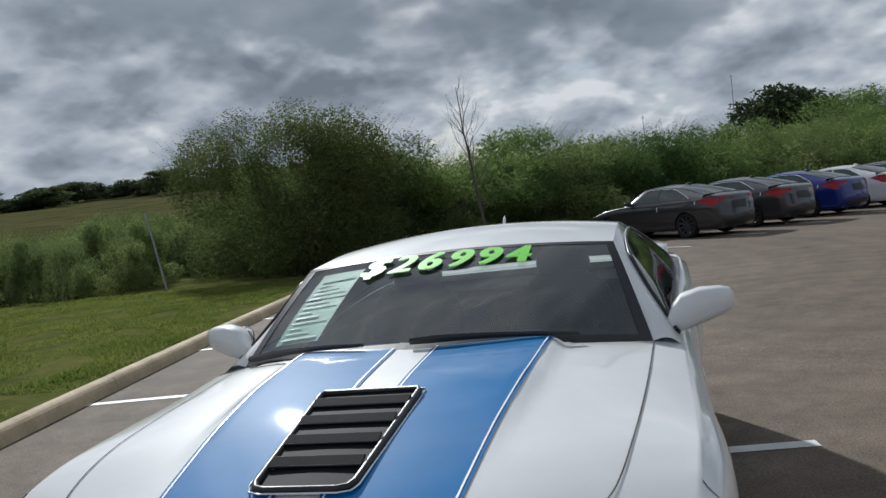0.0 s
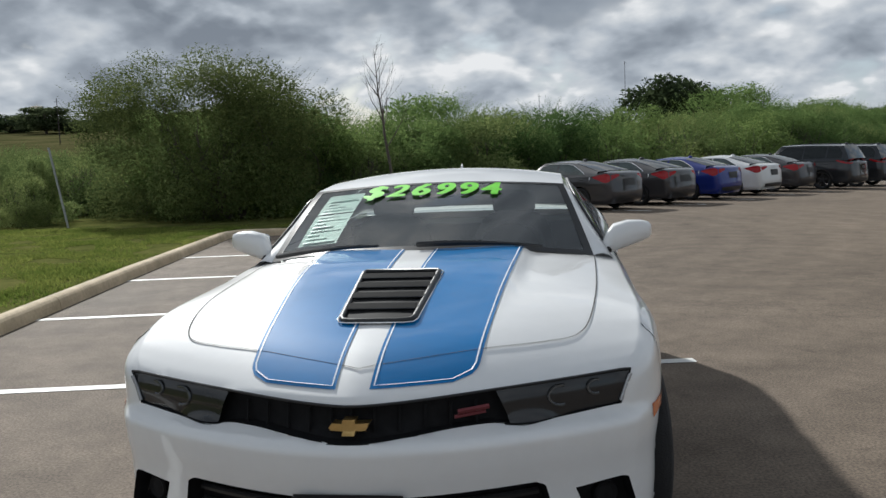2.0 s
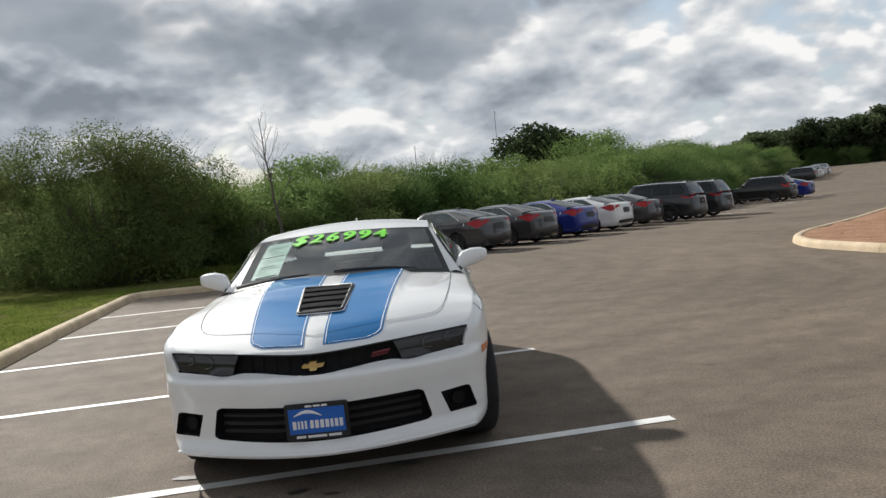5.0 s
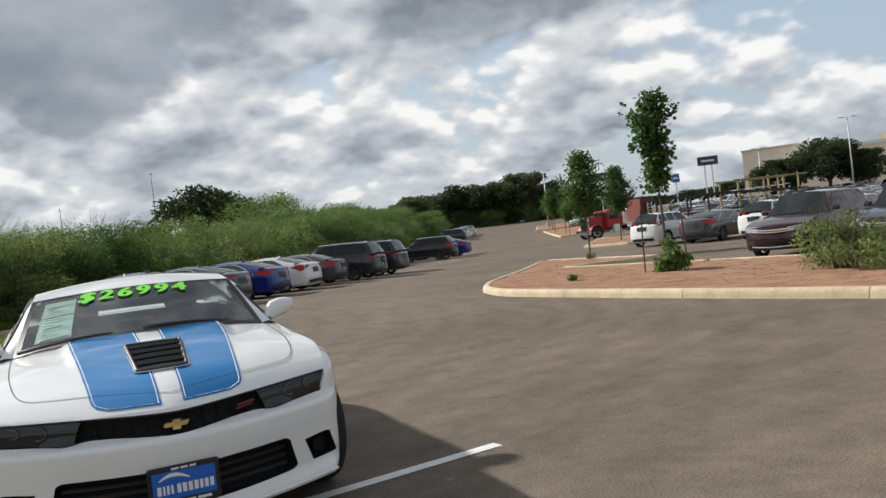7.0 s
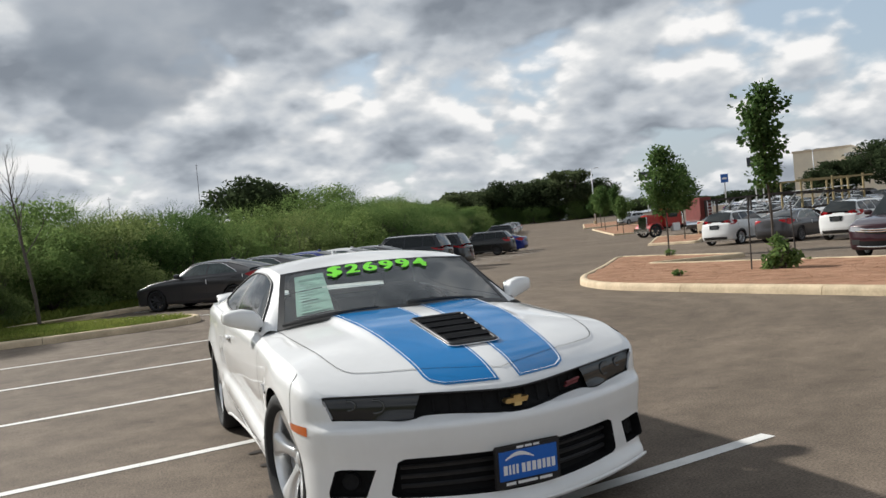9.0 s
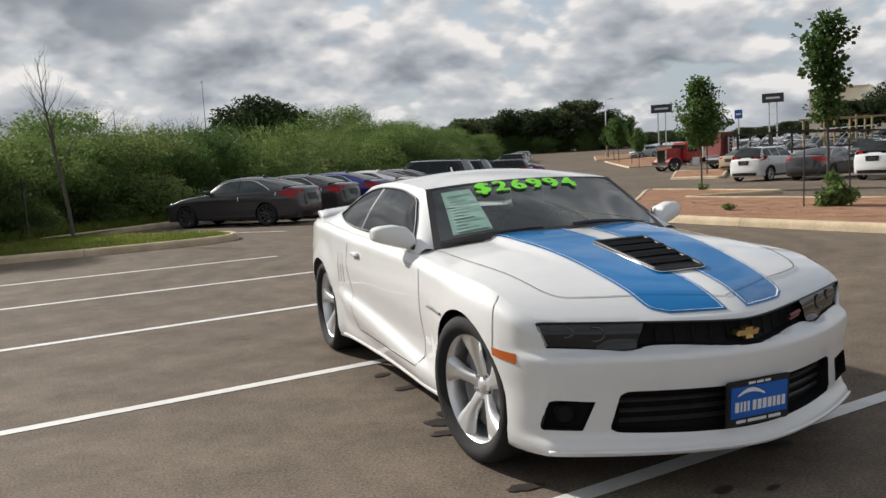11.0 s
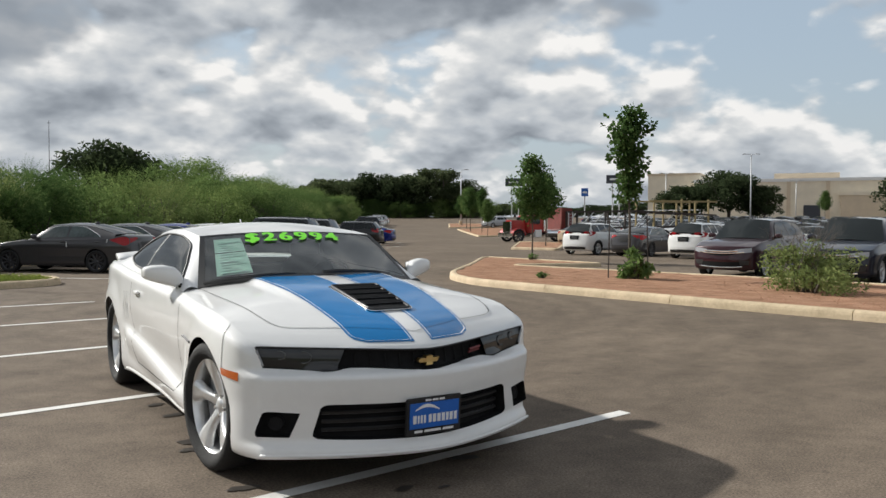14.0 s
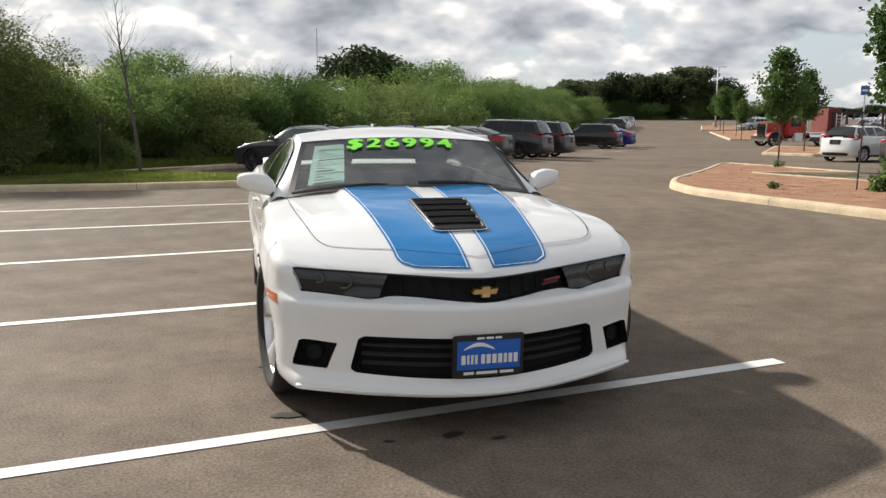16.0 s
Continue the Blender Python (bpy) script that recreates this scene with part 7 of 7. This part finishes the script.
# ---- islands, posts, lamps, the truck and the distance ----
def island(name, pts, label, height=.12):
    """A mulch bed inside a kerb. pts run anticlockwise along the kerb's foot."""
    P = polyline(pts + [pts[0]], .5)[:-1]
    cx, cy = sum(p.x for p in P) / len(P), sum(p.y for p in P) / len(P)
    bm = bmesh.new()
    ring = []
    n = len(P)
    for i, p in enumerate(P):
        d = (P[(i + 1) % n] - P[i - 1]).normalized()
        q = p + Vector((-d.y, d.x, 0)) * .10
        ring.append(bm.verts.new((q.x, q.y, gz(q.x, q.y) + height)))
    f = bm.faces.new(ring)
    bmesh.ops.triangulate(bm, faces=[f])
    bmesh.ops.subdivide_edges(bm, edges=[e for e in bm.edges if e.calc_length() > 1.5], cuts=2)
    bmesh.ops.triangulate(bm, faces=bm.faces)
    for v in bm.verts:
        if v not in ring:
            v.co.z = gz(v.co.x, v.co.y) + height + .03 * noise.noise((v.co.x, v.co.y, 5))
    bmesh.ops.recalc_face_normals(bm, faces=bm.faces)
    if sum(f.normal.z for f in bm.faces) < 0:
        bmesh.ops.reverse_faces(bm, faces=bm.faces)
    ob = link(name, bm, M_MULCH)
    tagged(ob, label, "planting bed", kind="structure")
    kerb("kerb_" + name, pts + [pts[0]], "pale beige concrete kerb round a planting bed", 3.1, .19, .15, 1)


ISL = [(10.6, -7), (17.0, -7), (16.2, 4), (15.3, 10.8), (14.6, 14.3), (13.9, 18.6), (17.4, 17.8), (17.2, 25.0), (16.6, 24.6), (12.6, 19.4), (9.4, 15.3), (8.4, 13.6), (7.95, 12.0), (7.95, 11.0), (8.25, 8.0), (8.62, 4.9),
       (9.0, 2.9)]
island("island_near", ISL, "bed of reddish-brown mulch with young trees")
island("island_middle", [(26.5, 36.2), (27.6, 33.0), (36.0, 42.5), (35.0, 47.0)], "small bed of reddish mulch beside the lane")
island("island_far", [(42.1, 63.3), (46.0, 62.0), (63, 87), (65, 93), (56.6, 90.5)], "long bed of reddish mulch with a row of young trees")
island("island_end", [(60, 98), (72, 98), (82, 112), (72, 118)], "far bed of reddish mulch under a lamp")


def chips():
    """Loose mulch chips on the near bed."""
    rg = random.Random(3)
    V, F = [], []
    poly = [(x, y) for x, y in ISL]
    while len(F) < 4500:
        x, y = rg.uniform(8, 16), rg.uniform(0, 22)
        if not inside(poly, x, y) or not inside(poly, x - .35, y) or not inside(poly, x, y + .3):
            continue
        a, s = rg.uniform(0, 6.28), rg.uniform(.02, .055)
        c, d = math.cos(a) * s, math.sin(a) * s
        z = gz(x, y) + .128 + .03 * noise.noise((x, y, 5))
        i = len(V)
        V += [(x - c, y - d, z), (x + d * .3, y - c * .3, z + .006), (x + c, y + d, z + rg.uniform(0, .008)), (x - d * .3, y + c * .3, z + .006)]
        F.append((i, i + 1, i + 2, i + 3))
    ob = raw("mulch_chips", V, F, M_MULCH2)
    tagged(ob, "loose reddish and grey mulch chips", "mulch", kind="stuff")


M_MULCH2 = mat("mulch_chip", (0.40, 0.225, 0.14), 0.95, 0, 0.3, 8, island=0.22)
chips()

# stakes by the young tree
for x, y, lean in ((11.7, 11.55, .04), (12.55, 11.05, -.05)):
    e = thing("tree_stake", "thin dark steel stake beside the young tree", "stake", "tree stakes")
    bm = bmesh.new()
    tube(bm, [(0, 0, -.1), (lean, 0, 1.45)], .018, 6)
    part("rod", bm, M_STAKE, e)
    bm = bmesh.new()
    tube(bm, [(lean, 0, 1.42), (lean, 0, 1.47)], .024, 6)
    part("cap", bm, M_STAKE, e)
    e.matrix_basis = Matrix.Translation((x, y, gz(x, y) + .12))
# leaning marker post on the lawn
e = thing("marker_post", "leaning weathered grey metal post at the lawn's edge", "post")
bm = bmesh.new()
tube(bm, [(0, 0, -.1), (-.42, .1, 2.0)], .03, 8)
part("pipe", bm, M_POST, e)
bm = bmesh.new()
tube(bm, [(-.42, .1, 1.99), (-.428, .1, 2.03)], .034, 8)
part("cap", bm, M_POST, e)
e.matrix_basis = Matrix.Translation((-12.1, 17.9, .18))


def lamp_post(x, y, h, arms, turn=0.0):
    e = thing("street_lamp", "tall pale grey car-park lamp on a straight pole", "street lamp", "car-park lamps")
    bm = bmesh.new()
    tube(bm, [(0, 0, .6), (0, 0, h)], [.11, .07], 10)
    part("pole", bm, M_LAMPPOLE, e, smooth=True)
    bm = bmesh.new()
    lathe(bm, [(0, .3), (.65, .3), (.7, .26), (.7, .01)], 16, Matrix.Rotation(radians(-90), 4, "Y"))
    part("footing", bm, M_CONC, e)
    for s in arms:
        bm = bmesh.new()
        tube(bm, [(0, 0, h - .1), (s * .55, 0, h)], .035, 6)
        part("arm", bm, M_LAMPPOLE, e)
        bm = bmesh.new()
        box(bm, s * .5, -.18, h - .04, s * 1.25, .18, h + .06, .02)
        part("lamp_head", bm, M_LAMPPOLE, e)
    e.matrix_basis = Matrix.Translation((x, y, gz(x, y))) @ Matrix.Rotation(turn, 4, "Z")
    return e


lamp_post(70.5, 111.5, 9.2, (1,), -.6)
lamp_post(99.8, 77.3, 11.0, (1, -1), -.7)
lamp_post(106.2, 100.3, 9.0, (1, -1), -.7)
lamp_post(136, 95.7, 8.0, (1, -1), -.7)
lamp_post(43.5, 17.5, 9.6, (1, -1), -.9)
lamp_post(150, 70, 8.0, (1, -1), -.7)


def truck():
    """A red haulage tractor with an empty car carrier behind it."""
    e = thing("truck", "old red haulage tractor with an empty yellow car carrier", "truck")
    bm = bmesh.new()
    box(bm, -.55, 0.5, .75, .55, 1.9, 1.75, .09)
    part("hood", bm, M_TRUCKRED, e)
    bm = bmesh.new()
    box(bm, -1.0, 1.8, .75, 1.0, 3.3, 2.15, .10)
    v = [q for q in bm.verts if q.co.z > 1.9]
    for q in v:
        q.co.y += .12 if q.co.y < 2.3 else -.03
    part("cab", bm, M_TRUCKRED, e)
    bm = bmesh.new()
    box(bm, -1.1, 4.9, .95, 1.1, 5.9, 2.75, .06)
    part("headboard", bm, M_RUST, e)
    bm = bmesh.new()
    box(bm, -.88, 1.83, 1.55, .88, 1.90, 2.0, .02)
    part("windscreen", bm, M_SIDEGLASS, e)
    for s in (1, -1):
        bm = bmesh.new()
        box(bm, s * 1.005, 2.1, 1.45, s * 1.015, 2.9, 1.95, 0)
        part("side_window", bm, M_SIDEGLASS, e)
        bm = bmesh.new()
        lathe(bm, [(-.55, .01), (-.55, .32), (.75, .32), (.75, .01)], 18, Matrix.Translation((s * .95, 4.0, .72)) @ Matrix.Rotation(radians(90), 4, "Z"))
        part("fuel_tank", bm, M_CHROME, e, smooth=False)
        bm = bmesh.new()
        box(bm, s * .70, 2.4, .40, s * 1.15, 3.0, 1.0, .03)
        part("step_box", bm, M_WHITE, e)
        bm = bmesh.new()
        lathe(bm, [(.62, .60), (1.12, .62), (1.13, .56)], 14, Matrix.Translation((0, .95, .52)) @ Matrix.Diagonal((s, 1, 1, 1)), 0.0, math.pi)
        part("mudguard", bm, M_TRUCKRED, e)
        bm = bmesh.new()
        tube(bm, [(s * 1.1, 3.25, .9), (s * 1.1, 3.25, 2.9)], .06, 8)
        part("exhaust_pipe", bm, M_CHROME, e)
        for y in (.95, 5.6, 6.9):
            wheel(e, s * .92, y, .52, .52, .28, M_ALLOYD, 8, False, False)
    bm = bmesh.new()
    box(bm, -.62, .40, .60, .62, .52, 1.65, .02)
    part("radiator", bm, M_CHROME, e)
    bm = bmesh.new()
    box(bm, -1.1, .20, .40, 1.1, .42, .75, .04)
    part("bumper", bm, M_CHROME, e)
    bm = bmesh.new()
    box(bm, -.4, .5, .6, .4, 7.8, .85)
    part("chassis", bm, M_BLACK, e)
    # carrier frame
    for s in (1, -1):
        for zz, y0, y1, dz in ((1.0, 6.0, 20.0, 0.1), (2.35, 5.2, 13.0, .15), (3.35, 13.6, 21.0, .0), (2.45, 13.0, 21.0, -.3)):
            bm = bmesh.new()
            box(bm, s * 1.15, y0, zz, s * 1.28, y1, zz + .14, .01, Matrix.Translation((0, y0, zz)) @ Matrix.Rotation(dz / 8, 4, "X") @ Matrix.Translation((0, -y0, -zz)))
            part("carrier_rail", bm, M_YELLOW if y0 > 13 else M_STAKE, e)
        for i, y in enumerate((5.2, 6.2, 9.0, 11.0, 14.0, 17.0, 18.5, 20.0)):
            bm = bmesh.new()
            box(bm, s * 1.15, y, .8, s * 1.27, y + .14, (2.45 if y < 12 else 3.5) + .1 * (i % 2), .01)
            part("carrier_post", bm, M_YELLOW if y > 12 else M_STAKE, e)
        for i in range(5):
            bm = bmesh.new()
            y = 6.4 + i * 2.8
            tube(bm, [(s * 1.2, y, 1.05), (s * 1.2, y + 1.6, 2.5)], .05, 6)
            part("brace", bm, M_POST, e)
        for y in (15.5, 16.9):
            wheel(e, s * .95, y, .48, .48, .26, M_ALLOYD, 8, False, False)
    for i in range(12):
        bm = bmesh.new()
        y = 5.8 + i * 1.2
        box(bm, -1.15, y, 2.44 + .02 * i, 1.15, y + .3, 2.50 + .02 * i)
        part("deck_plate", bm, M_POST, e)
    bm = bmesh.new()
    for s in (-.2, .2):
        tube(bm, [(1.3, 5.6 + s, .9), (1.3, 5.6 + s, 2.4)], .03, 6)
    for k in range(6):
        tube(bm, [(1.3, 5.4, 1.05 + k * .24), (1.3, 5.8, 1.05 + k * .24)], .02, 5)
    part("ladder", bm, M_WHITE, e)
    return e


t = truck()
t.matrix_basis = Matrix.Translation((35.5, 49.9, gz(36, 49) - .02)) @ Matrix.Rotation(math.atan2(-0.975, -0.11), 4, "Z")

# long beige building behind the lot
def building():
    """A long flat-roofed store > walls, parapet, doors, canopies."""
    e = thing("store_building", "long flat-roofed beige stucco store beyond the packed lot", "building")
    a, b = Vector((152.5, 123.5, 0)), Vector((195.0, 63.0, 0))
    d = (b - a).normalized()
    n = Vector((d.y, -d.x, 0))
    L = (b - a).length

    def frame_box(s0, s1, d0, d1, z0, z1, bevel=0.0):
        bm = bmesh.new()
        m = Matrix(((d.x, -n.x, 0, a.x), (d.y, -n.y, 0, a.y), (0, 0, 1, 0), (0, 0, 0, 1)))
        box(bm, s0, d0, z0, s1, d1, z1, bevel, m)
        bmesh.ops.recalc_face_normals(bm, faces=bm.faces)
        return bm
    sg = 1 if (Matrix(((d.x, -n.x, 0, 0), (d.y, -n.y, 0, 0), (0, 0, 1, 0), (0, 0, 0, 1))) @ Vector((0, 1, 0))).dot(Vector((1, 1, 0))) > 0 else -1
    F = lambda s0, s1, d0, d1, z0, z1: frame_box(s0, s1, min(sg * d0, sg * d1), max(sg * d0, sg * d1), z0, z1)
    part("wall", F(-9, L, 0, 40, -1, 10.2), M_STUCCO, e)
    part("parapet", F(-9.2, L, -.25, 40, 10.2, 10.9), M_WHITE, e)
    part("upper_block", F(-20, -8, 2, 30, -1, 12.2), M_STUCCO, e)
    part("upper_cap", F(-20.2, -7.9, 1.8, 30, 12.2, 12.7), M_STUCCO2, e)
    part("roof_hump", F(8, 22, 10, 34, 10.9, 12.6), M_STUCCO2, e)
    part("entry_panel", F(22, 36, -.8, 0, -1, 7.0), M_STUCCO2, e)
    part("entry_band", F(21.5, 36.5, -1.0, 0, 7.0, 7.8), M_STUCCO, e)
    part("side_panel", F(44, 52, -.8, 0, -1, 6.6), M_STUCCO2, e)
    for s in (14.5,):
        part("dock_door", F(s, s + 3.4, -.1, .0, 2, 4.9), M_SIGNDARK, e)
    for s in (11, 19, 40, 56):
        part("pilaster", F(s, s + .8, -.3, 0, -1, 10.2), M_STUCCO2, e)
    return e


building()


def sign_tower(x, y, h, w, hh, material, label, legs=1):
    e = thing("sign_tower", label, "sign", "tall roadside signs")
    bm = bmesh.new()
    for k in range(legs):
        o = (k - (legs - 1) / 2) * w * .35
        box(bm, o - .13, -.13, 0, o + .13, .13, h - hh)
    part("column", bm, M_WHITE, e)
    bm = bmesh.new()
    box(bm, -w / 2, -.35, h - hh, w / 2, .35, h, .05)
    part("board", bm, material, e)
    bm = bmesh.new()
    box(bm, -w * .32, -.40, h - hh * .62, w * .32, -.36, h - hh * .40)
    part("board_bar", bm, M_WHITE, e)
    e.matrix_basis = Matrix.Translation((x, y, gz(x, y))) @ Matrix.Rotation(-.7, 4, "Z")


sign_tower(115.8, 133.0, 6.85, 1.5, 1.75, M_SIGNBLUE, "blue sign on a white column beyond the lot")
sign_tower(121.6, 166.5, 9.9, 5.0, 2.0, M_SIGNDARK, "dark wide billboard beyond the lot", 2)
sign_tower(127.4, 135.8, 10.0, 4.3, 1.9, M_SIGNDARK, "dark wide billboard beyond the lot", 2)
# water tower, masts and poles on the skyline
e = thing("water_tower", "pale cylindrical water tower on the skyline", "water tower")
bm = bmesh.new()
lathe(bm, [(0, 3.9), (8.2, 3.9), (8.6, 3.4), (9.0, .2)], 24, Matrix.Rotation(radians(-90), 4, "Y"))
part("tank", bm, M_STUCCO, e, smooth=False)
bm = bmesh.new()
for k in range(3):
    tube(bm, [(k * 1.2 - 1, 0, 8.8), (k * 1.2 - 1, 0, 10.2 + k % 2)], .12, 5)
part("rooftop_mast", bm, M_POST, e)
e.matrix_basis = Matrix.Translation((-220, 330, 27.0))
e.scale = (.62, .62, .62)
for x, y, z, h in ((26.2, 295.6, 8, 26), (-3, 240, 6, 14), (-106, 165.7, 7, 11.5), (8, 190, 4, 8), (-40, 200, 8, 8.5), (30, 200, 5, 8)):
    e = thing("radio_mast", "thin grey mast far off on the skyline", "mast", "far masts")
    bm = bmesh.new()
    tube(bm, [(0, 0, -4), (0, 0, h)], [.16, .07], 5)
    part("shaft", bm, M_STAKE, e)
    bm = bmesh.new()
    tube(bm, [(-.5, 0, h - .7), (.5, 0, h - .7)], .05, 5)
    part("crossbar", bm, M_STAKE, e)
    e.matrix_basis = Matrix.Translation((x, y, z))

# oil drips by the white car
def splat(x, y, r, seed, material, name, label, stretch=1.0):
    rg = random.Random(seed)
    bm = bmesh.new()
    vs = []
    for k in range(44):
        a = 2 * math.pi * k / 44
        q = r * (1 + .22 * math.sin(2 * a + seed) + .10 * math.sin(5 * a + seed * 2) + .06 * math.sin(9 * a + seed * 3) + rg.uniform(-.03, .03))
        vs.append(bm.verts.new((x + q * math.cos(a) * stretch, y + q * math.sin(a), gz(x, y) + .006)))
    bm.faces.new(vs)
    tagged(link(name, bm, material), label, "stain", kind="structure")


for i, (x, y, r) in enumerate(((-.15, .12, .032), (.045, .04, .02), (-.87, .555, .045), (.42, .43, .05), (-.87, 1.60, .06), (-.79, 1.74, .04), (-.85, 2.79, .04), (-.80, 2.39, .05), (-.90, 1.42, .05), (-.45, .11, .014))):
    splat(x, y, r, i, M_OIL, "oil_stain", "small dark oil stain on the asphalt", 1.6)
